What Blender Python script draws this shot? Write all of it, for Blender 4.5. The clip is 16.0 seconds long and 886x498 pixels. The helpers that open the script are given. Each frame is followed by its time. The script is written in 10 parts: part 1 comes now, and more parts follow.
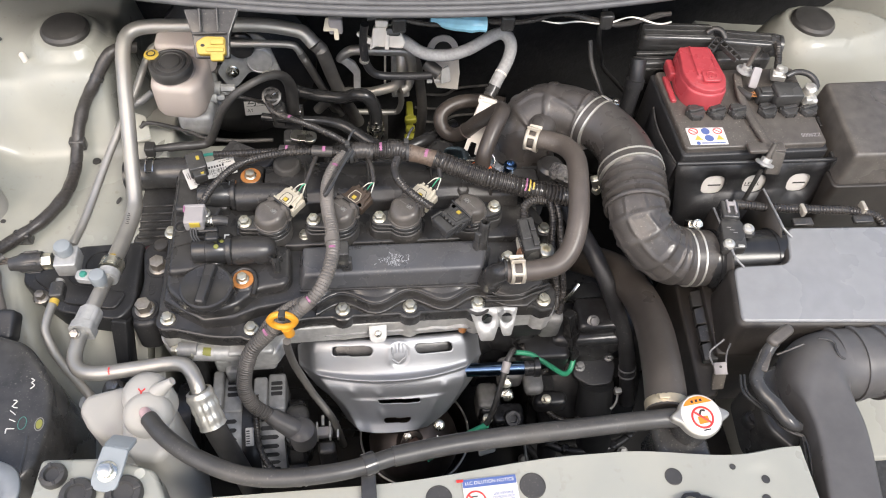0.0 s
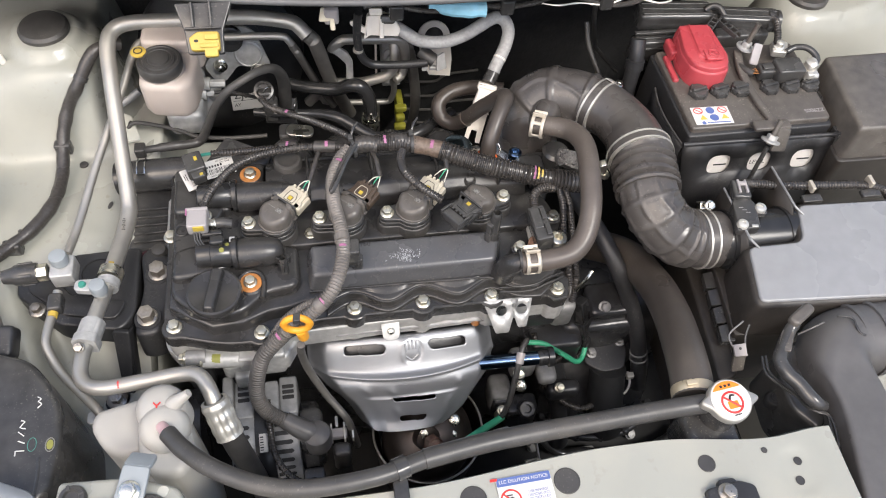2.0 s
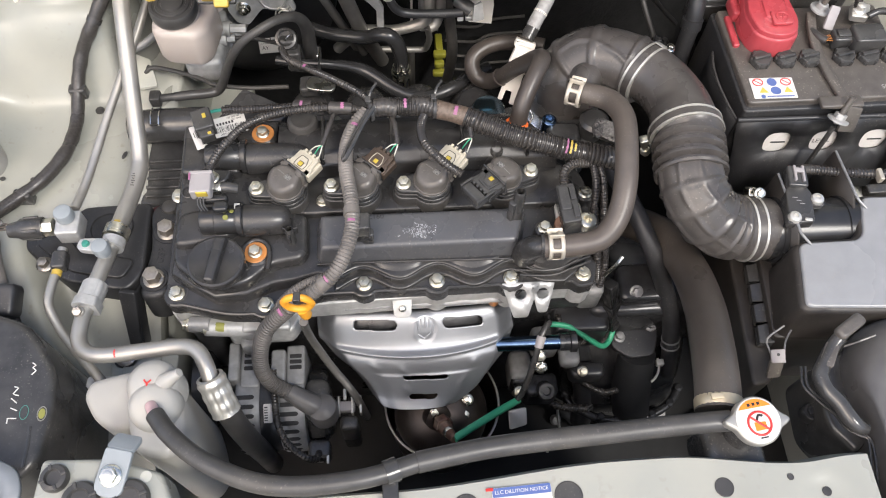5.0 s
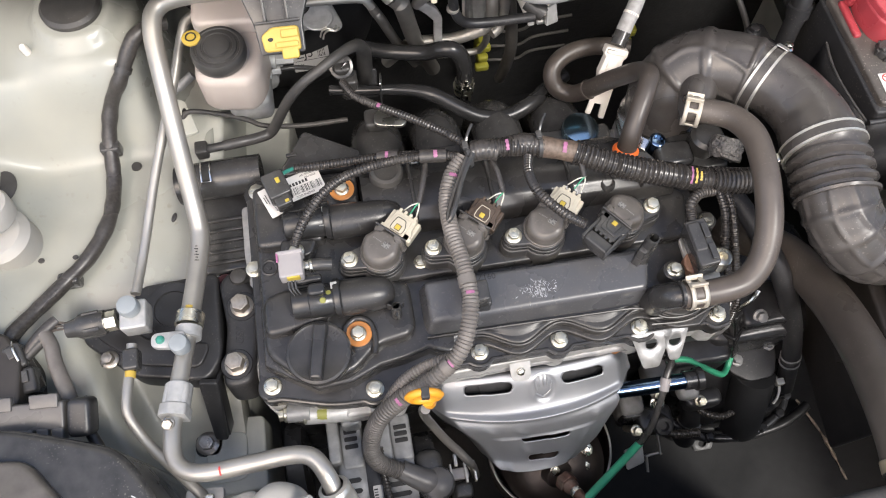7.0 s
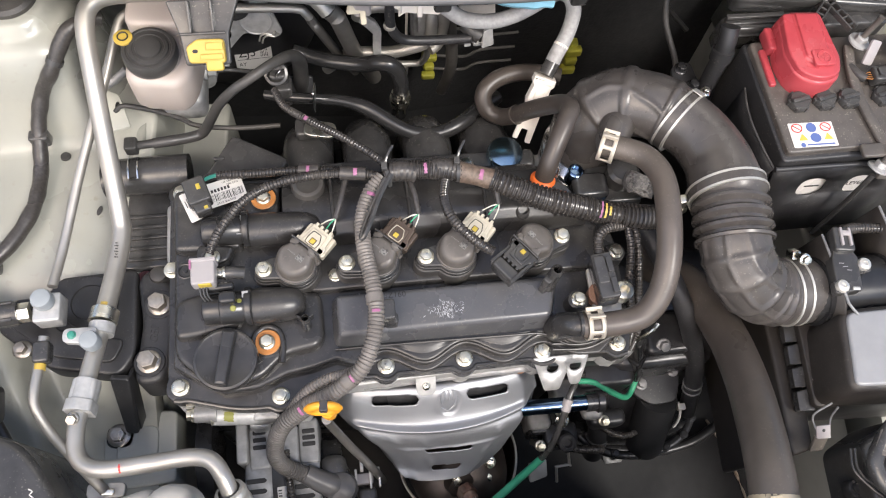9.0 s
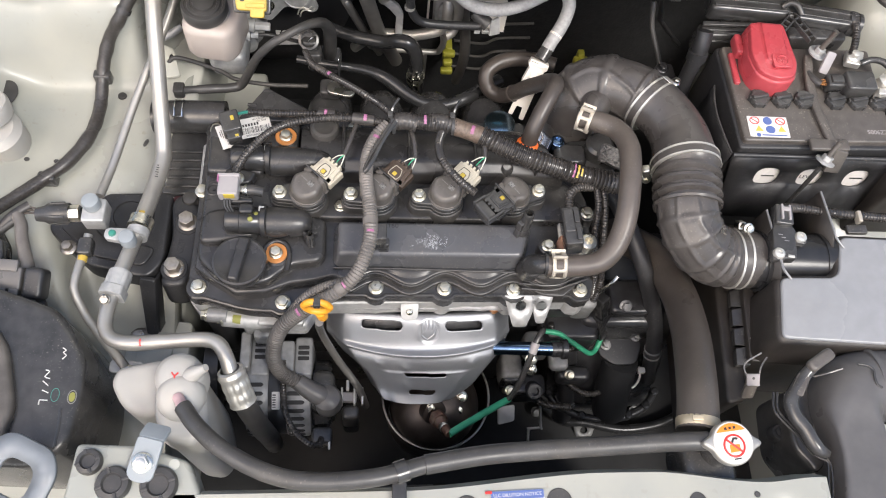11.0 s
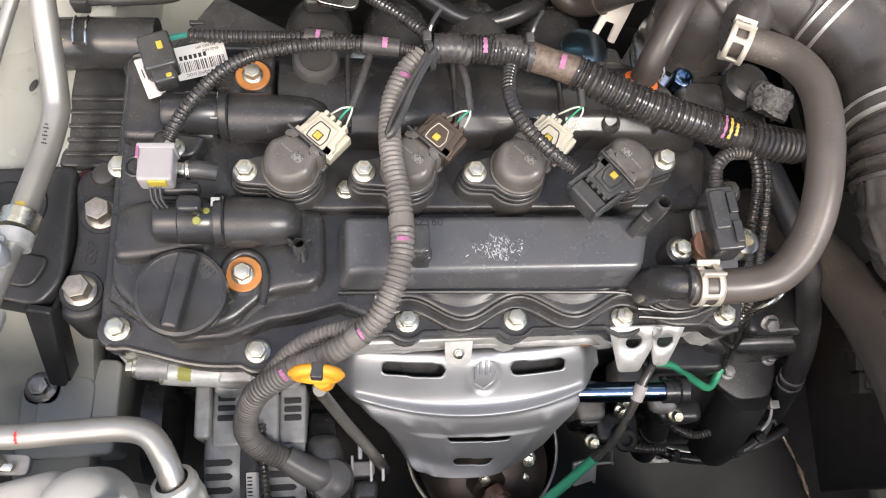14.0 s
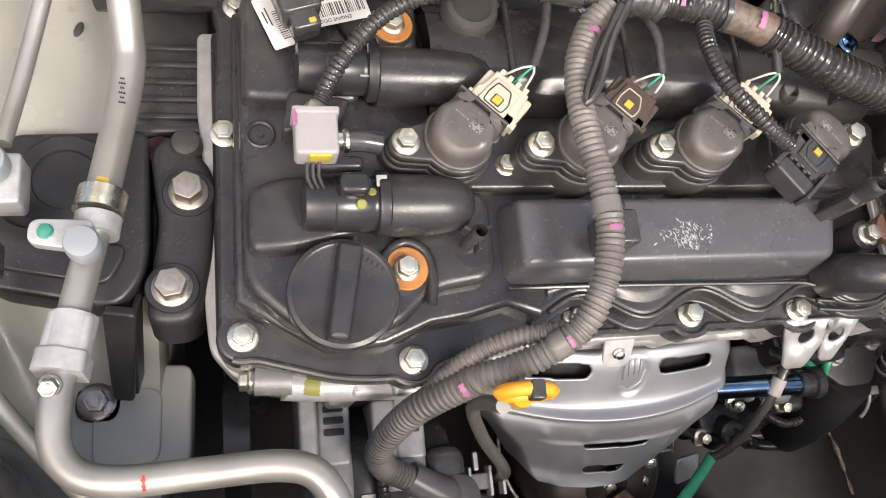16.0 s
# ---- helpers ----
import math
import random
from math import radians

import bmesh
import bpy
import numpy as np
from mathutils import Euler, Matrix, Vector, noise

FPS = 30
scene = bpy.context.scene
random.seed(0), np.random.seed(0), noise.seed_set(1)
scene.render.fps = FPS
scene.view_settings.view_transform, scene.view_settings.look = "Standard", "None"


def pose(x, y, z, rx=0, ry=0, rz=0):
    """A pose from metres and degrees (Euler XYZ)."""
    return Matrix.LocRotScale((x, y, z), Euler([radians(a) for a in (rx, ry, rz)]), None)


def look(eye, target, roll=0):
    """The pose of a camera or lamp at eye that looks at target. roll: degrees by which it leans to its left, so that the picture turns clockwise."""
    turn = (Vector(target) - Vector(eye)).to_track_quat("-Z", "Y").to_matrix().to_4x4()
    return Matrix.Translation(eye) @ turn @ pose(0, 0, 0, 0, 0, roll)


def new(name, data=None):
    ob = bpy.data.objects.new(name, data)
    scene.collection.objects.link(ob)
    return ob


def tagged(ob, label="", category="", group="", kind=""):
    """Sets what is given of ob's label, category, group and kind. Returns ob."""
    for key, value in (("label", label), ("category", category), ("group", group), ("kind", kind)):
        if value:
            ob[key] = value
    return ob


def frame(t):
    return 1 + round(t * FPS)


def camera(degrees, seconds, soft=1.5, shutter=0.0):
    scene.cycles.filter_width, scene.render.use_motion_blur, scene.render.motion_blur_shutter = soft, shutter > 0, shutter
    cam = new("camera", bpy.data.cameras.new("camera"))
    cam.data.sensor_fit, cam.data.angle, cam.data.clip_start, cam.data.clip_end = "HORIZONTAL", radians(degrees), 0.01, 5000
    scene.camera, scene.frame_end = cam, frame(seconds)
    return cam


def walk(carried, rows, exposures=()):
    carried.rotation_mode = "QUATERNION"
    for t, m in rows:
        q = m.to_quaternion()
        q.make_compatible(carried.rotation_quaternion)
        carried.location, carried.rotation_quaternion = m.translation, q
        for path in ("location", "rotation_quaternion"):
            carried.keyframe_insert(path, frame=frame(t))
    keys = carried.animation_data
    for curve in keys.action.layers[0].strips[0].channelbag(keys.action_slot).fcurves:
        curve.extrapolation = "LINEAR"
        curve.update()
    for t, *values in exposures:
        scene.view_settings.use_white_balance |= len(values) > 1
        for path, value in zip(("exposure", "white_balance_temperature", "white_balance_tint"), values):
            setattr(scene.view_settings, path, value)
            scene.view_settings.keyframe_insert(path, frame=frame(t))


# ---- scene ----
cam = camera(59.4, 16.0, 1.1)
METRES, EYE, TILT, LEAN, TURN = 1.385, 1.6, -55.0, -3.35, -5.6
ROWS = [
    (0.0, 0.0, 0.0, 0.0, -0.0, 0.0, -0.0),
    (0.5, -0.0169, 0.0118, 0.0057, -0.39, -0.53, 0.52),
    (1.0, -0.0242, 0.016, 0.0102, -1.08, -0.84, 1.21),
    (1.5, -0.0284, 0.0149, 0.0109, -1.81, -1.09, 1.89),
    (2.0, -0.035, 0.0157, 0.0096, -2.27, -1.33, 2.49),
    (2.5, -0.0328, 0.0141, 0.0102, -2.46, -1.58, 3.01),
    (3.0, -0.0323, 0.0152, 0.0108, -2.43, -1.92, 3.3),
    (5.5, -0.0003, 0.0915, 0.076, 3.47, -8.34, -0.39),
    (6.0, -0.0779, 0.1151, 0.1058, 3.02, -9.61, 2.48),
    (6.5, -0.0932, 0.1274, 0.1288, 1.19, -10.79, 4.61),
    (7.0, -0.1021, 0.144, 0.1321, -0.66, -11.68, 4.98),
    (7.5, -0.0999, 0.1595, 0.141, -1.8, -12.12, 4.34),
    (8.0, -0.0846, 0.1657, 0.1609, -2.56, -12.55, 3.38),
    (8.5, -0.0741, 0.1585, 0.1608, -2.77, -12.73, 2.17),
    (9.0, -0.0628, 0.132, 0.1582, -2.19, -12.97, 0.6),
    (9.5, -0.0435, 0.0802, 0.1471, -1.33, -12.56, -1.34),
    (12.0, -0.03, 0.0224, 0.0873, 1.18, -8.64, -4.45),
    (12.5, -0.0289, 0.0247, 0.0891, 1.09, -8.71, -4.39),
    (13.0, -0.0352, 0.0385, 0.0882, 0.95, -9.72, -4.27),
    (13.5, -0.0594, 0.158, 0.0874, 0.27, -12.53, -3.93),
    (14.0, -0.085, 0.2832, 0.0923, -1.25, -15.18, -3.71),
    (14.5, -0.0891, 0.3194, 0.098, -2.66, -17.27, -3.86),
    (15.0, -0.0859, 0.3254, 0.104, -4.29, -18.28, -4.37),
    (15.5, -0.1104, 0.329, 0.0979, -6.15, -18.2, -5.08),
    (16.0, -0.2073, 0.3557, 0.0755, -8.63, -17.19, -5.68),
]
walk(cam, [(t, pose(0, 0, EYE, TILT, LEAN, TURN) @ pose(METRES * x, METRES * y, METRES * z, 90 + pitch, roll, yaw)) for t, x, y, z, yaw, pitch, roll in ROWS], [(0.0, 0.99, 6650, 10), (3.0, 0.99, 6600, 10), (6.0, 1.02, 6600, 10), (9.0, 1.10, 6650, 11), (12.5, 1.00, 6550, 10), (14.5, 1.25, 6850, 11), (16.0, 1.22, 7050, 12)])

# ---- world and light ----
world = bpy.data.worlds.new("sky")
world.use_nodes = True
scene.world = world
wn = world.node_tree.nodes
sky = wn.new("ShaderNodeTexSky")
sky.sky_type, sky.sun_disc = "NISHITA", False
sky.sun_elevation, sky.sun_rotation = radians(52), radians(215)
sky.air_density, sky.dust_density = 1.0, 3.5
wn["Background"].inputs[1].default_value = 0.145
world.node_tree.links.new(sky.outputs[0], wn["Background"].inputs[0])
sun = new("sun", bpy.data.lights.new("sun", "SUN"))
sun.data.energy, sun.data.angle, sun.data.color = 1.55, radians(16), (1.0, 0.96, 0.9)
sun.matrix_world = look((1.7, -1.8, 4.5), (0, 0.6, 0.8))


# ---- materials ----
def material(name, base, rough=0.5, metal=0.0, vary=0.15, grain=60.0, bump=0.1, bump_scale=300.0, coat=0.0, dirt=None, dirt_amount=0.3,
             dirt_scale=9.0, rough_vary=0.12, depth=0.0006, transmission=0.0, subsurface=0.0, random=0.0, specks=0.0, speck_scale=420.0, speck_colour=(0.30, 0.27, 0.23)):
    """A procedural surface: base colour with fine grain and large stains, uneven gloss, fine relief."""
    m = bpy.data.materials.new(name)
    m.use_nodes = True
    n, l = m.node_tree.nodes, m.node_tree.links
    p = n["Principled BSDF"]
    co = n.new("ShaderNodeTexCoord")
    fine, large, tiny = (n.new("ShaderNodeTexNoise") for _ in range(3))
    for node, s, d in ((fine, grain, 6.0), (large, dirt_scale, 5.0), (tiny, bump_scale, 3.0)):
        node.inputs["Scale"].default_value, node.inputs["Detail"].default_value = s, d
        l.new(co.outputs["Object"], node.inputs["Vector"])
    shade = n.new("ShaderNodeMapRange")
    shade.inputs["From Min"].default_value, shade.inputs["From Max"].default_value = 0.3, 0.7
    shade.inputs["To Min"].default_value, shade.inputs["To Max"].default_value = 1 - vary, 1 + vary
    l.new(fine.outputs["Fac"], shade.inputs["Value"])
    value = shade.outputs["Result"]
    if random:
        info = n.new("ShaderNodeObjectInfo")
        spread = n.new("ShaderNodeMapRange")
        spread.inputs["To Min"].default_value, spread.inputs["To Max"].default_value = 1 - random, 1 + random
        l.new(info.outputs["Random"], spread.inputs["Value"])
        times = n.new("ShaderNodeMath")
        times.operation = "MULTIPLY"
        l.new(value, times.inputs[0])
        l.new(spread.outputs["Result"], times.inputs[1])
        value = times.outputs[0]
    tone = n.new("ShaderNodeVectorMath")
    tone.operation = "SCALE"
    tone.inputs[0].default_value = base
    l.new(value, tone.inputs["Scale"])
    colour = tone.outputs["Vector"]
    spots = n.new("ShaderNodeMapRange")
    spots.inputs["From Min"].default_value, spots.inputs["From Max"].default_value = 0.52, 0.72
    spots.inputs["To Max"].default_value = dirt_amount
    l.new(large.outputs["Fac"], spots.inputs["Value"])
    if dirt:
        mix = n.new("ShaderNodeMix")
        mix.data_type = "RGBA"
        l.new(spots.outputs["Result"], mix.inputs["Factor"])
        l.new(colour, mix.inputs["A"])
        mix.inputs["B"].default_value = (*dirt, 1)
        colour = mix.outputs["Result"]
    if specks:
        dust, patch = n.new("ShaderNodeTexNoise"), n.new("ShaderNodeTexNoise")
        for node, s in ((dust, speck_scale), (patch, 17.0)):
            node.inputs["Scale"].default_value, node.inputs["Detail"].default_value = s, 2.0
            l.new(co.outputs["Object"], node.inputs["Vector"])
        thin = n.new("ShaderNodeMapRange")
        thin.inputs["From Min"].default_value, thin.inputs["From Max"].default_value = 0.62, 0.72
        l.new(dust.outputs["Fac"], thin.inputs["Value"])
        where = n.new("ShaderNodeMapRange")
        where.inputs["From Min"].default_value, where.inputs["From Max"].default_value = 0.42, 0.66
        where.inputs["To Max"].default_value = specks
        l.new(patch.outputs["Fac"], where.inputs["Value"])
        both = n.new("ShaderNodeMath")
        both.operation = "MULTIPLY"
        l.new(thin.outputs["Result"], both.inputs[0])
        l.new(where.outputs["Result"], both.inputs[1])
        lay = n.new("ShaderNodeMix")
        lay.data_type = "RGBA"
        l.new(both.outputs[0], lay.inputs["Factor"])
        l.new(colour, lay.inputs["A"])
        lay.inputs["B"].default_value = (*speck_colour, 1)
        colour = lay.outputs["Result"]
    l.new(colour, p.inputs["Base Color"])
    gloss = n.new("ShaderNodeMapRange")
    gloss.inputs["From Min"].default_value, gloss.inputs["From Max"].default_value = 0.3, 0.7
    gloss.inputs["To Min"].default_value, gloss.inputs["To Max"].default_value = max(0.03, rough - rough_vary), min(1, rough + rough_vary)
    l.new(large.outputs["Fac"], gloss.inputs["Value"])
    l.new(gloss.outputs["Result"], p.inputs["Roughness"])
    p.inputs["Metallic"].default_value = metal
    p.inputs["Coat Weight"].default_value, p.inputs["Coat Roughness"].default_value = coat, 0.12
    p.inputs["Transmission Weight"].default_value = transmission
    if subsurface:
        p.inputs["Subsurface Weight"].default_value, p.inputs["Subsurface Radius"].default_value, p.inputs["Subsurface Scale"].default_value = subsurface, (1, 0.9, 0.8), 0.01
    relief = n.new("ShaderNodeBump")
    relief.inputs["Strength"].default_value, relief.inputs["Distance"].default_value = bump, depth
    l.new(tiny.outputs["Fac"], relief.inputs["Height"])
    l.new(relief.outputs["Normal"], p.inputs["Normal"])
    return m


DUST = (0.12, 0.105, 0.085)
M_paint = material("body_paint", (0.32, 0.322, 0.285), 0.34, vary=0.03, grain=14, bump=0.03, coat=0.15, dirt=(0.42, 0.40, 0.33), dirt_amount=0.5, dirt_scale=6, specks=0.35, speck_scale=120.0, speck_colour=(0.20, 0.17, 0.13))
M_paint_matt = material("primer_paint", (0.46, 0.46, 0.41), 0.5, vary=0.05, grain=20, bump=0.05, dirt=(0.25, 0.23, 0.2), dirt_amount=0.5)
M_cover = material("moulded_black_nylon", (0.031, 0.030, 0.0295), 0.27, vary=0.25, bump=0.35, bump_scale=900, depth=0.0003, dirt=DUST, dirt_amount=0.12, dirt_scale=14, specks=0.22)
M_black = material("black_plastic", (0.045, 0.044, 0.043), 0.25, vary=0.25, bump=0.2, bump_scale=700, depth=0.0003, dirt=DUST, dirt_amount=0.12, specks=0.35)
M_dusty = material("dusty_black_plastic", (0.092, 0.083, 0.074), 0.34, vary=0.25, bump=0.3, bump_scale=500, depth=0.0004, dirt=(0.16, 0.145, 0.12), dirt_amount=0.3, dirt_scale=12, specks=0.5)
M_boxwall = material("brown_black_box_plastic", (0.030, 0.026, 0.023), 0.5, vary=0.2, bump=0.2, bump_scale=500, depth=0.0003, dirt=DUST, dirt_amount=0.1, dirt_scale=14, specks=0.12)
# top of the filter lid: reflected sky put into a grey base
M_lid_sheen = material("lid_sky_sheen", (0.245, 0.25, 0.258), 0.32, vary=0.06, bump=0.25, bump_scale=1200, depth=0.0002, dirt=DUST, dirt_amount=0.1, specks=0.3)
M_rubber = material("black_rubber", (0.048, 0.046, 0.044), 0.42, vary=0.2, bump=0.15, bump_scale=500, depth=0.0003, dirt=DUST, dirt_amount=0.22, dirt_scale=16, specks=0.22)
M_hose = material("brown_black_rubber_hose", (0.085, 0.071, 0.061), 0.38, vary=0.12, bump=0.15, bump_scale=800, depth=0.0003, dirt=(0.1, 0.085, 0.07), dirt_amount=0.3, dirt_scale=12, specks=0.35)
M_duct = material("intake_rubber", (0.062, 0.056, 0.052), 0.3, vary=0.2, bump=0.25, bump_scale=600, depth=0.0003, dirt=(0.13, 0.115, 0.1), dirt_amount=0.4, dirt_scale=18, specks=0.5)
M_loom = material("corrugated_conduit", (0.032, 0.029, 0.027), 0.2, vary=0.2, bump=0.05, dirt=DUST, dirt_amount=0.2, dirt_scale=30, specks=0.5)
M_greyloom = material("dusty_grey_conduit", (0.145, 0.132, 0.12), 0.38, vary=0.2, bump=0.08, dirt=(0.22, 0.19, 0.165), dirt_amount=0.4, dirt_scale=25, specks=0.5)
M_tape = material("cloth_tape", (0.045, 0.041, 0.038), 0.28, vary=0.3, grain=300, bump=0.4, bump_scale=1500, depth=0.0004)
M_vachose = material("brown_rubber_vacuum_hose", (0.052, 0.043, 0.037), 0.42, vary=0.12, bump=0.15, bump_scale=800, depth=0.0003, dirt=(0.1, 0.085, 0.07), dirt_amount=0.25, dirt_scale=12, specks=0.3)
M_alu = material("drawn_aluminium", (0.39, 0.375, 0.345), 0.42, 0.65, vary=0.08, grain=40, bump=0.08, bump_scale=600, dirt=(0.47, 0.42, 0.34), dirt_amount=0.3, dirt_scale=14)
M_cast = material("cast_aluminium", (0.46, 0.46, 0.45), 0.5, 0.4, vary=0.15, grain=120, bump=0.4, bump_scale=500, depth=0.0005, dirt=(0.2, 0.19, 0.17), dirt_amount=0.4)
M_castgrey = material("dull_cast_alloy", (0.25, 0.25, 0.25), 0.52, 0.35, vary=0.15, grain=120, bump=0.4, bump_scale=400, depth=0.0006, dirt=(0.08, 0.075, 0.07), dirt_amount=0.4)
M_darkcast = material("dark_casting", (0.040, 0.040, 0.042), 0.30, 0.4, vary=0.25, grain=90, bump=0.35, bump_scale=300, depth=0.0004, dirt=(0.03, 0.03, 0.03), dirt_amount=0.5)
M_shield = material("aluminised_steel", (0.315, 0.325, 0.345), 0.46, 0.7, vary=0.06, grain=30, bump=0.05, bump_scale=250, dirt=(0.42, 0.40, 0.37), dirt_amount=0.35, dirt_scale=10, rough_vary=0.1)
M_zinc = material("zinc_plated_steel", (0.74, 0.72, 0.64), 0.28, 1.0, vary=0.1, grain=200, bump=0.05, dirt=(0.5, 0.45, 0.32), dirt_amount=0.4, dirt_scale=60)
M_bolt = material("pale_zinc_bolt", (0.60, 0.58, 0.49), 0.34, 0.9, vary=0.12, grain=250, bump=0.08, dirt=(0.5, 0.44, 0.3), dirt_amount=0.4, dirt_scale=80, random=0.08)
M_dullbolt = material("dull_bronze_bolt", (0.38, 0.35, 0.31), 0.36, 0.85, vary=0.12, grain=250, bump=0.1, dirt=(0.25, 0.22, 0.18), dirt_amount=0.4, dirt_scale=60)
M_steel = material("bright_steel", (0.75, 0.75, 0.74), 0.25, 1.0, vary=0.06, bump=0.03)
M_pale_tin = material("pale_clamp_steel", (0.62, 0.60, 0.55), 0.42, 0.7, vary=0.08, bump=0.08)
M_cliptin = material("warm_pale_clip_steel", (0.52, 0.47, 0.39), 0.45, 0.45, vary=0.1, bump=0.08)
M_cat = material("catalyst_steel", (0.13, 0.105, 0.09), 0.42, 0.9, vary=0.3, grain=40, bump=0.15, dirt=(0.05, 0.04, 0.035), dirt_amount=0.5)
M_battery = material("battery_case", (0.082, 0.073, 0.065), 0.40, vary=0.2, bump=0.25, bump_scale=500, depth=0.0003, dirt=(0.14, 0.12, 0.1), dirt_amount=0.35, dirt_scale=20, specks=0.8)
M_red = material("red_plastic", (0.40, 0.055, 0.066), 0.3, vary=0.08, bump=0.1, dirt=(0.5, 0.1, 0.1), dirt_amount=0.2)
M_tank = material("translucent_white_tank", (0.375, 0.362, 0.335), 0.42, vary=0.04, grain=12, bump=0.08, bump_scale=120, subsurface=0.25, dirt=(0.46, 0.42, 0.34), dirt_amount=0.4)
M_tankpink = material("milky_pink_tank", (0.43, 0.375, 0.335), 0.38, vary=0.04, grain=10, bump=0.05, bump_scale=120, subsurface=0.3)
M_cream = material("cream_connector_plastic", (0.45, 0.41, 0.325), 0.5, vary=0.08, bump=0.1, dirt=(0.4, 0.34, 0.25), dirt_amount=0.3, dirt_scale=50)
M_greyplug = material("pale_grey_connector_plastic", (0.31, 0.29, 0.29), 0.5, vary=0.06, bump=0.1)
M_brown = material("dark_brown_connector_plastic", (0.06, 0.042, 0.03), 0.45, vary=0.1, bump=0.1)
M_yellow = material("yellow_plastic", (0.47, 0.33, 0.06), 0.42, vary=0.08, bump=0.08, dirt=(0.55, 0.38, 0.08), dirt_amount=0.3, dirt_scale=30)
M_orange = material("orange_plastic", (0.74, 0.33, 0.03), 0.4, vary=0.06, bump=0.08)
M_amber = material("amber_rubber_washer", (0.42, 0.17, 0.045), 0.5, vary=0.15, bump=0.1)
M_seal = material("orange_seal", (0.80, 0.16, 0.03), 0.4, vary=0.08, bump=0.05)
M_green = material("green_sleeve", (0.04, 0.30, 0.165), 0.42, vary=0.12, bump=0.1)
M_white = material("white_plastic", (0.76, 0.71, 0.64), 0.42, vary=0.04, bump=0.05, dirt=(0.5, 0.46, 0.38), dirt_amount=0.25, dirt_scale=40)
M_maroon = material("maroon_rubber", (0.085, 0.028, 0.032), 0.45, vary=0.15, bump=0.1)
M_pad = material("brown_pink_washer", (0.30, 0.165, 0.11), 0.5, vary=0.15, bump=0.1)
M_label = material("white_label", (0.64, 0.62, 0.59), 0.35, vary=0.02, bump=0.02)
M_ink = material("black_ink", (0.02, 0.02, 0.02), 0.4, vary=0.02, bump=0.0)
M_redink = material("red_ink", (0.60, 0.035, 0.03), 0.4, vary=0.03, bump=0.0)
M_blueink = material("blue_ink", (0.085, 0.13, 0.32), 0.4, vary=0.03, bump=0.0)
M_orangeink = material("orange_ink", (0.85, 0.22, 0.02), 0.4, vary=0.03, bump=0.0)
M_yellowink = material("yellow_ink", (0.62, 0.43, 0.08), 0.4, vary=0.03, bump=0.0)
M_pink = material("pink_marker", (0.30, 0.11, 0.21), 0.5, vary=0.2, grain=200, bump=0.0)
M_bluecap = material("pale_blue_plastic", (0.26, 0.285, 0.30), 0.45, vary=0.06, bump=0.08)
M_skyclip = material("sky_blue_wrap", (0.30, 0.60, 0.75), 0.25, vary=0.2, grain=40, bump=0.3, bump_scale=80)
M_bluemetal = material("blue_tinted_steel", (0.16, 0.24, 0.36), 0.2, 1.0, vary=0.2, bump=0.05)
M_greyhose = material("grey_braided_hose", (0.33, 0.325, 0.32), 0.55, vary=0.15, grain=250, bump=0.3, bump_scale=900, depth=0.0004, dirt=(0.12, 0.11, 0.1), dirt_amount=0.4, dirt_scale=40)
M_foam = material("dark_felt", (0.013, 0.013, 0.0135), 0.95, vary=0.3, grain=80, bump=0.6, bump_scale=200, depth=0.002)
# near-black that holds the shade of the deep bay and of openings
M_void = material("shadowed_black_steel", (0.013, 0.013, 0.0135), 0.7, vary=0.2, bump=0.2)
M_sealgrey = material("weathered_weatherstrip", (0.10, 0.10, 0.102), 0.45, vary=0.15, bump=0.15)
M_asphalt = material("asphalt", (0.05, 0.05, 0.05), 0.85, vary=0.3, grain=120, bump=0.7, bump_scale=90, depth=0.004, dirt=(0.09, 0.085, 0.08), dirt_amount=0.4, dirt_scale=1.5)
M_blackpaint = material("black_painted_steel", (0.026, 0.026, 0.0275), 0.42, vary=0.15, bump=0.1, dirt=DUST, dirt_amount=0.1, specks=0.4)
M_tealcap = material("teal_dust_cap", (0.035, 0.22, 0.17), 0.4, vary=0.05, bump=0.05)
M_wire = material("wire_insulation", (0.60, 0.58, 0.5), 0.4, vary=0.1, bump=0.0)
# cover's centre panel: bluish sheen put into a lighter base
M_centre = material("panel_sheen_grey", (0.075, 0.076, 0.08), 0.27, vary=0.06, bump=0.2, bump_scale=1200, depth=0.0002, dirt=DUST, dirt_amount=0.12, dirt_scale=20, specks=0.45)
M_pinkpale = material("pink_stained_plastic", (0.62, 0.42, 0.42), 0.4, vary=0.1, bump=0.0)
M_tag = material("dull_olive_stamp", (0.22, 0.22, 0.05), 0.5, vary=0.1, bump=0.0)
M_dim = material("dull_grey_print", (0.20, 0.195, 0.185), 0.5, vary=0.1, bump=0.0)
M_clipyel = material("yellow_green_clip", (0.42, 0.40, 0.05), 0.45, vary=0.1, bump=0.05)
M_greybox = material("mid_grey_plastic", (0.098, 0.094, 0.092), 0.36, vary=0.1, bump=0.1)
M_gloss = material("glossy_black_rubber", (0.022, 0.022, 0.0225), 0.24, vary=0.15, bump=0.08, bump_scale=500, depth=0.0002, dirt=DUST, dirt_amount=0.08)
M_rust = material("rust_flecked_steel", (0.40, 0.33, 0.26), 0.5, 0.6, vary=0.5, grain=300, bump=0.5, bump_scale=500, dirt=(0.1, 0.05, 0.03), dirt_amount=0.8, dirt_scale=150)
M_browntape = material("brown_cloth_tape", (0.13, 0.095, 0.072), 0.5, vary=0.35, grain=300, bump=0.5, bump_scale=1400, depth=0.0005)
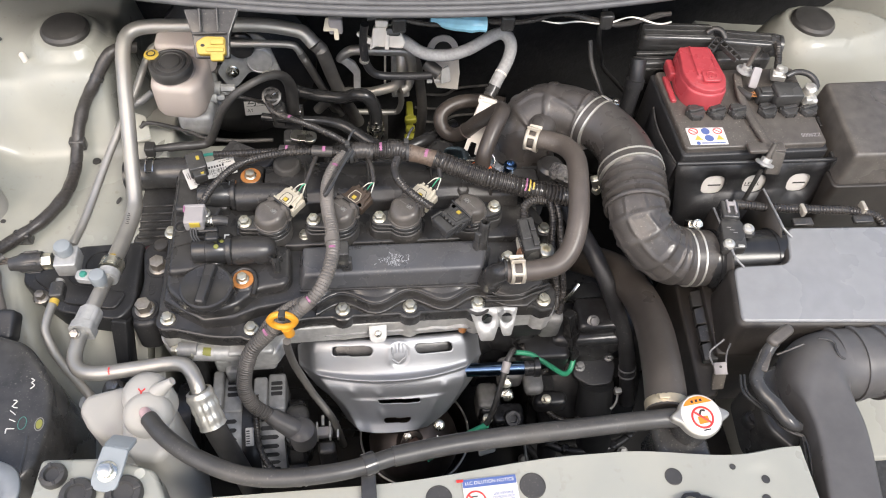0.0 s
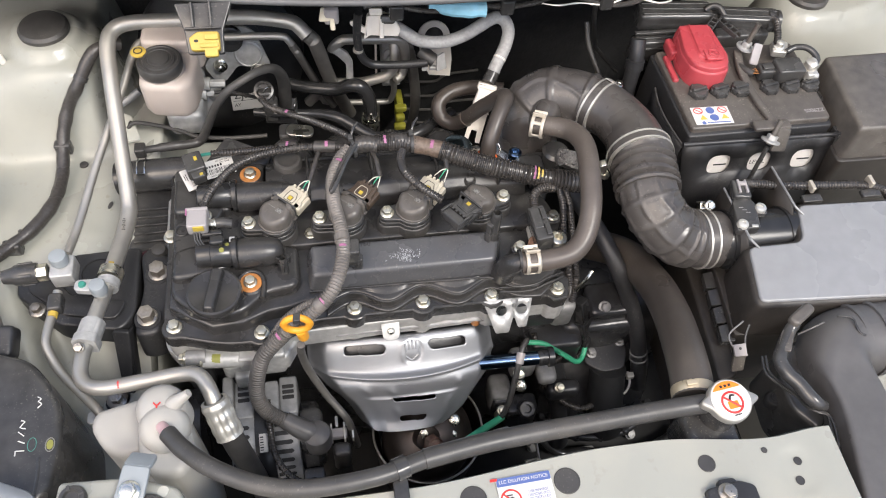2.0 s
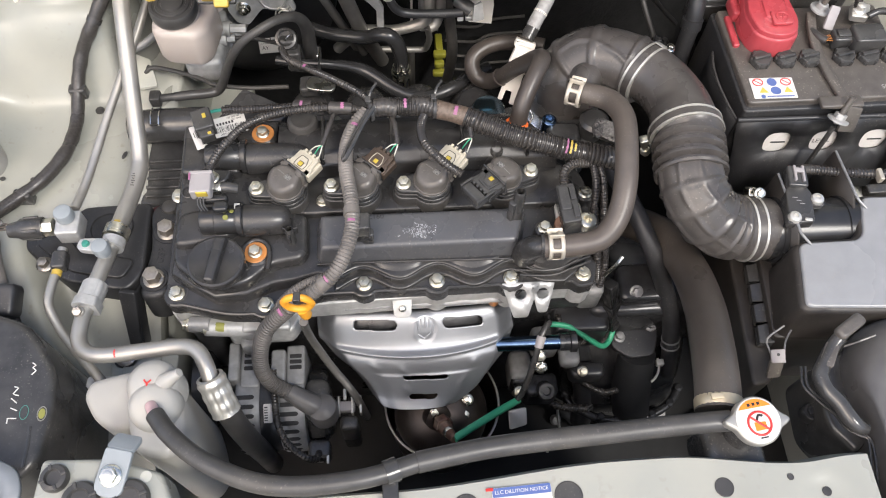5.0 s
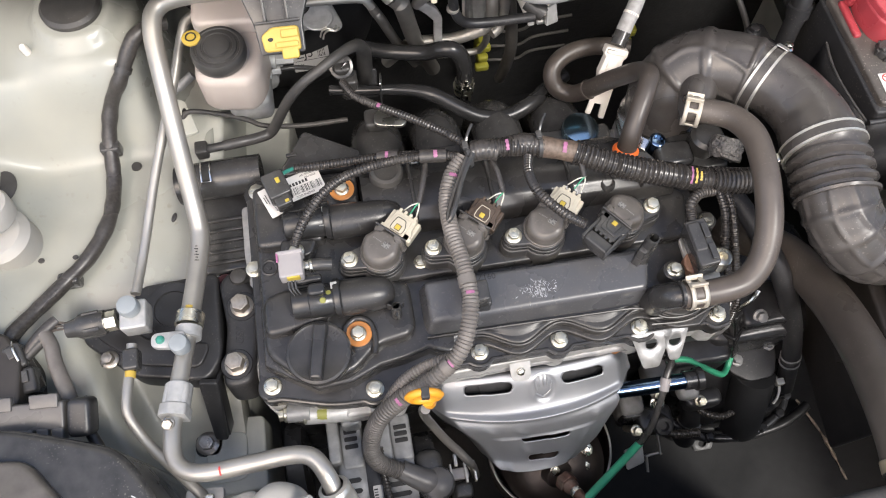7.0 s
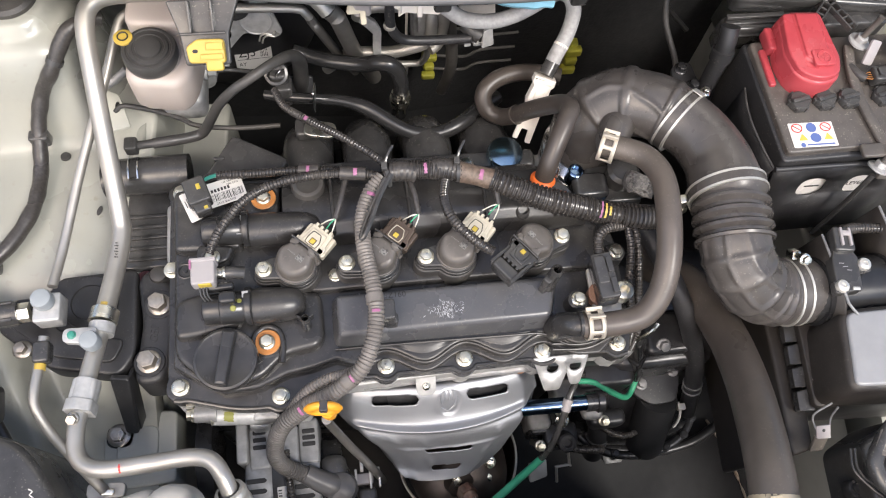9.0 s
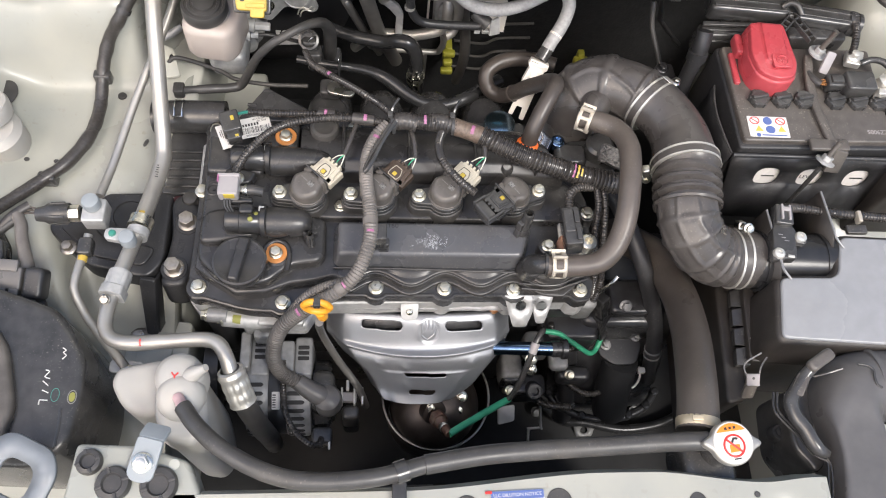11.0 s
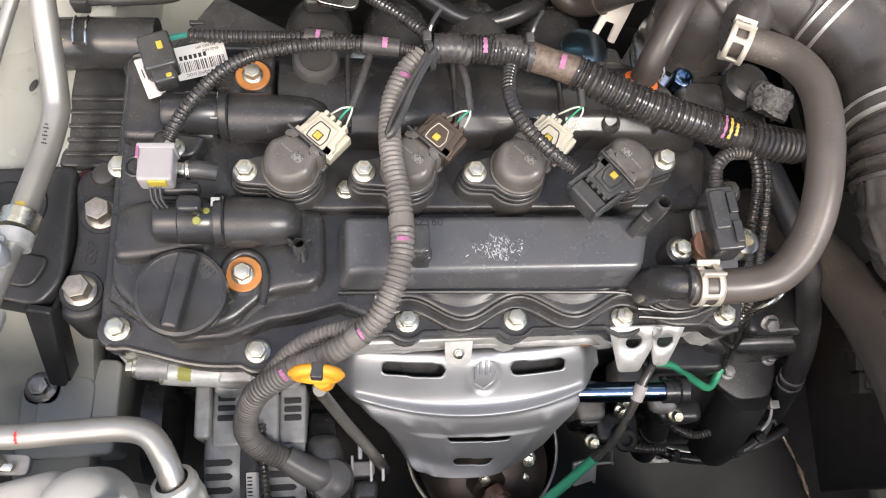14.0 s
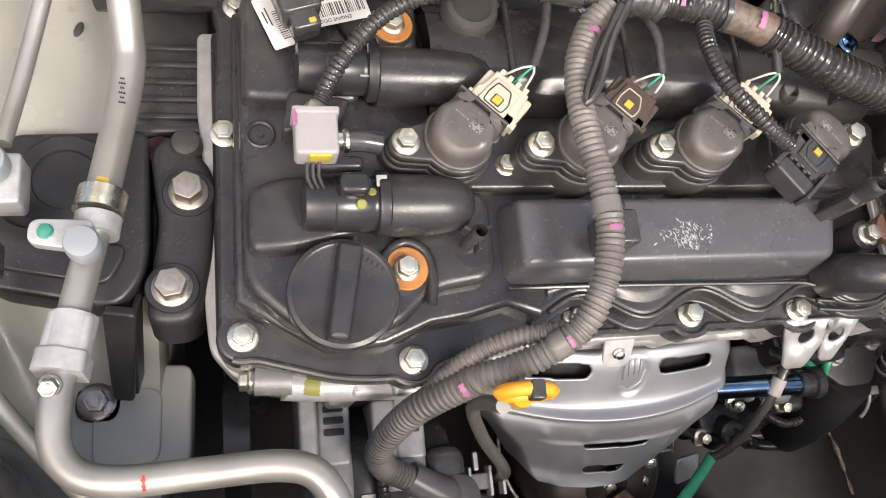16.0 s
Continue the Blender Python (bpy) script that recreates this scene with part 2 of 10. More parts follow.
M_spongy = material("crumbled_grey_foam", (0.13, 0.125, 0.12), 0.8, vary=0.5, grain=400, bump=1.0, bump_scale=350, depth=0.003)
# cap metal tinted pale blue for the sky it reflects
M_skycap = material("cap_sky_reflection", (0.42, 0.56, 0.64), 0.22, 1.0, vary=0.2, grain=30, bump=0.05)
M_yellowtab = material("dull_yellow_plastic", (0.44, 0.33, 0.045), 0.5, vary=0.1, bump=0.05)
M_radhose = material("dusty_brown_hose", (0.060, 0.051, 0.044), 0.38, vary=0.12, bump=0.15, bump_scale=800, depth=0.0003, dirt=(0.14, 0.12, 0.10), dirt_amount=0.4, dirt_scale=12, specks=0.3)
# dark pipe metal; on the refrigerant pipes it carries the cowl's shade
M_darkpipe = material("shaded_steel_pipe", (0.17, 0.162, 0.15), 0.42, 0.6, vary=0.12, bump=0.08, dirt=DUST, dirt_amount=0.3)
M_dullloom = material("dull_dusty_conduit", (0.085, 0.079, 0.074), 0.52, vary=0.2, bump=0.1, dirt=(0.14, 0.125, 0.11), dirt_amount=0.4, dirt_scale=25)
M_clampgold = material("yellow_passivated_steel", (0.52, 0.44, 0.31), 0.4, 0.5, vary=0.12, bump=0.08)
M_stay = material("blue_grey_primer_steel", (0.185, 0.20, 0.215), 0.45, vary=0.08, bump=0.1, dirt=DUST, dirt_amount=0.15)
M_rustnut = material("heat_rusted_nut", (0.132, 0.072, 0.051), 0.5, 0.6, vary=0.4, grain=200, bump=0.4, bump_scale=400, dirt=(0.4, 0.33, 0.26), dirt_amount=0.4, dirt_scale=60)
M_scratch = material("scuffed_white", (0.50, 0.51, 0.53), 0.5, vary=0.2, bump=0.05)


# ---- mesh helpers ----
from mathutils import geometry
V = Vector
ORIGIN = {}


def finish(bm, name, mat, sharp=38):
    bmesh.ops.recalc_face_normals(bm, faces=bm.faces)
    me = bpy.data.meshes.new(name)
    bm.to_mesh(me)
    bm.free()
    me.polygons.foreach_set("use_smooth", [True] * len(me.polygons))
    me.set_sharp_from_angle(angle=radians(sharp))
    me.materials.append(mat)
    return me


def thing(name, label, category, at=(0, 0, 0), group="", kind=""):
    ob = tagged(new(name), label, category, group, kind)
    ob.empty_display_size = 0.02
    ob.location = at
    ORIGIN[ob] = V(at)
    return ob


def part(name, bm, mat, parent, label="", sharp=38):
    bmesh.ops.translate(bm, verts=bm.verts, vec=-ORIGIN[parent])
    ob = new(name, finish(bm, name, mat, sharp))
    ob.parent = parent
    ORIGIN[ob] = ORIGIN[parent].copy()
    return tagged(ob, label)


def solo(name, bm, mat, label, category, group="", kind="", sharp=38):
    lo = V([min(v.co[i] for v in bm.verts) for i in range(3)])
    hi = V([max(v.co[i] for v in bm.verts) for i in range(3)])
    at = V(((lo.x + hi.x) / 2, (lo.y + hi.y) / 2, lo.z))
    bmesh.ops.translate(bm, verts=bm.verts, vec=-at)
    ob = tagged(new(name, finish(bm, name, mat, sharp)), label, category, group, kind)
    ob.location = at
    ORIGIN[ob] = at
    return ob


def B():
    return bmesh.new()


def rail(points, step):
    """Smooth samples along control points (x, y, z or x, y, z, r)."""
    p = [np.array(q, float) for q in points]
    p = [2 * p[0] - p[1]] + p + [2 * p[-1] - p[-2]]
    out = []
    for i in range(1, len(p) - 2):
        a, b, c, d = p[i - 1:i + 3]
        n = max(2, int(np.linalg.norm((c - b)[:3]) / step))
        for k in range(n):
            s = k / n
            t0, t1 = 0.5 * (c - a), 0.5 * (d - b)
            out.append((2 * s ** 3 - 3 * s * s + 1) * b + (s ** 3 - 2 * s * s + s) * t0 + (3 * s * s - 2 * s ** 3) * c + (s ** 3 - s * s) * t1)
    out.append(p[-2])
    return out


def tube(bm, points, r, seg=14, step=0.004, pitch=0.0, depth=0.0, caps=True, wobble=0.0, spiral=0):
    """A swept round tube; pitch and depth make ribs along it."""
    pts = rail(points, step if not pitch else pitch / 4)
    P = [V([float(c) for c in q[:3]]) for q in pts]
    R = [float(q[3]) if len(q) > 3 else float(r) for q in pts]
    run, side = 0.0, None
    rings = []
    for i, c in enumerate(P):
        t = (P[min(i + 1, len(P) - 1)] - P[max(i - 1, 0)]).normalized()
        if side is None:
            side = t.orthogonal().normalized()
        side = (side - t * side.dot(t)).normalized()
        up = t.cross(side)
        if i:
            run += (c - P[i - 1]).length
        rr = R[i]
        if pitch:
            f = (run / pitch) % 1.0
            rr -= depth * (1.0 if f > 0.62 else 0.0 if f < 0.45 else (f - 0.45) / 0.17)
        if wobble:
            rr *= 1 + wobble * noise.noise((run * 60, rr * 500, 3.1))
        ring = []
        for k in range(seg):
            a = 2 * math.pi * k / seg
            ring.append(bm.verts.new(c + rr * (math.cos(a) * side + math.sin(a) * up)))
        rings.append(ring)
    for a, b in zip(rings, rings[1:]):
        for k in range(seg):
            bm.faces.new((a[k], a[(k + 1) % seg], b[(k + 1) % seg], b[k]))
    if caps:
        bm.faces.new(rings[0][::-1])
        bm.faces.new(rings[-1])
    return bm


def box_tube(bm, points, w, h, power=4.0, seg=44, step=0.006):
    """A swept duct of rounded-box section, w and h half its width and height."""
    P = [V([float(c) for c in q[:3]]) for q in rail(points, step)]
    rings = []
    for i, c in enumerate(P):
        t = (P[min(i + 1, len(P) - 1)] - P[max(i - 1, 0)]).normalized()
        side = t.cross(V((0, 0, 1))).normalized()
        up = side.cross(t)
        ring = []
        for k in range(seg):
            x, y = math.cos(2 * math.pi * k / seg), math.sin(2 * math.pi * k / seg)
            ring.append(bm.verts.new(c + side * w * math.copysign(abs(x) ** (2 / power), x) + up * h * math.copysign(abs(y) ** (2 / power), y)))
        rings.append(ring)
    for p, q in zip(rings, rings[1:]):
        for k in range(seg):
            bm.faces.new((p[k], p[(k + 1) % seg], q[(k + 1) % seg], q[k]))
    bm.faces.new(rings[0][::-1])
    bm.faces.new(rings[-1])
    return bm


def banded_tube(bm, points, rings, lines, h=0.0021, seg=96, step=0.0016, soft=0.0015):
    """A duct with broad raised bands: rings as (share of length, width), lines as (angle from, to, width, start, end)."""
    pts = rail(points, step)
    P = [V([float(c) for c in q[:3]]) for q in pts]
    total = sum((b - a).length for a, b in zip(P, P[1:]))
    run, out = 0.0, []
    for i, c in enumerate(P):
        t = (P[min(i + 1, len(P) - 1)] - P[max(i - 1, 0)]).normalized()
        up = (V((0, 0, 1)) - t * t.z).normalized()
        side = t.cross(up)
        if i:
            run += (c - P[i - 1]).length
        r0 = float(pts[i][3])
        f = run / total
        ring = []
        on_ring = max([smooth(w / 2 + soft, w / 2 - soft, abs(run - g * total)) for g, w in rings] + [0.0])
        for k in range(seg):
            a = 2 * math.pi * k / seg
            on = on_ring
            for a0, a1, w, f0, f1 in lines:
                if f0 < f < f1:
                    ang = a0 + (a1 - a0) * (f - f0) / (f1 - f0)
                    d = abs((math.degrees(a) - ang + 180) % 360 - 180) * math.pi / 180 * r0
                    on = max(on, smooth(w / 2 + soft, w / 2 - soft, d))
            rr = r0 + h * on
            ring.append(bm.verts.new(c + rr * (math.cos(a) * up + math.sin(a) * side)))
        out.append(ring)
    for a, b in zip(out, out[1:]):
        for k in range(seg):
            bm.faces.new((a[k], a[(k + 1) % seg], b[(k + 1) % seg], b[k]))
    bm.faces.new(out[0][::-1])
    bm.faces.new(out[-1])
    return bm


def mark(bm, p, q, r, arc=110):
    """A paint stripe over the upper side of a conduit, from p to q."""
    p, q = V(p), V(q)
    p, q = p.lerp(q, 0.2), q.lerp(p, 0.2)
    t = (q - p).normalized()
    side = t.cross(V((0, -0.35, 1))).normalized()
    up = side.cross(t)
    rows = []
    for k in range(9):
        w = radians(-arc / 2 + arc * k / 8)
        o = (math.sin(w) * side + math.cos(w) * up) * r
        e = 0.0005 * math.sin(k * 2.3)
        rows.append((bm.verts.new(p + o + t * e), bm.verts.new(q + o - t * e * 0.7)))
    for x, y in zip(rows, rows[1:]):
        bm.faces.new((x[0], x[1], y[1], y[0]))
    return bm


def aim(p, q, roll=0):
    """A pose at p whose z axis points to q."""
    return Matrix.Translation(p) @ (V(q) - V(p)).to_track_quat("Z", "Y").to_matrix().to_4x4() @ pose(0, 0, 0, 0, 0, roll)


def lathe(bm, profile, m=None, seg=24, caps=True):
    """Revolves (radius, height) pairs round z."""
    m = m or Matrix()
    rings = [[bm.verts.new(m @ V((r * math.cos(2 * math.pi * k / seg), r * math.sin(2 * math.pi * k / seg), z))) for k in range(seg)] for r, z in profile]
    for a, b in zip(rings, rings[1:]):
        for k in range(seg):
            bm.faces.new((a[k], a[(k + 1) % seg], b[(k + 1) % seg], b[k]))
    if caps:
        bm.faces.new(rings[0][::-1])
        bm.faces.new(rings[-1])
    return bm


def fillet(poly, r, n=4):
    """Rounds the corners of an outline; a corner may carry its own radius as a third number."""
    out = []
    for i, c in enumerate(poly):
        rad = c[2] if len(c) > 2 else r
        c = V(c[:2])
        a, b = V(poly[i - 1][:2]), V(poly[(i + 1) % len(poly)][:2])
        u, w = a - c, b - c
        d = min(rad, 0.45 * u.length, 0.45 * w.length)
        if d < 1e-5:
            out.append(tuple(c))
            continue
        p, q = c + u.normalized() * d, c + w.normalized() * d
        for k in range(n + 1):
            s = k / n
            out.append(tuple((1 - s) ** 2 * p + 2 * s * (1 - s) * c + s * s * q))
    return out


def rrect(w, h, r, n=4):
    return fillet([(-w / 2, -h / 2), (w / 2, -h / 2), (w / 2, h / 2), (-w / 2, h / 2)], r * 1.4, n)


def inset(poly, d):
    area = sum(a[0] * b[1] - b[0] * a[1] for a, b in zip(poly, poly[1:] + poly[:1]))
    s = 1 if area > 0 else -1
    out = []
    for i, c in enumerate(poly):
        a, b = V(poly[i - 1]), V(poly[(i + 1) % len(poly)])
        c = V(c)
        e1, e2 = (c - a), (b - c)
        if e1.length < 1e-7 or e2.length < 1e-7:
            out.append(tuple(c))
            continue
        e1, e2 = e1.normalized(), e2.normalized()
        nrm = V((-e1.y - e2.y, e1.x + e2.x)) * s
        k = max(0.5, 1 + e1.dot(e2))
        out.append(tuple(c + nrm * d / k))
    return out


def slab(bm, outline, z0, z1, r=0.002, m=None, foot=0.0, draft=0.0):
    """An extruded outline with a rounded top edge, and a rounded foot where foot > 0."""
    m = m or Matrix()
    o = [tuple(c[:2]) for c in outline]
    levels = []
    if foot:
        levels += [(z0, foot), (z0 + foot * 0.3, foot * 0.3), (z0 + foot, 0.0)]
    else:
        levels += [(z0, 0.0)]
    levels += [(z1 - r, draft), (z1 - r * 0.62, draft + r * 0.08), (z1 - r * 0.29, draft + r * 0.29), (z1 - r * 0.08, draft + r * 0.62), (z1, draft + r)] if r else [(z1, draft)]
    rings = []
    for z, d in levels:
        rings.append([bm.verts.new(m @ V((x, y, z))) for x, y in (inset(o, d) if d else o)])
    n = len(o)
    for a, b in zip(rings, rings[1:]):
        for k in range(n):
            bm.faces.new((a[k], a[(k + 1) % n], b[(k + 1) % n], b[k]))
    for ring, (z, d), flip in ((rings[0], levels[0], True), (rings[-1], levels[-1], False)):
        flat = inset(o, d) if d else o
        pts, _, tris, source, _, _ = geometry.delaunay_2d_cdt([V(p) * 100 for p in flat], [], [list(range(n))], 1, 1e-5)
        at = [ring[s[0]] if s else bm.verts.new(m @ V((p.x / 100, p.y / 100, z))) for p, s in zip(pts, source)]
        for f in tris:
            corners = [at[k] for k in (reversed(f) if flip else f)]
            if len(set(corners)) == len(corners) and not bm.faces.get(corners):
                bm.faces.new(corners)
    return bm


def block(bm, centre, size, r=0.002, m=None, corner=None):
    """A box with rounded edges; centre and size in the pose m."""
    sx, sy, sz = size
    mm = (m or Matrix()) @ Matrix.Translation(centre)
    r = min(r, sz * 0.45, sx * 0.4, sy * 0.4)
    return slab(bm, rrect(sx, sy, corner or r, 3), -sz / 2, sz / 2, r, mm, foot=r)


def hexagon(r, turn=0.0):
    return [(r * math.cos(radians(60 * k) + turn), r * math.sin(radians(60 * k) + turn)) for k in range(6)]


def flange_bolt(bm, m, r=0.0058, flange=0.0088, h=0.006, turn=0.0):
    """A hexagon head on a round collar, with a shallow dish in the head."""
    lathe(bm, [(flange * 0.8, -0.004), (flange, 0.0), (flange, 0.0012), (flange * 0.86, 0.0022), (r * 0.9, 0.0026)], m, 20)
    o = fillet(hexagon(r * 1.12, turn), 0.0008, 2)
    slab(bm, o, 0.002, 0.002 + h, 0.0007, m)
    lathe(bm, [(r * 0.72, 0.0015 + h), (r * 0.68, 0.0023 + h), (r * 0.5, 0.0026 + h), (r * 0.01, 0.0026 + h)], m, 14)
    return bm


def letters(text, size, m, mat, parent, name="lettering", thick=0.0001):
    cu = bpy.data.curves.new("letters", "FONT")
    cu.body, cu.size, cu.extrude, cu.align_x, cu.align_y = text, size, thick, "CENTER", "CENTER"
    tmp = new("letters", cu)
    me = bpy.data.meshes.new_from_object(tmp.evaluated_get(bpy.context.evaluated_depsgraph_get()))
    bpy.data.objects.remove(tmp)
    bm = B()
    bm.from_mesh(me)
    bmesh.ops.transform(bm, matrix=m, verts=bm.verts)
    return part(name, bm, mat, parent)


def grid_sheet(bm, f, nu, nv, keep=None):
    """A sheet of quads from f(u, v) -> place, u and v from 0 to 1."""
    vs = [[bm.verts.new(f(i / nu, j / nv)) for j in range(nv + 1)] for i in range(nu + 1)]
    for i in range(nu):
        for j in range(nv):
            if keep is None or keep((i + 0.5) / nu, (j + 0.5) / nv):
                bm.faces.new((vs[i][j], vs[i + 1][j], vs[i + 1][j + 1], vs[i][j + 1]))
    return bm


def smooth(a, b, x):
    s = min(1.0, max(0.0, (x - a) / (b - a)))
    return s * s * (3 - 2 * s)


def thicken(ob, d, offset=-1):
    s = ob.modifiers.new("thickness", "SOLIDIFY")
    s.thickness, s.offset = d, offset
    return ob


def swept(parent, name, points, r, mat, seg):
    """One round hose or pipe as a part of its thing."""
    bm = B()
    tube(bm, points, r, seg)
    return part(name, bm, mat, parent)


# ---- setting: ground, bay walls, cowl, front support ----
bm = B()
grid_sheet(bm, lambda u, v: V((-3000 + 6000 * u, -3000 + 6000 * v, 0)), 4, 4)
solo("ground", bm, M_asphalt, "dark grey asphalt under the parked car", "ground", kind="structure")


def apron_height(x, y, sx):
    """Inner wing panel: strut dome at the rear, falling to the chassis rail at the front."""
    cx, cy = (-0.395, 0.910) if sx < 0 else (0.70, 0.90)
    z = 0.645 + 0.09 * smooth(0.44, 0.66, y) - 0.03 * smooth(0.42, 0.25, y)
    if sx < 0:
        z += 0.055 * smooth(-0.352, -0.385, x + 0.35 * (y - 0.42)) * smooth(0.68, 0.50, y)
    z += 0.10 * smooth(0.06, 0.24, (x - cx) * sx)
    if sx < 0:
        shelf = smooth(0.785, 0.850, y) * smooth(-0.322, -0.346, x)
        z = z * (1 - shelf) + (0.822 + 0.02 * smooth(-0.40, -0.55, x)) * shelf
    d = math.hypot((x - cx) * (0.35 if sx > 0 and x > cx else 1.0), y - cy)
    k = smooth(0.100, 0.050, d)
    z = z * (1 - k) + 0.846 * k
    z += 0.014 * smooth(0.050, 0.043, d)
    z -= 0.14 * smooth(0.100, 0.128, (cx - x) * sx) * smooth(0.62, 0.70, y) * (smooth(0.79, 0.73, y) if sx < 0 else 1.0) if y > 0.62 else 0.0
    z -= 0.10 * smooth(0.112, 0.125, (cx - x) * sx) * (smooth(0.80, 0.74, y) if sx < 0 else 1.0)
    z += (0.0035 * noise.noise((x * 11, y * 11, sx)) + 0.0012 * noise.noise((x * 34, y * 34, 2.0))) * smooth(0.05, 0.12, d)
    return z


for sx, name in ((-1, "wall_left"), (1, "wall_right")):
    bm = B()
    if sx < 0:
        grid_sheet(bm, lambda u, v: V((-0.80 + 0.52 * u, 0.12 + 0.96 * v, apron_height(-0.80 + 0.52 * u, 0.12 + 0.96 * v, -1))), 90, 150)
    else:
        grid_sheet(bm, lambda u, v: V((0.58 + 0.52 * u, 0.30 + 0.78 * v, apron_height(0.58 + 0.52 * u, 0.30 + 0.78 * v, 1))), 70, 110)
    thicken(solo(name, bm, M_paint, "cream painted inner wing panel with strut tower", "wing panel", kind="structure", sharp=60), 0.002)
    # inner chassis rail below the panel
    bm = B()
    x0 = -0.285 if sx < 0 else 0.585
    block(bm, (x0 + sx * 0.03, 0.62, 0.50), (0.06, 0.98, 0.22), 0.008)
    solo("chassis_rail", bm, M_paint_matt, "cream painted chassis rail along the bay", "chassis rail", kind="structure")

bm = B()
grid_sheet(bm, lambda u, v: V((-0.85 + 1.95 * u, 1.06 + 0.012 * math.sin(u * 25) * math.sin(v * 9), 0.28 + 0.74 * v)), 60, 30)
thicken(solo("wall_back", bm, M_foam, "black felt covered bulkhead behind the engine", "bulkhead", kind="structure"), 0.01)
# undertray; the missing shade of the bay is put into its black
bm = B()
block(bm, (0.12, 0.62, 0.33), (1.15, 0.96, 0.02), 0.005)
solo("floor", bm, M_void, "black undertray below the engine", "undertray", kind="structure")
for x, name in ((-0.86, "wall_wing_left"), (1.11, "wall_wing_right")):
    bm = B()
    block(bm, (x, 0.45, 0.60), (0.02, 1.3, 0.72), 0.008)
    solo(name, bm, M_paint, "cream painted outer wing", "wing", kind="structure")
bm = B()
block(bm, (0.12, -0.06, 0.45), (1.95, 0.02, 0.62), 0.008)
solo("wall_front", bm, M_paint, "cream painted front bumper", "bumper", kind="structure")

# cowl: dark box with a ribbed weatherstrip along its front edge
bm = B()


def cowl_line(x):
    return 0.762 + 0.31 * (x - 0.11) ** 2


grid_sheet(bm, lambda u, v: V((-0.85 + 1.95 * u, (cowl_line(-0.85 + 1.95 * u) + 0.014) * (1 - v) + 1.10 * v, 0.992 + 0.02 * v)), 40, 4)
thicken(solo("cowl", bm, M_paint, "cream painted cowl panel under the windscreen", "cowl", kind="structure"), 0.02)
strip = thing("weatherstrip", "grey ribbed rubber weatherstrip along the cowl edge", "weatherstrip", (0.1, 0.78, 0.99))
for k, (dy, dz, r) in enumerate(((0.0, 0.0, 0.0042), (0.004, 0.005, 0.0035), (0.009, 0.009, 0.0035), (0.014, 0.0115, 0.0035))):
    bm = B()
    tube(bm, [(x, cowl_line(x) + dy, 0.996 + dz) for x in np.linspace(-0.7, 0.95, 24)], r, 10, 0.03)
    part("rib", bm, M_sealgrey, strip)

# open bonnet standing up behind the bay, out of view, added to shade it
bm = B()
grid_sheet(bm, lambda u, v: V((-0.70 + 1.62 * u, 0.93 + 0.12 * v - 0.05 * math.sin(v * 3.1), 1.06 + 0.85 * v)), 12, 12)
thicken(solo("bonnet", bm, M_paint, "unseen cream bonnet standing open, added to shade the bay", "bonnet", kind="structure"), 0.02)

# front panel over the radiator
def support_edge(x):
    """Rear edge of the front panel, in plan."""
    return 0.243 + 0.014 * smooth(0.0, 0.2, x) - 0.012 * smooth(0.24, 0.36, x) + 0.004 * smooth(0.36, 0.41, x)


def support_place(u, v):
    x = -0.215 + 0.637 * u
    y1 = support_edge(x)
    y = 0.02 + (y1 - 0.02) * v
    dish = smooth(1.0, 0.72, math.hypot((x - 0.374) / 0.019, (y - 0.203) / 0.025))
    z = 0.880 - 0.0022 * dish - 0.030 * smooth(0.972, 1.0, v) - 0.02 * smooth(0.16, 0.05, y) + 0.004 * smooth(0.33, 0.40, x) * smooth(0.2, 0.1, y)
    return V((x, y, z))


bm = B()
grid_sheet(bm, support_place, 90, 60)
support = thing("front_panel", "cream painted steel panel over the radiator", "front panel", (0.1, 0.12, 0.85), kind="structure")
part("panel", bm, M_paint, support, sharp=60)
# holes of the panel: flat black discs with the openings' dark as colour
for x, y, r in ((0.149, 0.223, 0.0125), (0.286, 0.221, 0.0085), (0.060, 0.218, 0.0125), (0.3468, 0.226, 0.003), (0.3767, 0.2121, 0.0042), (0.3715, 0.1938, 0.0045)):
    bm = B()
    lathe(bm, [(r, 0.0006), (r * 0.93, 0.0009), (r * 0.9, 0.0004), (r * 0.3, 0.0002)], pose(x, y, support_place((x + 0.215) / 0.637, (y - 0.02) / (support_edge(x) - 0.02)).z), 28)
    part("hole_disc", bm, M_rubber, support, "black disc for the dark of a round hole")

# ---- engine: head cover ----
BOLTS_FRONT = [(-0.228, 0.476), (-0.132, 0.457), (-0.026, 0.476), (0.054, 0.475), (0.136, 0.474), (0.217, 0.474)]
cover = thing("head_cover", "black moulded plastic engine head cover with plated bolts", "engine cover", (0.0, 0.57, 0.78))


def lobes(line, bolts, r):
    """Bends an outline outwards round the bolts that lie near it."""
    out = []
    for x, y in line:
        for bx, by in bolts:
            d = math.hypot(x - bx, y - by)
            if d < r:
                s = r / max(d, 1e-4)
                x, y = bx + (x - bx) * s, by + (y - by) * s
        out.append((x, y))
    return out


def dense(poly, step=0.004):
    out = []
    for a, b in zip(poly, poly[1:] + poly[:1]):
        n = max(1, int(math.hypot(b[0] - a[0], b[1] - a[1]) / step))
        out += [(a[0] + (b[0] - a[0]) * k / n, a[1] + (b[1] - a[1]) * k / n) for k in range(n)]
    return out


flange_line = [(-0.241, 0.467), (-0.212, 0.459), (-0.172, 0.447), (-0.132, 0.446), (-0.108, 0.455), (-0.075, 0.466), (0.235, 0.466), (0.240, 0.60), (0.205, 0.66), (0.16, 0.695), (-0.238, 0.700)]
bm = B()
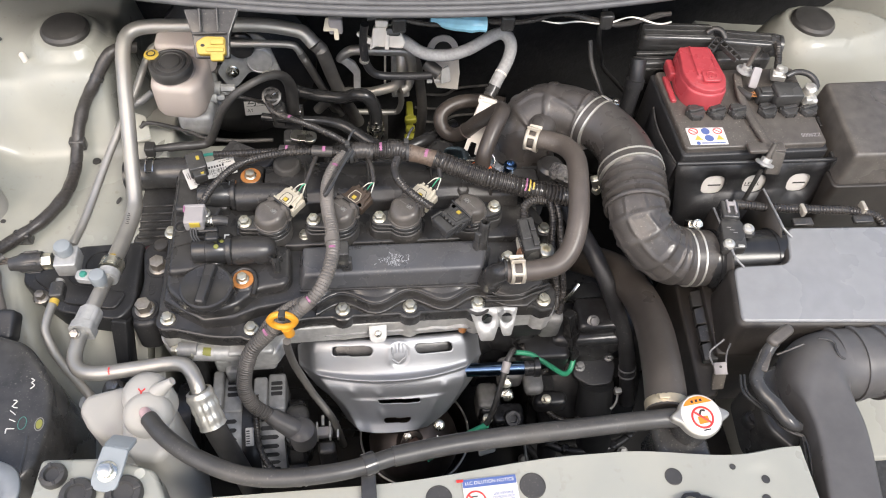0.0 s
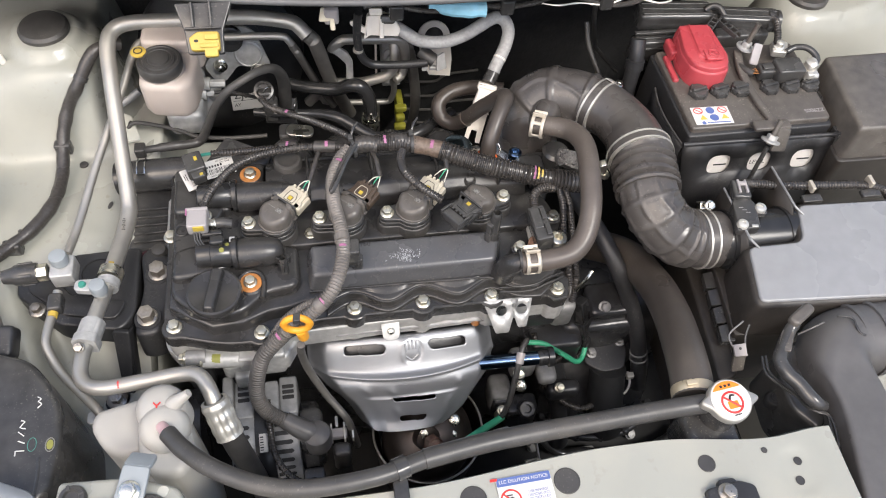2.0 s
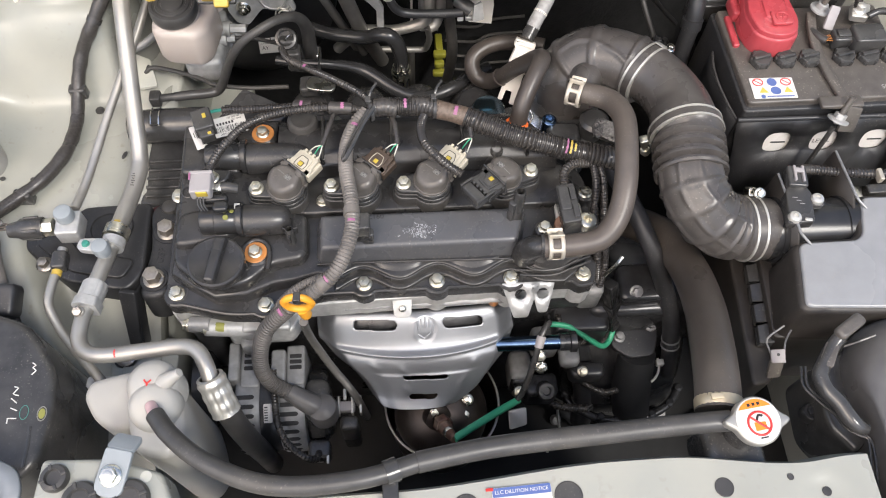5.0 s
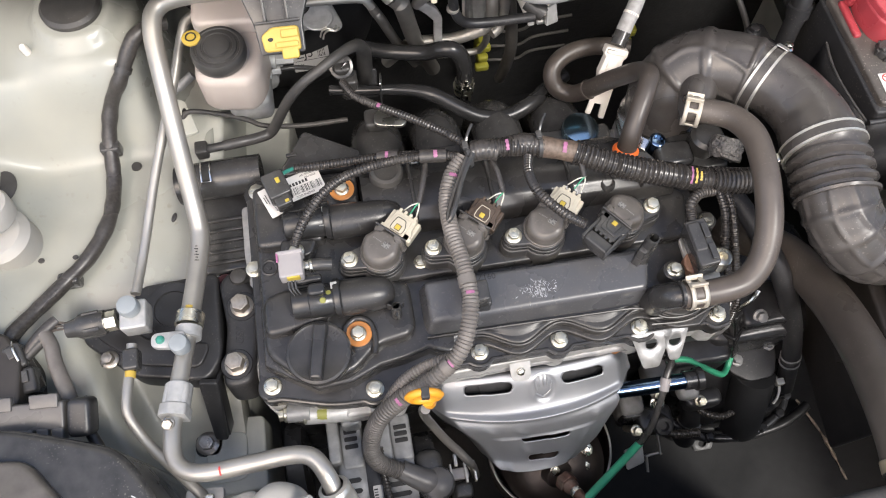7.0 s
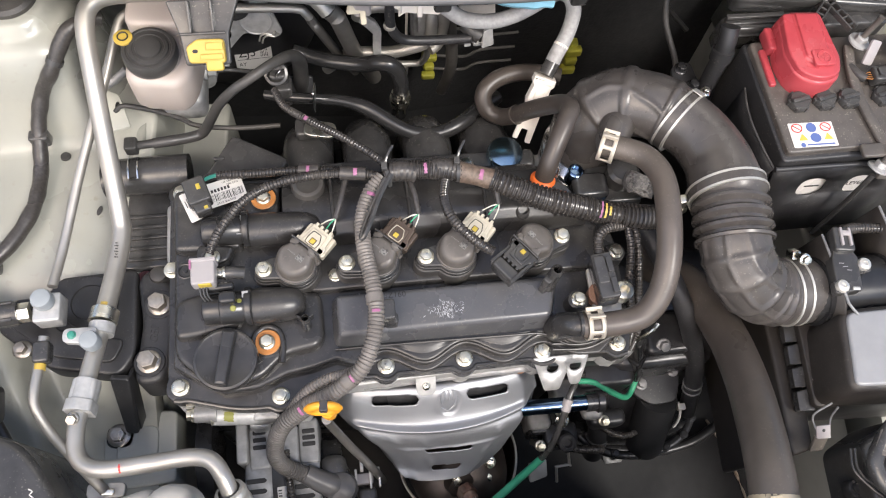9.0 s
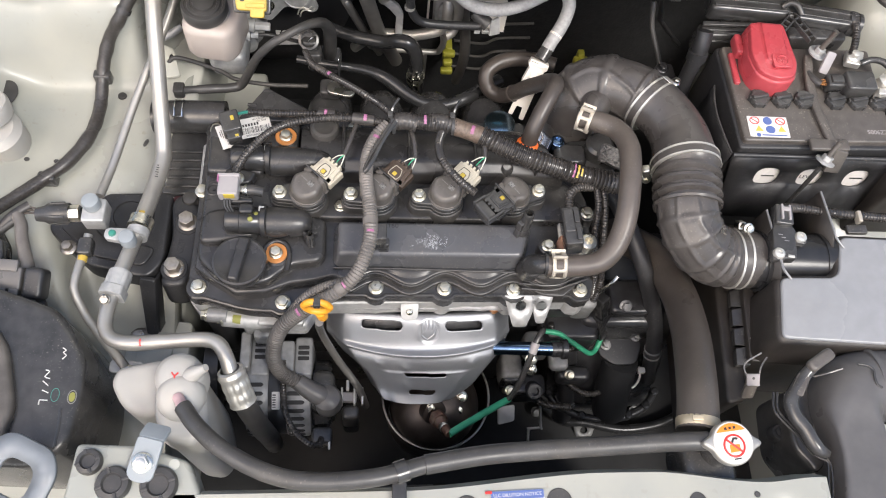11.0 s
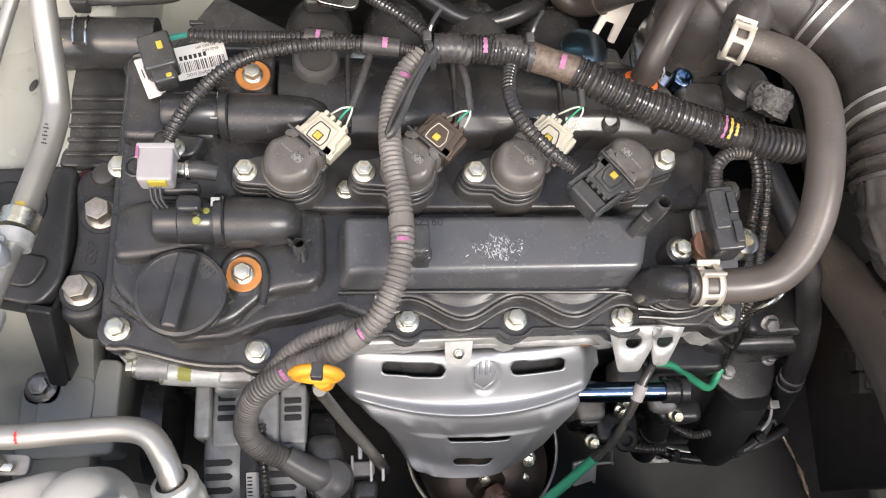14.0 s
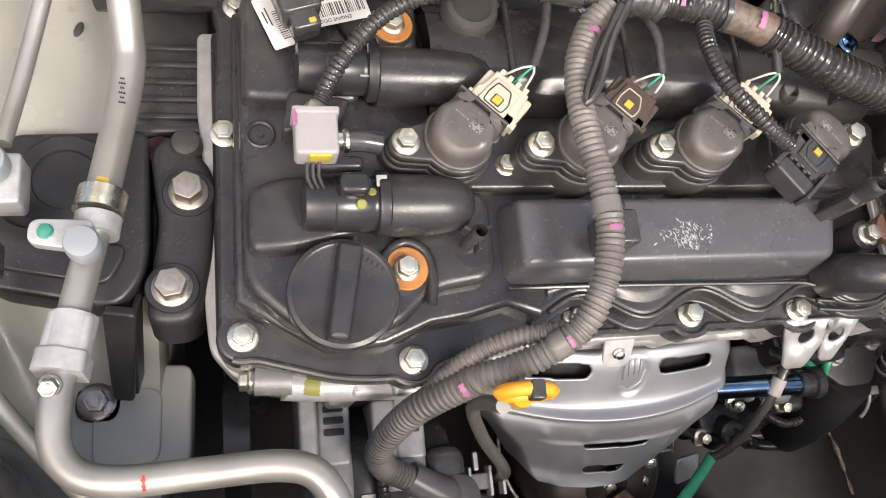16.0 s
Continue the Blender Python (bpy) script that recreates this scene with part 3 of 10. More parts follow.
slab(bm, lobes(dense(fillet(flange_line, 0.02, 5)), BOLTS_FRONT + [(-0.226, 0.688)], 0.0150), 0.776, 0.795, 0.003)
part("flange", bm, M_cover, cover)


def front_edge(x):
    """Scalloped front of the upper body: drawn back at the bolts, forward between them."""
    return 0.4785 + 0.0080 * math.cos(2 * math.pi * (x - 0.0545) / 0.0813)


body_line = [(-0.233, 0.492), (-0.210, 0.476), (-0.184, 0.460), (-0.150, 0.462), (-0.122, 0.473), (-0.098, 0.476), (-0.075, 0.482)]
body_line += [(x, front_edge(x)) for x in np.linspace(-0.055, 0.174, 90)]
body_line += [(0.190, 0.470), (0.204, 0.482), (0.216, 0.487), (0.224, 0.502), (0.226, 0.575), (0.195, 0.645), (0.15, 0.682), (-0.21, 0.688), (-0.231, 0.675)]
bm = B()
slab(bm, [tuple(c) for c in body_line], 0.79, 0.812, 0.0045, draft=0.0015)
part("lower_body", bm, M_cover, cover)
bm = B()
grid_sheet(bm, lambda u, v: V((-0.050 + 0.222 * u, (front_edge(-0.050 + 0.222 * u) + 0.006) * (1 - v) + 0.4915 * v, 0.8112 + 0.0036 * smooth(0, 1, v))), 90, 6)
part("sloping_apron", bm, M_cover, cover, sharp=70)
bm = B()
tube(bm, [(-0.075, 0.493, 0.8150), (0.0, 0.4918, 0.8152), (0.09, 0.4895, 0.8152), (0.132, 0.4880, 0.8150), (0.146, 0.482, 0.8142), (0.160, 0.4745, 0.8125), (0.185, 0.4742, 0.812), (0.210, 0.4850, 0.811)], 0.0013, 8)
part("bead", bm, M_cover, cover)
bm = B()
step_line = [(x, front_edge(x) - 0.0052) for x in np.linspace(-0.058, 0.176, 90)] + [(0.195, 0.4645), (0.222, 0.486), (0.222, 0.52), (-0.058, 0.52)]
slab(bm, step_line, 0.79, 0.8005, 0.0025)
part("step", bm, M_cover, cover)
bm = B()
tube(bm, [(x, front_edge(x) + 0.0015, 0.8108) for x in np.linspace(-0.05, 0.172, 90)], 0.0016, 8, 0.004)
part("bead", bm, M_cover, cover)
bm = B()
rim = [q for q in lobes(dense(fillet(flange_line, 0.02, 5)), BOLTS_FRONT, 0.0150) if q[1] < 0.470 and -0.235 < q[0] < 0.228]
tube(bm, [(x, y + 0.001, 0.7955) for x, y in sorted(rim)], 0.0020, 8, 0.004)
part("flange_bead", bm, M_black, cover)

# raised left block with the chain drive
left_line = [(-0.228, 0.498), (-0.204, 0.474), (-0.172, 0.464), (-0.146, 0.468), (-0.128, 0.484), (-0.118, 0.490), (-0.090, 0.494), (-0.083, 0.505), (-0.083, 0.552), (-0.112, 0.556), (-0.114, 0.678), (-0.215, 0.682), (-0.228, 0.67)]
bm = B()
slab(bm, fillet(left_line, 0.012, 5), 0.80, 0.828, 0.006, draft=0.001)
part("chain_side", bm, M_cover, cover)
bm = B()
slab(bm, fillet([(-0.226, 0.510), (-0.196, 0.512), (-0.160, 0.520), (-0.150, 0.556), (-0.20, 0.560), (-0.226, 0.552)], 0.011, 4), 0.82, 0.838, 0.006, draft=0.002)
part("chain_boss", bm, M_cover, cover)
bm = B()
slab(bm, fillet([(-0.227, 0.60), (-0.156, 0.598), (-0.158, 0.640), (-0.185, 0.672), (-0.227, 0.672)], 0.010, 4), 0.82, 0.840, 0.006, draft=0.002)
part("chain_boss", bm, M_cover, cover)
bm = B()
slab(bm, fillet([(-0.155, 0.624), (-0.117, 0.624), (-0.117, 0.678), (-0.185, 0.680), (-0.172, 0.66)], 0.010, 4), 0.82, 0.834, 0.005, draft=0.002)
part("chain_boss", bm, M_cover, cover)

# smooth raised panel in the middle, gap beside it
bm = B()
slab(bm, fillet([(-0.0775, 0.4930), (0.148, 0.4925), (0.163, 0.549), (-0.0775, 0.550)], 0.013, 6), 0.805, 0.836, 0.0065, draft=0.0065)
part("centre_panel", bm, M_centre, cover, "smooth panel, bluish sheen put into its dark grey")
bm = B()
rs = random.Random(4)
for k in range(150):
    a, b = rs.gauss(0, 0.0078), rs.gauss(0, 0.0042)
    s = rs.uniform(0.00022, 0.0009)
    slab(bm, [(s * math.cos(t) * rs.uniform(0.25, 0.5), s * math.sin(t) * rs.uniform(1.2, 2.6)) for t in np.linspace(0, 5.2, 6)], 0, 0.00012, 0, pose(0.038 + a, 0.5165 + b + 0.10 * a * (1 if k % 2 else -1), 0.836, 0, 0, rs.gauss(20, 35)))
part("scuff", bm, M_scratch, cover, "scraped pale scuff marks")
letters("5Z160", 0.0085, pose(-0.012, 0.537, 0.8361), M_cover, cover, "cast_number", 0.0002)

# deck that carries the coils, rounded rear hump
bm = B()
slab(bm, fillet([(-0.118, 0.553), (0.20, 0.552), (0.215, 0.60), (0.20, 0.612), (-0.118, 0.612)], 0.006, 3), 0.80, 0.822, 0.004)
part("coil_deck", bm, M_cover, cover)
bm = B()
prof = [(0.6, 0.80), (0.601, 0.825), (0.606, 0.838), (0.618, 0.846), (0.640, 0.847), (0.660, 0.842), (0.675, 0.830), (0.682, 0.80)]
grid_sheet(bm, lambda u, v: V((-0.116 + (0.316 - 0.10 * max(0, v - 0.35)) * u, *(np.array(prof[min(int(v * 7), 6)]) * (1 - (v * 7 - min(int(v * 7), 6))) + np.array(prof[min(int(v * 7), 6) + 1]) * (v * 7 - min(int(v * 7), 6))))), 30, 28)
part("rear_hump", bm, M_cover, cover, sharp=70)
for x in (-0.066, 0.012, 0.092, 0.165):
    bm = B()
    block(bm, (x, 0.637, 0.842), (0.004, 0.062, 0.014), 0.002)
    part("rib", bm, M_cover, cover)

# actuator housings that lie across the cover, two of them
for y, k in ((0.534, 0.74), (0.614, 1.0)):
    bm = B()
    lathe(bm, [(0.0005, 0.080 * k), (0.006, 0.0790 * k), (0.0115, 0.0745 * k), (0.0150, 0.066 * k), (0.0166, 0.052 * k), (0.0174, 0.035 * k), (0.0178, 0.015), (0.0178, 0.009), (0.0170, 0.008), (0.0120, 0.007)], pose(-0.158, y + 0.003, 0.840, 0, 90, 0), 40)
    part("actuator_tunnel", bm, M_cover, cover)
bm = B()
lathe(bm, [(0.029, -0.004), (0.030, 0.0), (0.030, 0.006), (0.0292, 0.0078), (0.027, 0.0085), (0.0255, 0.0078), (0.0001, 0.0078)], pose(-0.1765, 0.487, 0.838), 48)
cap = part("oil_cap", bm, M_cover, cover, "round black screw cap with grip bar")
bm = B()
slab(bm, fillet([(-0.0065, -0.027), (0.0065, -0.027), (0.0075, 0.027), (-0.0075, 0.027)], 0.003, 3), 0.845, 0.854, 0.003, pose(-0.1765, 0.487, 0, 0, 0, -11), draft=0.0012)
part("grip_bar", bm, M_cover, cap)
for k in range(2):
    bm = B()
    for j in range(7):
        block(bm, (0.022, -0.010 + j * 0.003, 0), (0.003, 0.0012, 0.002), 0.0003, pose(-0.1765, 0.487, 0.8452, 0, 0, 55 + 185 * k))
    part("knurl", bm, M_cover, cap)

# collars and small stand pipes
for x, y, z, r in ((-0.1005, 0.5165, 0.852, 0.0045), (0.1304, 0.6137, 0.843, 0.0072), (0.1437, 0.5314, 0.881, 0.0058)):
    bm = B()
    lathe(bm, [(r * 1.3, -0.055), (r * 1.1, -0.002), (r, 0.001), (r * 0.75, 0.003), (r * 0.7, -0.02), (0.0001, -0.02)], pose(x, y, z), 20)
    part("stand_pipe", bm, M_black, cover)
bm = B()
lathe(bm, [(0.018, -0.03), (0.0172, 0.0), (0.0155, 0.003), (0.012, 0.0035), (0.010, 0.002), (0.0001, 0.002)], pose(-0.089, 0.660, 0.850), 28)
part("sealed_plug", bm, M_rubber, cover)
bm = B()
block(bm, (0.0, 0.0, 0.0), (0.014, 0.008, 0.044), 0.0015, pose(0.1400, 0.5300, 0.846, 0, 0, 40))
part("pipe_rib", bm, M_black, cover)
bm = B()
tube(bm, [(-0.146, 0.4840, 0.8295), (-0.1520, 0.4960, 0.8295), (-0.1505, 0.5110, 0.8295), (-0.1390, 0.5190, 0.8295), (-0.1270, 0.5130, 0.8295), (-0.1240, 0.4980, 0.8295), (-0.1260, 0.4820, 0.8295)], 0.0030, 10)
part("bolt_channel", bm, M_cover, cover)
for a in range(3):
    bm = B()
    block(bm, (0.0065, 0, -0.006), (0.005, 0.0016, 0.012), 0.0004, pose(-0.1005, 0.5165, 0.850, 0, 0, 30 + 120 * a))
    part("pipe_rib", bm, M_cover, cover)

# bolts: front row, amber washers, small deck bolts
for x, y in BOLTS_FRONT + [(-0.226, 0.688), (-0.2355, 0.600)]:
    bm = B()
    flange_bolt(bm, pose(x, y, 0.796), turn=x * 40)
    part("flange_bolt", bm, M_bolt, cover, "pale zinc plated flange bolt")
for x, y, z in ((-0.139, 0.503, 0.8295), (-0.1355, 0.655, 0.8350)):
    bm = B()
    lathe(bm, [(0.0150, -0.012), (0.0150, 0.0), (0.0128, 0.002), (0.0125, 0.0005)], pose(x, y, z - 0.001), 30)
    part("bolt_cup", bm, M_cover, cover)
    bm = B()
    lathe(bm, [(0.0126, -0.002), (0.0126, 0.0014), (0.0118, 0.0020), (0.007, 0.0016)], pose(x, y, z), 30)
    part("washer", bm, M_amber, cover, "amber rubber washer")
    bm = B()
    flange_bolt(bm, pose(x, y, z + 0.0015), 0.0055, 0.0076, 0.0055, turn=y)
    part("flange_bolt", bm, M_bolt, cover)
for x, y, z in ((-0.069, 0.569, 0.820), (0.174, 0.515, 0.832), (0.232, 0.571, 0.810)):
    bm = B()
    lathe(bm, [(0.012, -0.03), (0.0105, -0.001), (0.009, 0.0)], pose(x, y, z), 20)
    part("bolt_boss", bm, M_cover, cover)
    bm = B()
    flange_bolt(bm, pose(x, y, z), 0.0052, 0.0078, 0.0055, turn=y * 9)
    part("flange_bolt", bm, M_bolt, cover)

# breather outlet at the front right corner
bm = B()
tube(bm, [(0.1510, 0.4920, 0.812, 0.0140), (0.1525, 0.4900, 0.828, 0.0138), (0.1565, 0.4870, 0.841, 0.0130), (0.1630, 0.4840, 0.849, 0.0120), (0.171, 0.4820, 0.8515, 0.0113), (0.185, 0.4815, 0.8515, 0.011)], 0.012, 18, 0.003)
part("breather_outlet", bm, M_cover, cover)
bm = B()
for k in range(2):
    tube(bm, [(0.145, 0.478 - 0.006 * k, 0.806), (0.18, 0.476 - 0.006 * k, 0.806), (0.205, 0.484 - 0.006 * k, 0.806), (0.226, 0.492 - 0.006 * k, 0.804)], 0.0015, 8)
part("bead", bm, M_cover, cover)

# identification label at the rear left corner
tag = pose(-0.1735, 0.6605, 0.8465, 0, 0, 196)
bm = B()
slab(bm, rrect(0.042, 0.0275, 0.001), 0, 0.0004, 0.0001, tag)
part("label_sheet", bm, M_label, cover, "white printed bar code label")
bm = B()
rs = random.Random(7)
x = -0.0185
while x < 0.0185:
    w = rs.choice((0.0003, 0.0005, 0.0008))
    block(bm, (x, 0.0040, 0.0005), (w, 0.0085, 0.0001), 0.00003, tag)
    x += w + rs.choice((0.0004, 0.0006, 0.0009))
for k in range(6):
    block(bm, (-0.006 + 0.0034 * k, -0.0038, 0.0005), (0.0022, 0.0036, 0.0001), 0.00003, tag)
part("printing", bm, M_ink, cover)
letters("ENGINE DOC", 0.0032, tag @ pose(0.0005, 0.0108, 0.0005), M_ink, cover)
letters("ENG NO", 0.0030, tag @ pose(-0.0110, -0.0068, 0.0005), M_ink, cover)
letters("ED NO 391", 0.0030, tag @ pose(-0.0080, -0.0104, 0.0005), M_ink, cover)
side_tag = pose(-0.2065, 0.648, 0.8432, 0, 0, 112)
bm = B()
slab(bm, rrect(0.034, 0.0125, 0.001), 0, 0.0005, 0.0001, side_tag)
part("label_sheet", bm, M_label, cover, "peeling white label")
bm = B()
for k in range(14):
    block(bm, (-0.012 + 0.0014 * k, -0.0035, 0.0006), (0.0004 + 0.0003 * (k % 3 == 0), 0.0045, 0.0001), 0.00003, side_tag)
for k in range(2):
    block(bm, (0.004, 0.0012 + 0.0022 * k, 0.0006), (0.012 - 0.004 * k, 0.0008, 0.0001), 0.00003, side_tag)
part("printing", bm, M_ink, cover)
bm = B()
lathe(bm, [(0.0085, -0.004), (0.0085, 0.0006), (0.0075, 0.0012), (0.0062, 0.0006), (0.0058, -0.001), (0.0022, -0.001), (0.0018, 0.0006), (0.0004, 0.0007)], pose(-0.2155, 0.585, 0.8285), 28)
part("cast_recess", bm, M_cover, cover)


# ---- ignition coils ----
def keyhole(r, rn, d):
    """A round outline with a rounded ear on its -x side."""
    ring = [(r * math.cos(w), r * math.sin(w)) for w in np.linspace(radians(-146), radians(146), 36)]
    return ring + [(-d + rn * math.cos(w), rn * math.sin(w)) for w in np.linspace(radians(96), radians(264), 12)]


def coil_top(r, x1, w):
    """A round outline cut square on its +x side."""
    a = math.asin(min(1.0, w / r))
    return [(r * math.cos(t), r * math.sin(t)) for t in np.linspace(a + 0.35, 2 * math.pi - a - 0.35, 32)] + fillet([(x1 - 0.006, -w), (x1, -w), (x1, w), (x1 - 0.006, w)], 0.0018, 2)


def coil(x, y, turn, plug, plugname, ear=0.0):
    """Pencil coil top: stepped rubber skirt, bolt ear, dusty cut-off dome, locking plug."""
    t = thing("ignition_coil", "black plastic ignition coil with " + plugname + " plug on the cover", "ignition coil", (x, y, 0.82), "row of ignition coils")
    m = pose(x, y, 0.82, 0, 0, turn)
    me = pose(x, y, 0.82, 0, 0, ear)
    bm = B()
    slab(bm, keyhole(0.0232, 0.0118, 0.0312), -0.008, 0.0165, 0.002, me)
    part("rubber_skirt", bm, M_rubber, t)
    bm = B()
    slab(bm, keyhole(0.0222, 0.0104, 0.0312), 0.0160, 0.0225, 0.0012, me, foot=0.0008)
    slab(bm, keyhole(0.0216, 0.0098, 0.0312), 0.0225, 0.0290, 0.0020, me, foot=0.0008)
    part("mounting_ear", bm, M_black, t)
    bm = B()
    slab(bm, coil_top(0.0205, 0.0175, 0.0182), 0.0285, 0.0318, 0.0010, m, foot=0.0006)
    part("lip", bm, M_dusty, t)
    bm = B()
    slab(bm, coil_top(0.0192, 0.0165, 0.0170), 0.0312, 0.0480, 0.0062, m, draft=0.0008)
    for v in bm.verts:
        q = m.inverted() @ v.co
        if q.z > 0.037:
            v.co -= V((0, 0, 1)) * (0.0055 * smooth(0.002, -0.020, q.x) - 0.0012 * smooth(0.004, 0.016, q.x))
    part("body", bm, M_dusty, t)
    bm = B()
    slab(bm, fillet([(0.0150, -0.0172), (0.0172, -0.0172), (0.0172, 0.0172), (0.0150, 0.0172)], 0.0006, 2), 0.0320, 0.0495, 0.0010, m)
    part("socket_rim", bm, M_black, t)
    bm = B()
    flange_bolt(bm, me @ pose(-0.0312, 0, 0.0296), 0.0055, 0.0082, 0.0055, turn)
    part("flange_bolt", bm, M_bolt, t, "pale zinc plated flange bolt")
    code = m @ pose(0.0030, -0.0050, 0.0480)
    bm = B()
    slab(bm, rrect(0.0072, 0.0072, 0.0003), 0.0000, 0.0002, 0.00003, code)
    part("code_patch", bm, M_dim, t, "grey square data code")
    bm = B()
    for p in range(7):
        for q in range(7):
            if (p * 7 + q * 3 + p * q) % 5 < 2:
                block(bm, (-0.0029 + 0.00095 * p, -0.0029 + 0.00095 * q, 0.0003), (0.0008, 0.0008, 0.0001), 0.00002, code)
    part("code_cell", bm, M_ink, t)
    bm = B()
    for k in range(3):
        for q in range(6):
            block(bm, (0.0078 - 0.0026 * k, 0.0015 + 0.0016 * q, 0.0481), (0.0011, 0.0010 if (q + k) % 3 else 0.0006, 0.0001), 0.00002, m)
    part("printing", bm, M_dim, t)
    bm = B()
    lathe(bm, [(0.0026, -0.002), (0.0023, 0.0006), (0.0010, 0.0011), (0.0002, 0.0011)], m @ pose(-0.0118, -0.0050, 0.0424, 0, -14, 0), 12)
    part("mould_mark", bm, M_dusty, t)
    # locking plug: stepped sleeve, lock frame, side block, comb at the rear
    mp = m @ pose(0.0172, -0.004 if ear < 90 else 0.002, 0.0410, 0, -6, 0)
    bm = B()
    slab(bm, fillet([(0.0, -0.0150), (0.0085, -0.0146), (0.0105, -0.0126), (0.0225, -0.0116), (0.0225, 0.0116), (0.0105, 0.0126), (0.0085, 0.0146), (0.0, 0.0150)], 0.0009, 2), -0.010, 0.0058, 0.0012, mp, foot=0.001)
    pl = part("plug", bm, plug, t, plugname + " plug")
    bm = B()
    slab(bm, fillet([(0.0012, -0.0090), (0.0185, -0.0078), (0.0185, 0.0088), (0.0012, 0.0100)], 0.0012, 2), 0.0055, 0.0074, 0.0007, mp)
    part("lock_table", bm, plug, pl)
    for sy in (-1, 1):
        bm = B()
        block(bm, (0.0125, sy * 0.0135, -0.0025), (0.019, 0.0046, 0.0105), 0.0012, mp)
        part("side_rail", bm, plug, pl)
        bm = B()
        block(bm, (0.0022, sy * 0.0158, 0.0012), (0.0042, 0.0024, 0.0080), 0.0005, mp)
        part("catch", bm, plug, pl)
    bm = B()
    for k in range(4):
        block(bm, (0.0236, -0.0084 + 0.0056 * k, 0.0015), (0.0035, 0.0030, 0.0095), 0.0005, mp)
    part("rear_comb", bm, plug, pl)
    bm = B()
    loop = fillet([(0.0022, -0.0060), (0.0085, -0.0066), (0.0160, -0.0030), (0.0160, 0.0062), (0.0085, 0.0074), (0.0022, 0.0068)], 0.0016, 3)
    loop = loop + loop[:1]
    tube(bm, [tuple(mp @ V((p, q, 0.0075))) for p, q in loop], 0.00042, 6, 0.002, caps=False)
    part("lock_groove", bm, M_ink if plug is not M_brown else M_cream, pl)
    bm = B()
    slab(bm, rrect(0.0064, 0.0064, 0.0008), 0.0073, 0.0078, 0.0002, mp @ pose(0.0068, 0.0004, 0))
    part("lock_recess", bm, M_brown, pl)
    bm = B()
    block(bm, (0.0068, 0.0004, 0.0080), (0.0048, 0.0048, 0.0016), 0.0005, mp)
    part("lock_tab", bm, M_yellowtab, pl, "yellow locking tab")
    if ear > 90:
        bm = B()
        block(bm, (0.0320, 0.0010, -0.001), (0.012, 0.027, 0.015), 0.002, mp)
        part("lead_sleeve", bm, M_black, pl)
        bm = B()
        block(bm, (0.0275, 0.0142, 0.0025), (0.026, 0.0026, 0.012), 0.0006, mp)
        part("sleeve_rail", bm, M_black, pl)
        for k in range(3):
            bm = B()
            block(bm, (0.0300, -0.0134 + 0.0002 * k, 0.0068 - 0.004 * k), (0.017 - 0.002 * k, 0.0030, 0.0018), 0.0004, mp)
            part("sleeve_rib", bm, M_black, pl)
    return t


coil(-0.106, 0.5740, 46, M_cream, "cream", 5)
coil(-0.0251, 0.5730, 46, M_brown, "dark brown", 5)
coil(0.0535, 0.5723, 46, M_cream, "cream", 5)
coil(0.1335, 0.5735, 217, M_black, "black", 190)


# ---- cylinder head, front face, timing cover and mount ----
head = thing("engine_block", "cast alloy cylinder head and engine block under the cover", "engine", (0.0, 0.58, 0.4))
bm = B()
slab(bm, lobes(dense(fillet([(-0.240, 0.470), (-0.21, 0.463), (-0.132, 0.450), (-0.10, 0.462), (0.236, 0.470), (0.238, 0.66), (-0.238, 0.70)], 0.01, 4)), BOLTS_FRONT, 0.0135), 0.745, 0.777, 0.002)
part("head_rim", bm, M_cast, head)
bm = B()
block(bm, (0.0, 0.580, 0.66), (0.46, 0.20, 0.18), 0.012)
block(bm, (0.0, 0.585, 0.48), (0.44, 0.20, 0.26), 0.02)
part("casting", bm, M_darkcast, head)
bm = B()
for k in range(6):
    block(bm, (-0.05 + 0.05 * k, 0.478, 0.62), (0.008, 0.02, 0.10), 0.003)
part("casting_rib", bm, M_darkcast, head)
bm = B()
slab(bm, fillet([(-0.244, 0.482), (-0.225, 0.466), (-0.205, 0.468), (-0.215, 0.70), (-0.244, 0.70)], 0.008, 4), 0.42, 0.752, 0.004)
part("timing_cover", bm, M_darkcast, head, "dark cast timing cover")
bm = B()
slab(bm, fillet([(-0.2530, 0.70), (-0.2535, 0.64), (-0.2500, 0.60), (-0.2530, 0.56), (-0.2500, 0.500), (-0.248, 0.478), (-0.232, 0.458), (-0.205, 0.458), (-0.225, 0.49), (-0.236, 0.70)], 0.006, 4), 0.728, 0.746, 0.002)
part("edge_plate", bm, M_cast, head)

# tensioner tube and adjuster below the left front of the cover
adj = thing("tensioner", "bare alloy tensioner housing with hex plugs below the cover", "tensioner", (-0.17, 0.45, 0.74))
bm = B()
tube(bm, [(-0.206, 0.4535, 0.752), (-0.185, 0.4515, 0.752), (-0.150, 0.450, 0.752), (-0.118, 0.456, 0.755)], 0.0098, 20, 0.006)
part("tube", bm, M_cast, adj)
bm = B()
tube(bm, [(-0.222, 0.456, 0.757), (-0.200, 0.4545, 0.757)], 0.0088, 18, 0.006)
part("boss", bm, M_castgrey, adj)
for x, y, r in ((-0.226, 0.4565, 0.0065), (-0.207, 0.4530, 0.0078)):
    bm = B()
    flange_bolt(bm, aim((x + 0.002, y, 0.754), (x - 0.02, y + 0.001, 0.754)), r * 0.85, r * 1.2, 0.005)
    part("hex_plug", bm, M_bolt, adj)
bm = B()
slab(bm, fillet([(-0.165, 0.442), (-0.108, 0.440), (-0.095, 0.462), (-0.165, 0.466)], 0.004), 0.735, 0.762, 0.004)
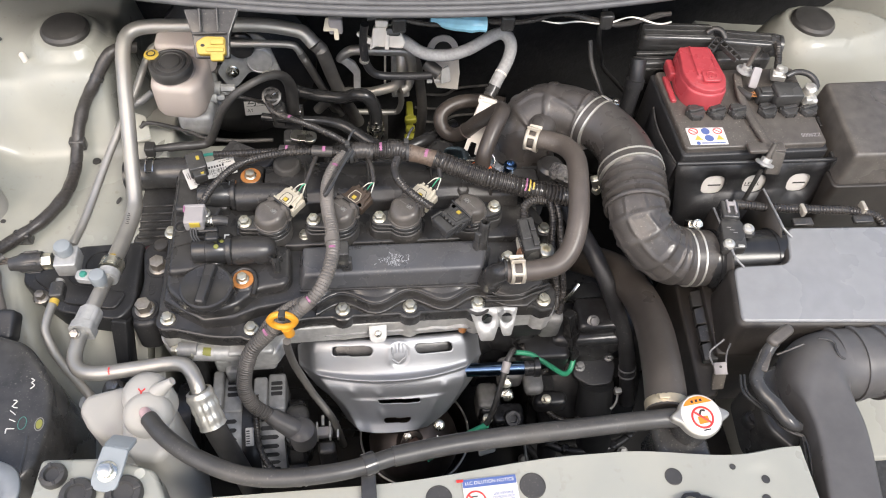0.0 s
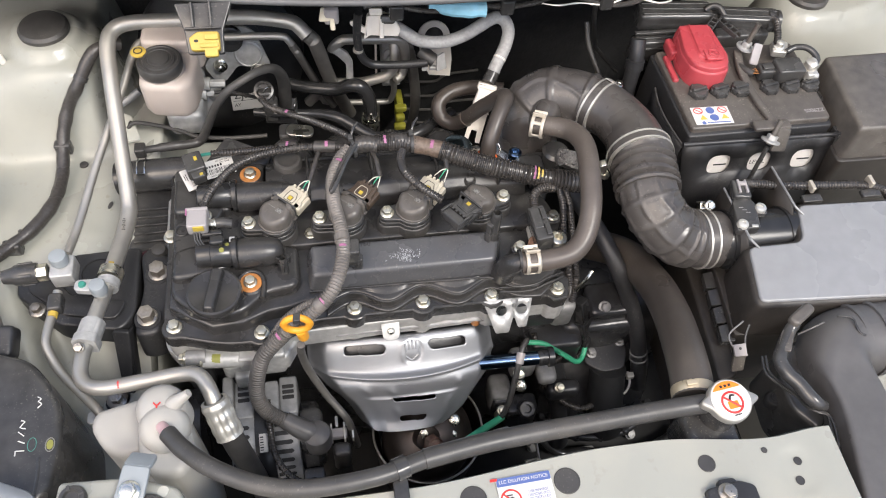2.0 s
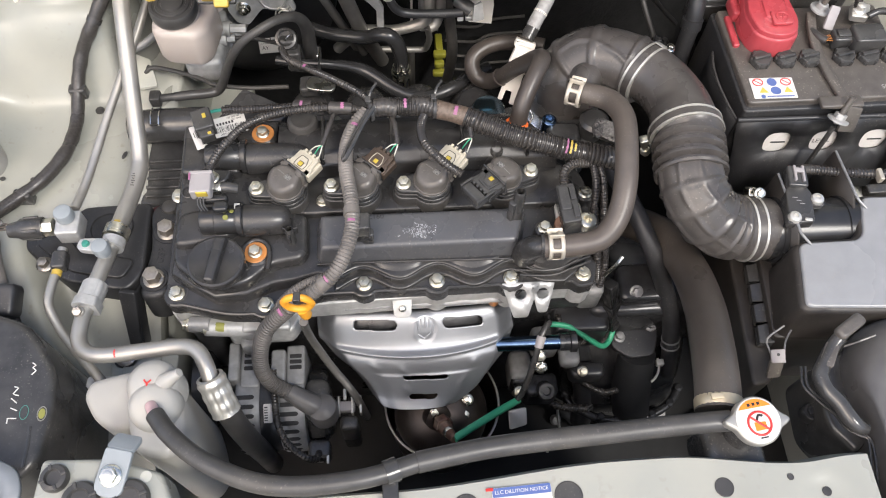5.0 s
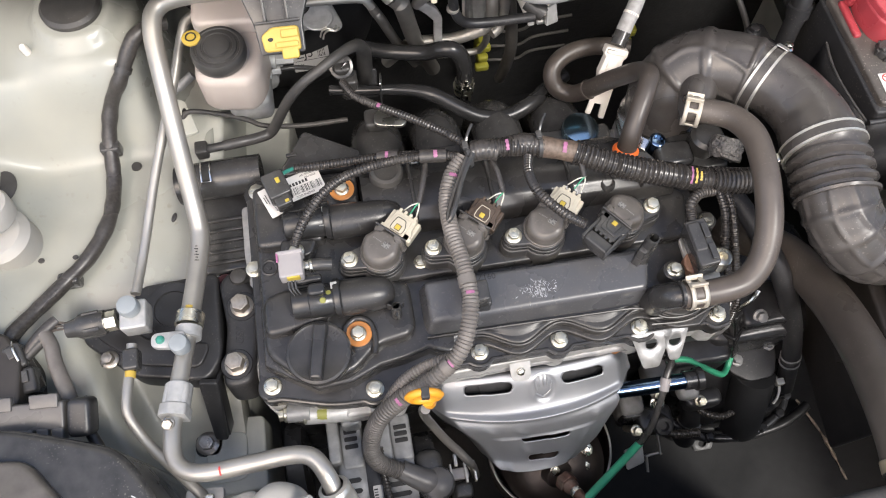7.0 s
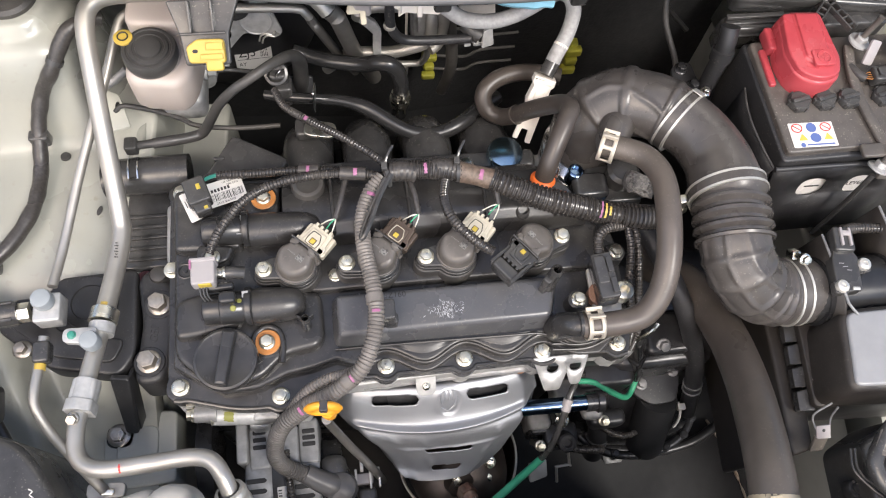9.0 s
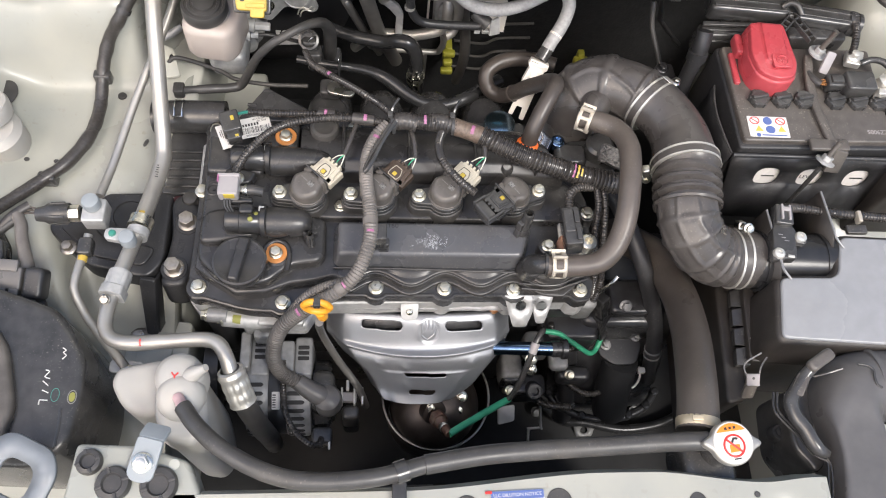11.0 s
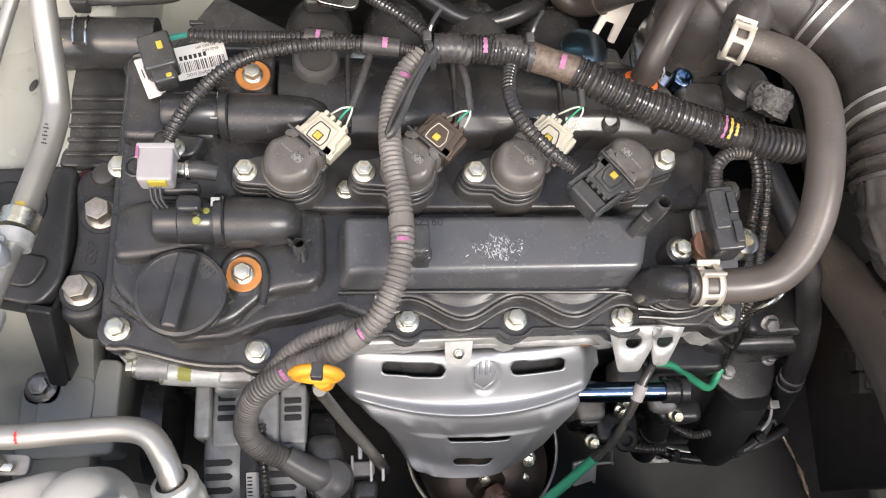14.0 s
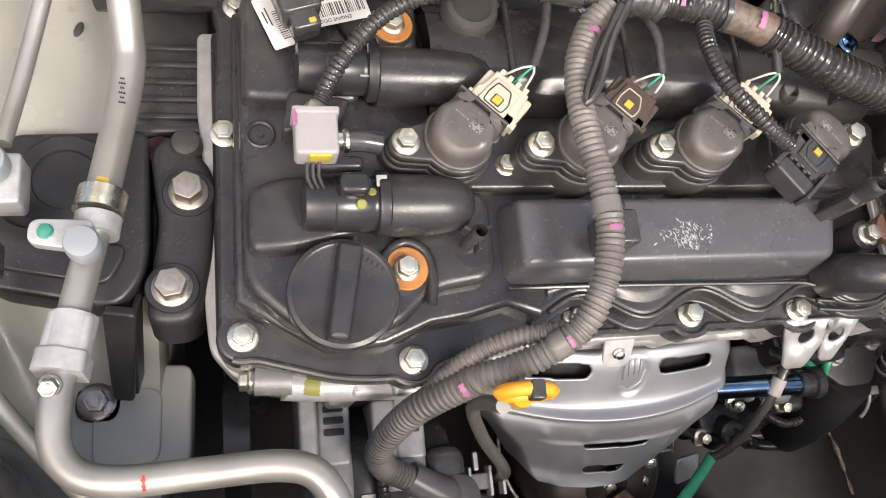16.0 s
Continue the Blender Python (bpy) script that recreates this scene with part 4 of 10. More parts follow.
block(bm, (-0.125, 0.446, 0.763), (0.03, 0.012, 0.012), 0.003)
part("housing", bm, M_cast, adj)
bm = B()
mark(bm, (-0.196, 0.4530, 0.752), (-0.180, 0.4512, 0.752), 0.0101, 60)
part("paint_mark", bm, M_tag, adj, "faded yellow paint mark")

# engine mount arm, right against the timing cover
arm = thing("engine_mount", "black cast engine mount arm with two large plated bolts", "engine mount", (-0.27, 0.55, 0.70))
bm = B()
slab(bm, fillet([(-0.288, 0.492, 0.02), (-0.252, 0.492, 0.02), (-0.243, 0.54), (-0.240, 0.60, 0.02), (-0.272, 0.625, 0.02), (-0.285, 0.61), (-0.279, 0.56)], 0.01, 5), 0.70, 0.752, 0.006, draft=0.002)
part("arm", bm, M_blackpaint, arm)
for x, y in ((-0.269, 0.517), (-0.259, 0.579)):
    bm = B()
    lathe(bm, [(0.0175, -0.02), (0.0165, 0.0), (0.0155, 0.0015)], pose(x, y, 0.7515), 26)
    part("boss", bm, M_blackpaint, arm)
    bm = B()
    flange_bolt(bm, pose(x, y, 0.7535), 0.0086, 0.0122, 0.0125, turn=x * 50)
    part("mount_bolt", bm, M_dullbolt, arm, "large plated hex bolt")
bm = B()
lathe(bm, [(0.011, -0.02), (0.0105, 0.006), (0.0085, 0.010), (0.004, 0.0115)], pose(-0.2605, 0.6136, 0.745), 22)
part("rubber_cap", bm, M_rubber, arm)
bm = B()
lathe(bm, [(0.0115, -0.02), (0.0110, 0.005), (0.0095, 0.008), (0.004, 0.009)], pose(-0.2785, 0.6165, 0.728), 22)
part("rubber_cap", bm, M_maroon, arm, "maroon rubber cap")
letters("GSP", 0.012, pose(-0.264, 0.548, 0.7521, 0, 0, 86), M_blackpaint, arm, "cast_mark", 0.0006)
# chassis side of the mount
bm = B()
slab(bm, fillet([(-0.428, 0.600), (-0.425, 0.568), (-0.372, 0.522), (-0.300, 0.506, 0.02), (-0.284, 0.53), (-0.284, 0.625), (-0.365, 0.622), (-0.378, 0.604)], 0.008, 4), 0.715, 0.748, 0.004)
part("bracket", bm, M_blackpaint, arm, "black steel bracket")
bm = B()
slab(bm, fillet([(-0.412, 0.598), (-0.410, 0.570), (-0.366, 0.533), (-0.306, 0.520, 0.015), (-0.297, 0.538), (-0.297, 0.545), (-0.360, 0.560), (-0.392, 0.600)], 0.006, 4), 0.748, 0.7525, 0.002)
part("bracket_rib", bm, M_blackpaint, arm)
bm = B()
lathe(bm, [(0.030, -0.035), (0.031, -0.002), (0.029, 0.002), (0.020, 0.002), (0.016, -0.008), (0.0001, -0.010)], pose(-0.332, 0.590, 0.748), 32)
part("bush", bm, M_blackpaint, arm)
bm = B()
slab(bm, fillet([(-0.330, 0.418), (-0.286, 0.418), (-0.284, 0.470), (-0.330, 0.474)], 0.010), 0.6475, 0.651, 0.0015)
part("pad_frame", bm, M_paint_matt, arm)
bm = B()
slab(bm, fillet([(-0.007, -0.080), (0.007, -0.080), (0.010, 0.012), (-0.010, 0.012)], 0.004), 0, 0.006, 0.002, pose(-0.300, 0.502, 0.738, 62, 0, -10))
block(bm, (0.007, -0.035, -0.008), (0.004, 0.085, 0.018), 0.001, pose(-0.300, 0.502, 0.738, 62, 0, -10))
slab(bm, rrect(0.030, 0.028, 0.008), 0.645, 0.651, 0.001, pose(-0.326, 0.463, 0, 0, 0, -8))
part("stay", bm, M_blackpaint, arm)
for x, y, z, r in ((-0.327, 0.463, 0.652, 0.010), (-0.398, 0.545, 0.748, 0.0075)):
    bm = B()
    flange_bolt(bm, pose(x, y, z), r * 0.75, r * 1.3, 0.008)
    part("mount_bolt", bm, M_dullbolt, arm, "dull plated bolt")
bm = B()
slab(bm, fillet([(-0.345, 0.405), (-0.266, 0.405), (-0.264, 0.486), (-0.345, 0.490)], 0.008), 0.60, 0.648, 0.003)
part("base_pad", bm, M_paint_matt, arm)


# ---- exhaust heat shield ----
def shield_place(x, s):
    """Pressed shield: flat shoulder on top, bead across, tapering lower apron."""
    cx = 0.029 + 0.010 * smooth(0.1, 0.7, s) - 0.010 * smooth(0.75, 1.0, s)
    half = float(np.interp(s, (0, 0.12, 0.26, 0.39, 0.51, 0.67, 0.80, 0.91, 0.97, 1.0), (0.112, 0.117, 0.118, 0.110, 0.102, 0.088, 0.074, 0.060, 0.050, 0.044)))
    u = x
    X = cx + half * u
    y = 0.474 - 0.106 * s ** 1.02
    z = 0.731 - 0.031 * smooth(0, 0.36, s) - 0.030 * smooth(0.30, 1.0, s)
    y += 0.010 * smooth(0.42, 0.72, s)
    z -= 0.010 * smooth(0.40, 0.62, s) + 0.010 * smooth(0.60, 0.86, s)
    bulge = (0.016 + 0.008 * math.sin(math.pi * min(1, s))) * (1 - abs(u) ** 2.2)
    bulge += 0.0050 * math.exp(-((s - 0.38 + 0.11 * u * u) / 0.030) ** 2)
    bulge -= 0.004 * smooth(0.02, 0.0, s)
    bulge -= 0.024 * smooth(0.80, 1.0, abs(u))
    bulge += 0.0025 * smooth(0.56, 0.62, s) * smooth(0.70, 0.50, abs(u))
    bulge += 0.0022 * math.exp(-((X - 0.037) / 0.012) ** 4) * math.exp(-((s - 0.14) / 0.085) ** 4)
    for bu, bs in ((-0.55, 0.50), (-0.25, 0.53), (0.58, 0.50), (-0.3, 0.74), (0.5, 0.70)):
        bulge += 0.0022 * math.exp(-(((u - bu) * 0.10) ** 2 + ((s - bs) * 0.12) ** 2) / 0.0055 ** 2)
    bulge -= 0.0022 * (1 - smooth(0.010, 0.014, math.hypot(abs(X - 0.040), (s - 0.16) * 0.12) )) * 0.6
    return V((X, y - 0.66 * bulge, z + 0.75 * bulge))


SLOTS = [(-0.405, 0.118, 0.215, 0.040), (0.47, 0.130, 0.20, 0.040), (-0.01, 0.630, 0.29, 0.027), (-0.04, 0.815, 0.235, 0.026)]


def in_slot(u, s):
    for cu, cs, hu, hs in SLOTS:
        w = 0.116 if cs < 0.3 else 0.091 if cs < 0.75 else 0.072
        du = max(0.0, abs(u - cu) * w - (hu * w - hs * 0.12)) / 0.12
        if math.hypot(du, s - cs - 0.02 * (u - cu)) < hs:
            return True
    return False


shield = thing("heat_shield", "bright pressed metal exhaust heat shield with slots", "heat shield", (0.035, 0.42, 0.62))
bm = B()
grid_sheet(bm, lambda a, b: shield_place(2 * a - 1, b), 150, 130, lambda a, b: b < 0.955 and not in_slot(2 * a - 1, b))
for _ in range(3):
    rim = [v for v in bm.verts if v.is_boundary and v.link_edges]
    moves = {}
    for v in rim:
        nb = [e.other_vert(v) for e in v.link_edges if e.is_boundary]
        if len(nb) == 2:
            moves[v] = (v.co * 2 + nb[0].co + nb[1].co) / 4
    for v, c in moves.items():
        v.co = c
bmesh.ops.delete(bm, geom=[v for v in bm.verts if not v.link_faces], context="VERTS")
sh = part("sheet", bm, M_shield, shield, sharp=70)
thicken(sh, 0.0015)
bm = B()
slab(bm, fillet([(-0.010, -0.017, 0.008), (0.010, -0.017, 0.008), (0.0115, 0.017), (-0.0115, 0.017)], 0.002, 5), 0, 0.002, 0.0006, pose(0.0145, 0.463, 0.768, 40, 0, 0))
part("fixing_tab", bm, M_cast, shield)
bm = B()
flange_bolt(bm, pose(0.0145, 0.4575, 0.7655, 40, 0, 0), 0.0032, 0.0045, 0.003)
part("shield_bolt", bm, M_zinc, shield)
bm = B()
flange_bolt(bm, pose(0.046, 0.372, 0.646, 30, 0, 0), 0.0055, 0.0085, 0.008)
part("shield_bolt", bm, M_zinc, shield)
for k, pts in enumerate(((-0.30, 0.10, -0.28, 0.17), (-0.15, 0.075, -0.15, 0.15), (0.0, 0.07, 0.0, 0.15), (0.15, 0.075, 0.13, 0.15), (-0.32, 0.20, -0.1, 0.235), (-0.1, 0.235, 0.2, 0.19), (0.2, 0.19, 0.3, 0.13))):
    bm = B()
    u0, s0, u1, s1 = pts
    tube(bm, [tuple(shield_place(0.095 + 0.26 * (u0 + (u1 - u0) * f), s0 + (s1 - s0) * f) + V((0, 0, 0.0006))) for f in (0, 0.5, 1)], 0.0011, 8, 0.003)
    part("emblem_stroke", bm, M_shield, shield)
bm = B()
tube(bm, [(0.121, 0.470, 0.742), (0.121, 0.468, 0.758)], 0.006, 14)
part("stud", bm, M_amber, shield, "rusty brown stud")
bm = B()
grid_sheet(bm, lambda a, b: V((-0.05 + 0.20 * a, 0.482 - 0.020 * b, 0.762 - 0.004 * b + 0.0015 * math.sin(a * 40) * (a > 0.45))), 60, 4)
thicken(part("gasket", bm, M_castgrey, shield, "thin wavy metal gasket edge"), 0.001)

for u0, u1 in ((-0.75, -0.08), (0.18, 0.80)):
    bm = B()
    grid_sheet(bm, lambda a, b: shield_place(u0 + (u1 - u0) * a, 0.05 + 0.17 * b) + V((0, 0.004, -0.011)), 16, 6)
    part("inner_shield", bm, M_darkcast, shield, "grey inner layer behind the slots")

# catalyst can below the shield with oxygen sensor
can = thing("catalyst", "dark heat-tinted exhaust catalyst can below the shield", "catalyst", (0.06, 0.39, 0.40))
bm = B()
lathe(bm, [(0.050, -0.02), (0.058, 0.0), (0.060, 0.06), (0.060, 0.13), (0.055, 0.16), (0.040, 0.178), (0.02, 0.188), (0.001, 0.190)], pose(0.058, 0.420, 0.46, 14, 0, 0), 40)
part("can", bm, M_cat, can)
bm = B()
tube(bm, [(0.061 + 0.0745 * math.cos(a), 0.405 + 0.0745 * math.sin(a), 0.570) for a in np.linspace(radians(165), radians(400), 40)], 0.0016, 8)
part("rim", bm, M_pale_tin, can, "bright rolled rim")
bm = B()
grid_sheet(bm, lambda u, v: V((0.061 + (0.0755 - 0.01 * v) * math.cos(radians(160 + 245 * u)), 0.405 + (0.0755 - 0.01 * v) * math.sin(radians(160 + 245 * u)), 0.569 - 0.12 * v)), 48, 6)
thicken(part("lower_shield", bm, M_cat, can), 0.0015)
sx0, sx1 = (0.0513, 0.3644, 0.6437), (0.0676, 0.3279, 0.6769)
bm = B()
lathe(bm, [(0.0085, 0.010), (0.0085, 0.026), (0.007, 0.028), (0.0056, 0.044), (0.0045, 0.05)], aim(sx0, sx1), 16)
part("oxygen_sensor", bm, M_rustnut, can, "heat-browned oxygen sensor body")
bm = B()
slab(bm, fillet(hexagon(0.0115), 0.001), 0.010, 0.021, 0.001, aim(sx0, sx1))
part("sensor_nut", bm, M_rustnut, can, "rust brown hexagon nut")
bm = B()
lathe(bm, [(0.0064, 0.0), (0.0068, 0.001), (0.0068, 0.006), (0.0064, 0.007)], aim((0.0607, 0.3433, 0.6628), sx1), 18)
part("crimp_ring", bm, M_zinc, can, "bright crimp ring")
bm = B()
lathe(bm, [(0.017, -0.004), (0.016, 0.008), (0.012, 0.010)], aim((0.0494, 0.3687, 0.6399), sx1), 20)
part("boss", bm, M_cat, can)
for x, y, z in ((0.085, 0.372, 0.628), (0.0885, 0.386, 0.640)):
    bm = B()
    flange_bolt(bm, pose(x, y, z, 25, 0, 0), 0.005, 0.0078, 0.007, turn=x * 90)
    tube(bm, [(x, y, z), (x - 0.004, y + 0.012, z - 0.05)], 0.005, 12)
    part("can_bolt", bm, M_zinc, can, "plated bolt")

lead = thing("sensor_lead", "green sleeved oxygen sensor lead below the shield", "sensor cable", (0.13, 0.38, 0.6))
bm = B()
tube(bm, [(0.0667, 0.3300, 0.6750), (0.0880, 0.3433, 0.6674), (0.1093, 0.3565, 0.6585), (0.1307, 0.3698, 0.6479), (0.1520, 0.3830, 0.6360)], 0.0046, 12)
part("sleeve", bm, M_green, lead, "green fabric sleeve")
bm = B()
tube(bm, [(0.149, 0.382, 0.636), (0.155, 0.386, 0.652), (0.163, 0.400, 0.676), (0.173, 0.424, 0.702), (0.180, 0.441, 0.712), (0.188, 0.452, 0.712), (0.193, 0.460, 0.690)], 0.0038, 10)
part("cable", bm, M_black, lead)
bm = B()
tube(bm, [(0.1735, 0.425, 0.7025), (0.178, 0.4365, 0.7095)], 0.0056, 14)
part("tape_wrap", bm, M_greyplug, lead, "pale grey tape wrap")
bm = B()
tube(bm, [(0.192, 0.460, 0.689), (0.2172, 0.4570, 0.6840), (0.2428, 0.4441, 0.6720), (0.262, 0.4400, 0.655), (0.274, 0.448, 0.648), (0.280, 0.460, 0.655)], 0.0036, 12)
part("sleeve", bm, M_green, lead, "green fabric sleeve")
bm = B()
pm = aim((0.280, 0.462, 0.656), (0.265, 0.4906, 0.7334), 12)
block(bm, (0, 0, 0.012), (0.015, 0.013, 0.020), 0.002, pm)
block(bm, (0, 0, 0.034), (0.019, 0.016, 0.024), 0.002, pm)
block(bm, (0, 0, 0.064), (0.016, 0.015, 0.038), 0.002, pm)
part("plug", bm, M_gloss, lead, "glossy black plug")
bm = B()
block(bm, (0, -0.0082, 0.066), (0.008, 0.003, 0.016), 0.0008, pm)
block(bm, (0, -0.0090, 0.036), (0.010, 0.003, 0.012), 0.0008, pm)
part("plug_clip", bm, M_dusty, lead)
# lifting bracket with two holes
lift = thing("lifting_bracket", "bare pressed steel bracket with two round holes", "bracket", (0.15, 0.455, 0.76))
for cx, w in ((0.1460, 0.0145), (0.1705, 0.0090)):
    bm = B()
    mm = pose(cx, 0.455, 0.784, 48, 0, 0)
    outer = fillet([(-w * 1.5, 0.018), (-w, -0.004), (-w * 0.55, -0.024 if cx < 0.16 else -0.019), (w * 0.55, -0.024 if cx < 0.16 else -0.019), (w, -0.004), (w * 1.5, 0.018)], 0.003, 4)
    ring = [(0.0066 * math.cos(a), 0.004 + 0.0066 * math.sin(a)) for a in np.linspace(0, 2 * math.pi, 24, endpoint=False)]
    outer = dense(outer, 0.0015)
    vo = [bm.verts.new(mm @ V((x, y, 0))) for x, y in outer]
    vi = [bm.verts.new(mm @ V((x, y, 0))) for x, y in ring]
    es = [bm.edges.new((a, b)) for a, b in zip(vo, vo[1:] + vo[:1])] + [bm.edges.new((a, b)) for a, b in zip(vi, vi[1:] + vi[:1])]
    bmesh.ops.triangle_fill(bm, use_beauty=True, edges=es)
    thicken(part("plate", bm, M_cast, lift, sharp=15), 0.0028, 0)
bm = B()
tube(bm, [(0.118, 0.434, 0.698), (0.160, 0.433, 0.698), (0.205, 0.432, 0.698)], 0.0088, 18, 0.01)
solo("oil_tube", bm, M_bluemetal, "blue tinted polished steel tube beside the shield", "tube")
bm = B()
lathe(bm, [(0.0105, 0), (0.0105, 0.012), (0.013, 0.013), (0.013, 0.02)], pose(0.200, 0.432, 0.698, 0, 90, 0), 20)
solo("tube_collar", bm, M_darkcast, "dark collar on the end of the steel tube", "collar")

# dipstick with ring handle
dip = thing("dipstick", "orange plastic dipstick ring handle on a steel tube", "dipstick", (-0.089, 0.42, 0.75))
bm = B()
ringm = pose(-0.089, 0.4275, 0.861, 88, 0, -4)
pts = [(0.0130 * math.cos(a), 0.0130 * math.sin(a), 0) for a in np.linspace(0, 2 * math.pi, 40)]
tube(bm, [tuple(ringm @ V(p)) for p in pts], 0.0038, 12, 0.003, caps=False)
tube(bm, [tuple(ringm @ V(p)) for p in ((0.003, -0.014, 0), (0.004, -0.020, 0), (0.005, -0.028, -0.001))], 0.0062, 12)
part("handle", bm, M_orange, dip)
bm = B()
tube(bm, [tuple(ringm @ V((0.0155 * math.cos(a), 0.0115 * math.sin(a), 0))) for a in np.linspace(0, 2 * math.pi, 40)], 0.0022, 8, 0.003, caps=False)
part("handle_flange", bm, M_orange, dip)
bm = B()
block(bm, (0.001, 0.0125, 0.001), (0.0075, 0.009, 0.010), 0.0012, ringm)
part("clip", bm, M_black, dip)
bm = B()
tube(bm, [(-0.0883, 0.4245, 0.8200), (-0.0900, 0.4300, 0.7900), (-0.0860, 0.4290, 0.7500), (-0.0700, 0.4130, 0.7120), (-0.0570, 0.4000, 0.6950), (-0.0480, 0.3900, 0.684), (-0.0425, 0.386, 0.66), (-0.036, 0.384, 0.60)], 0.0046, 12)
part("tube", bm, M_darkpipe, dip)

# alternator left of the shield
alt = thing("alternator", "grey cast alternator with cooling slots and rubber boot", "alternator", (-0.15, 0.395, 0.5))
for x0, x1 in ((-0.186, -0.157), (-0.137, -0.105)):
    bm = B()
    lathe(bm, [(0.049, 0.0), (0.053, 0.002), (0.055, 0.006), (0.055, x1 - x0 - 0.004), (0.053, x1 - x0)], pose(x0, 0.395, 0.630, 0, 90, 0), 44)
    part("end_frame", bm, M_castgrey, alt, "light grey cast end frame")
    # slots are not cut: near-black plates carry their shade
    for k in range(8):
        bm = B()
        mm = pose(x0 + 0.5 * (x1 - x0) - 0.001, 0.395, 0.630) @ pose(0, 0, 0, 4 + 11.5 * k, 0, 0)
        slab(bm, fillet([(-0.011, -0.0026), (0.008, -0.0026), (0.0105, 0), (0.008, 0.0026), (-0.011, 0.0026)], 0.001, 2), 0.0535, 0.0556, 0.0003, mm)
        part("vent_shade", bm, M_void, alt, "dark plate for the shade in a cooling slot")
bm = B()
lathe(bm, [(0.052, 0), (0.0525, 0.001), (0.0525, 0.023), (0.052, 0.024)], pose(-0.159, 0.395, 0.630, 0, 90, 0), 44)
part("stator", bm, M_blackpaint, alt, "black stator ring")
bm = B()
lm2 = pose(-0.147, 0.395, 0.630) @ pose(0, 0, 0, 25, 0, 0)
slab(bm, rrect(0.010, 0.022, 0.001), 0.0526, 0.0530, 0.0001, lm2)
lab2 = part("label_sheet", bm, M_label, alt, "white printed label")
bm = B()
for k in range(6):
    block(bm, (-0.0022, -0.008 + 0.0030 * k, 0.0532), (0.0040, 0.0016 if k % 2 else 0.0010, 0.0001), 0.00003, lm2)
part("printing", bm, M_ink, lab2)
# ears that carry the alternator; dark plates on the webs stand for shaded slots
for x0, x1, y0, y1 in ((-0.193, -0.180, 0.410, 0.458), (-0.143, -0.126, 0.402, 0.446)):
    bm = B()
    block(bm, ((x0 + x1) / 2, (y0 + y1) / 2, 0.655), (x1 - x0, y1 - y0, 0.075), 0.003)
    part("ear", bm, M_castgrey, alt)
for x0, x1, ys in ((-0.180, -0.157, (0.4425, 0.4345, 0.4265)), (-0.126, -0.104, (0.4385, 0.4315, 0.4245))):
    bm = B()
    block(bm, ((x0 + x1) / 2, 0.428, 0.652), (x1 - x0, 0.050, 0.066), 0.003)
    part("web", bm, M_castgrey, alt)
    for k, y in enumerate(ys):
        bm = B()
        slab(bm, rrect(0.014, 0.0048, 0.001), 0.684, 0.6862, 0.0003, pose((x0 + x1) / 2, y, 0))
        part("vent_shade", bm, M_void, alt)
bm = B()
block(bm, (-0.150, 0.462, 0.712), (0.075, 0.022, 0.030), 0.005)
block(bm, (-0.165, 0.452, 0.700), (0.020, 0.020, 0.030), 0.004)
part("bracket_bar", bm, M_cast, alt)
bm = B()
tube(bm, [(-0.120, 0.392, 0.694, 0.0105), (-0.105, 0.383, 0.688, 0.012), (-0.095, 0.378, 0.684, 0.013), (-0.088, 0.376, 0.678, 0.014)], 0.012, 18, 0.003)
lathe(bm, [(0.0175, -0.02), (0.0185, 0.0), (0.016, 0.010), (0.009, 0.015), (0.002, 0.016)], pose(-0.084, 0.374, 0.676), 24)
part("rubber_boot", bm, M_greybox, alt, "grey-black rubber terminal boot")
bm = B()
block(bm, (-0.090, 0.386, 0.640), (0.030, 0.052, 0.090), 0.010)
lathe(bm, [(0.040, 0), (0.044, 0.004), (0.044, 0.020), (0.040, 0.024)], pose(-0.105, 0.395, 0.625, 0, 90, 0), 32)
part("rear_cap", bm, M_black, alt, "black plastic rear cover")
bm = B()
tube(bm, [(-0.139, 0.418, 0.700), (-0.1389, 0.3984, 0.692), (-0.137, 0.3783, 0.690), (-0.1345, 0.3586, 0.684), (-0.127, 0.342, 0.676), (-0.1169, 0.330, 0.672), (-0.103, 0.321, 0.668), (-0.094, 0.322, 0.655), (-0.092, 0.335, 0.635)], 0.0042, 12, pitch=0.0036, depth=0.0007)
part("conduit", bm, M_loom, alt, "thin ribbed black conduit")
bm = B()
block(bm, (-0.092, 0.338, 0.625), (0.026, 0.022, 0.030), 0.004)
part("plug", bm, M_black, alt)
bm = B()
block(bm, (-0.082, 0.327, 0.637), (0.003, 0.014, 0.004), 0.001)
part("plug_clip", bm, M_pale_tin, alt)
bm = B()
lathe(bm, [(0.03, 0), (0.05, 0.002), (0.05, 0.02), (0.03, 0.022)], pose(-0.245, 0.43, 0.61, 0, 90, 0), 32)
part("pulley", bm, M_darkcast, alt)

# ---- wiring on the engine ----
harness = thing("engine_harness", "black corrugated engine wiring harness taped at the junction", "wiring harness", (0.05, 0.64, 0.85))
bm = B()
tube(bm, [(-0.012, 0.648, 0.878), (0.0, 0.651, 0.880), (0.028, 0.650, 0.882), (0.056, 0.647, 0.880), (0.066, 0.646, 0.879)], 0.0105, 16, pitch=0.0042, depth=0.0012)
part("conduit", bm, M_loom, harness)
for x0, x1 in ((-0.005, 0.020), (0.034, 0.062)):
    bm = B()
    tube(bm, [(x0, 0.651, 0.880), ((x0 + x1) / 2, 0.6505, 0.882), (x1, 0.648, 0.880)], 0.0113, 16, pitch=0.0045, depth=0.0007, wobble=0.10)
    part("tape_wrap", bm, M_tape, harness)
bm = B()
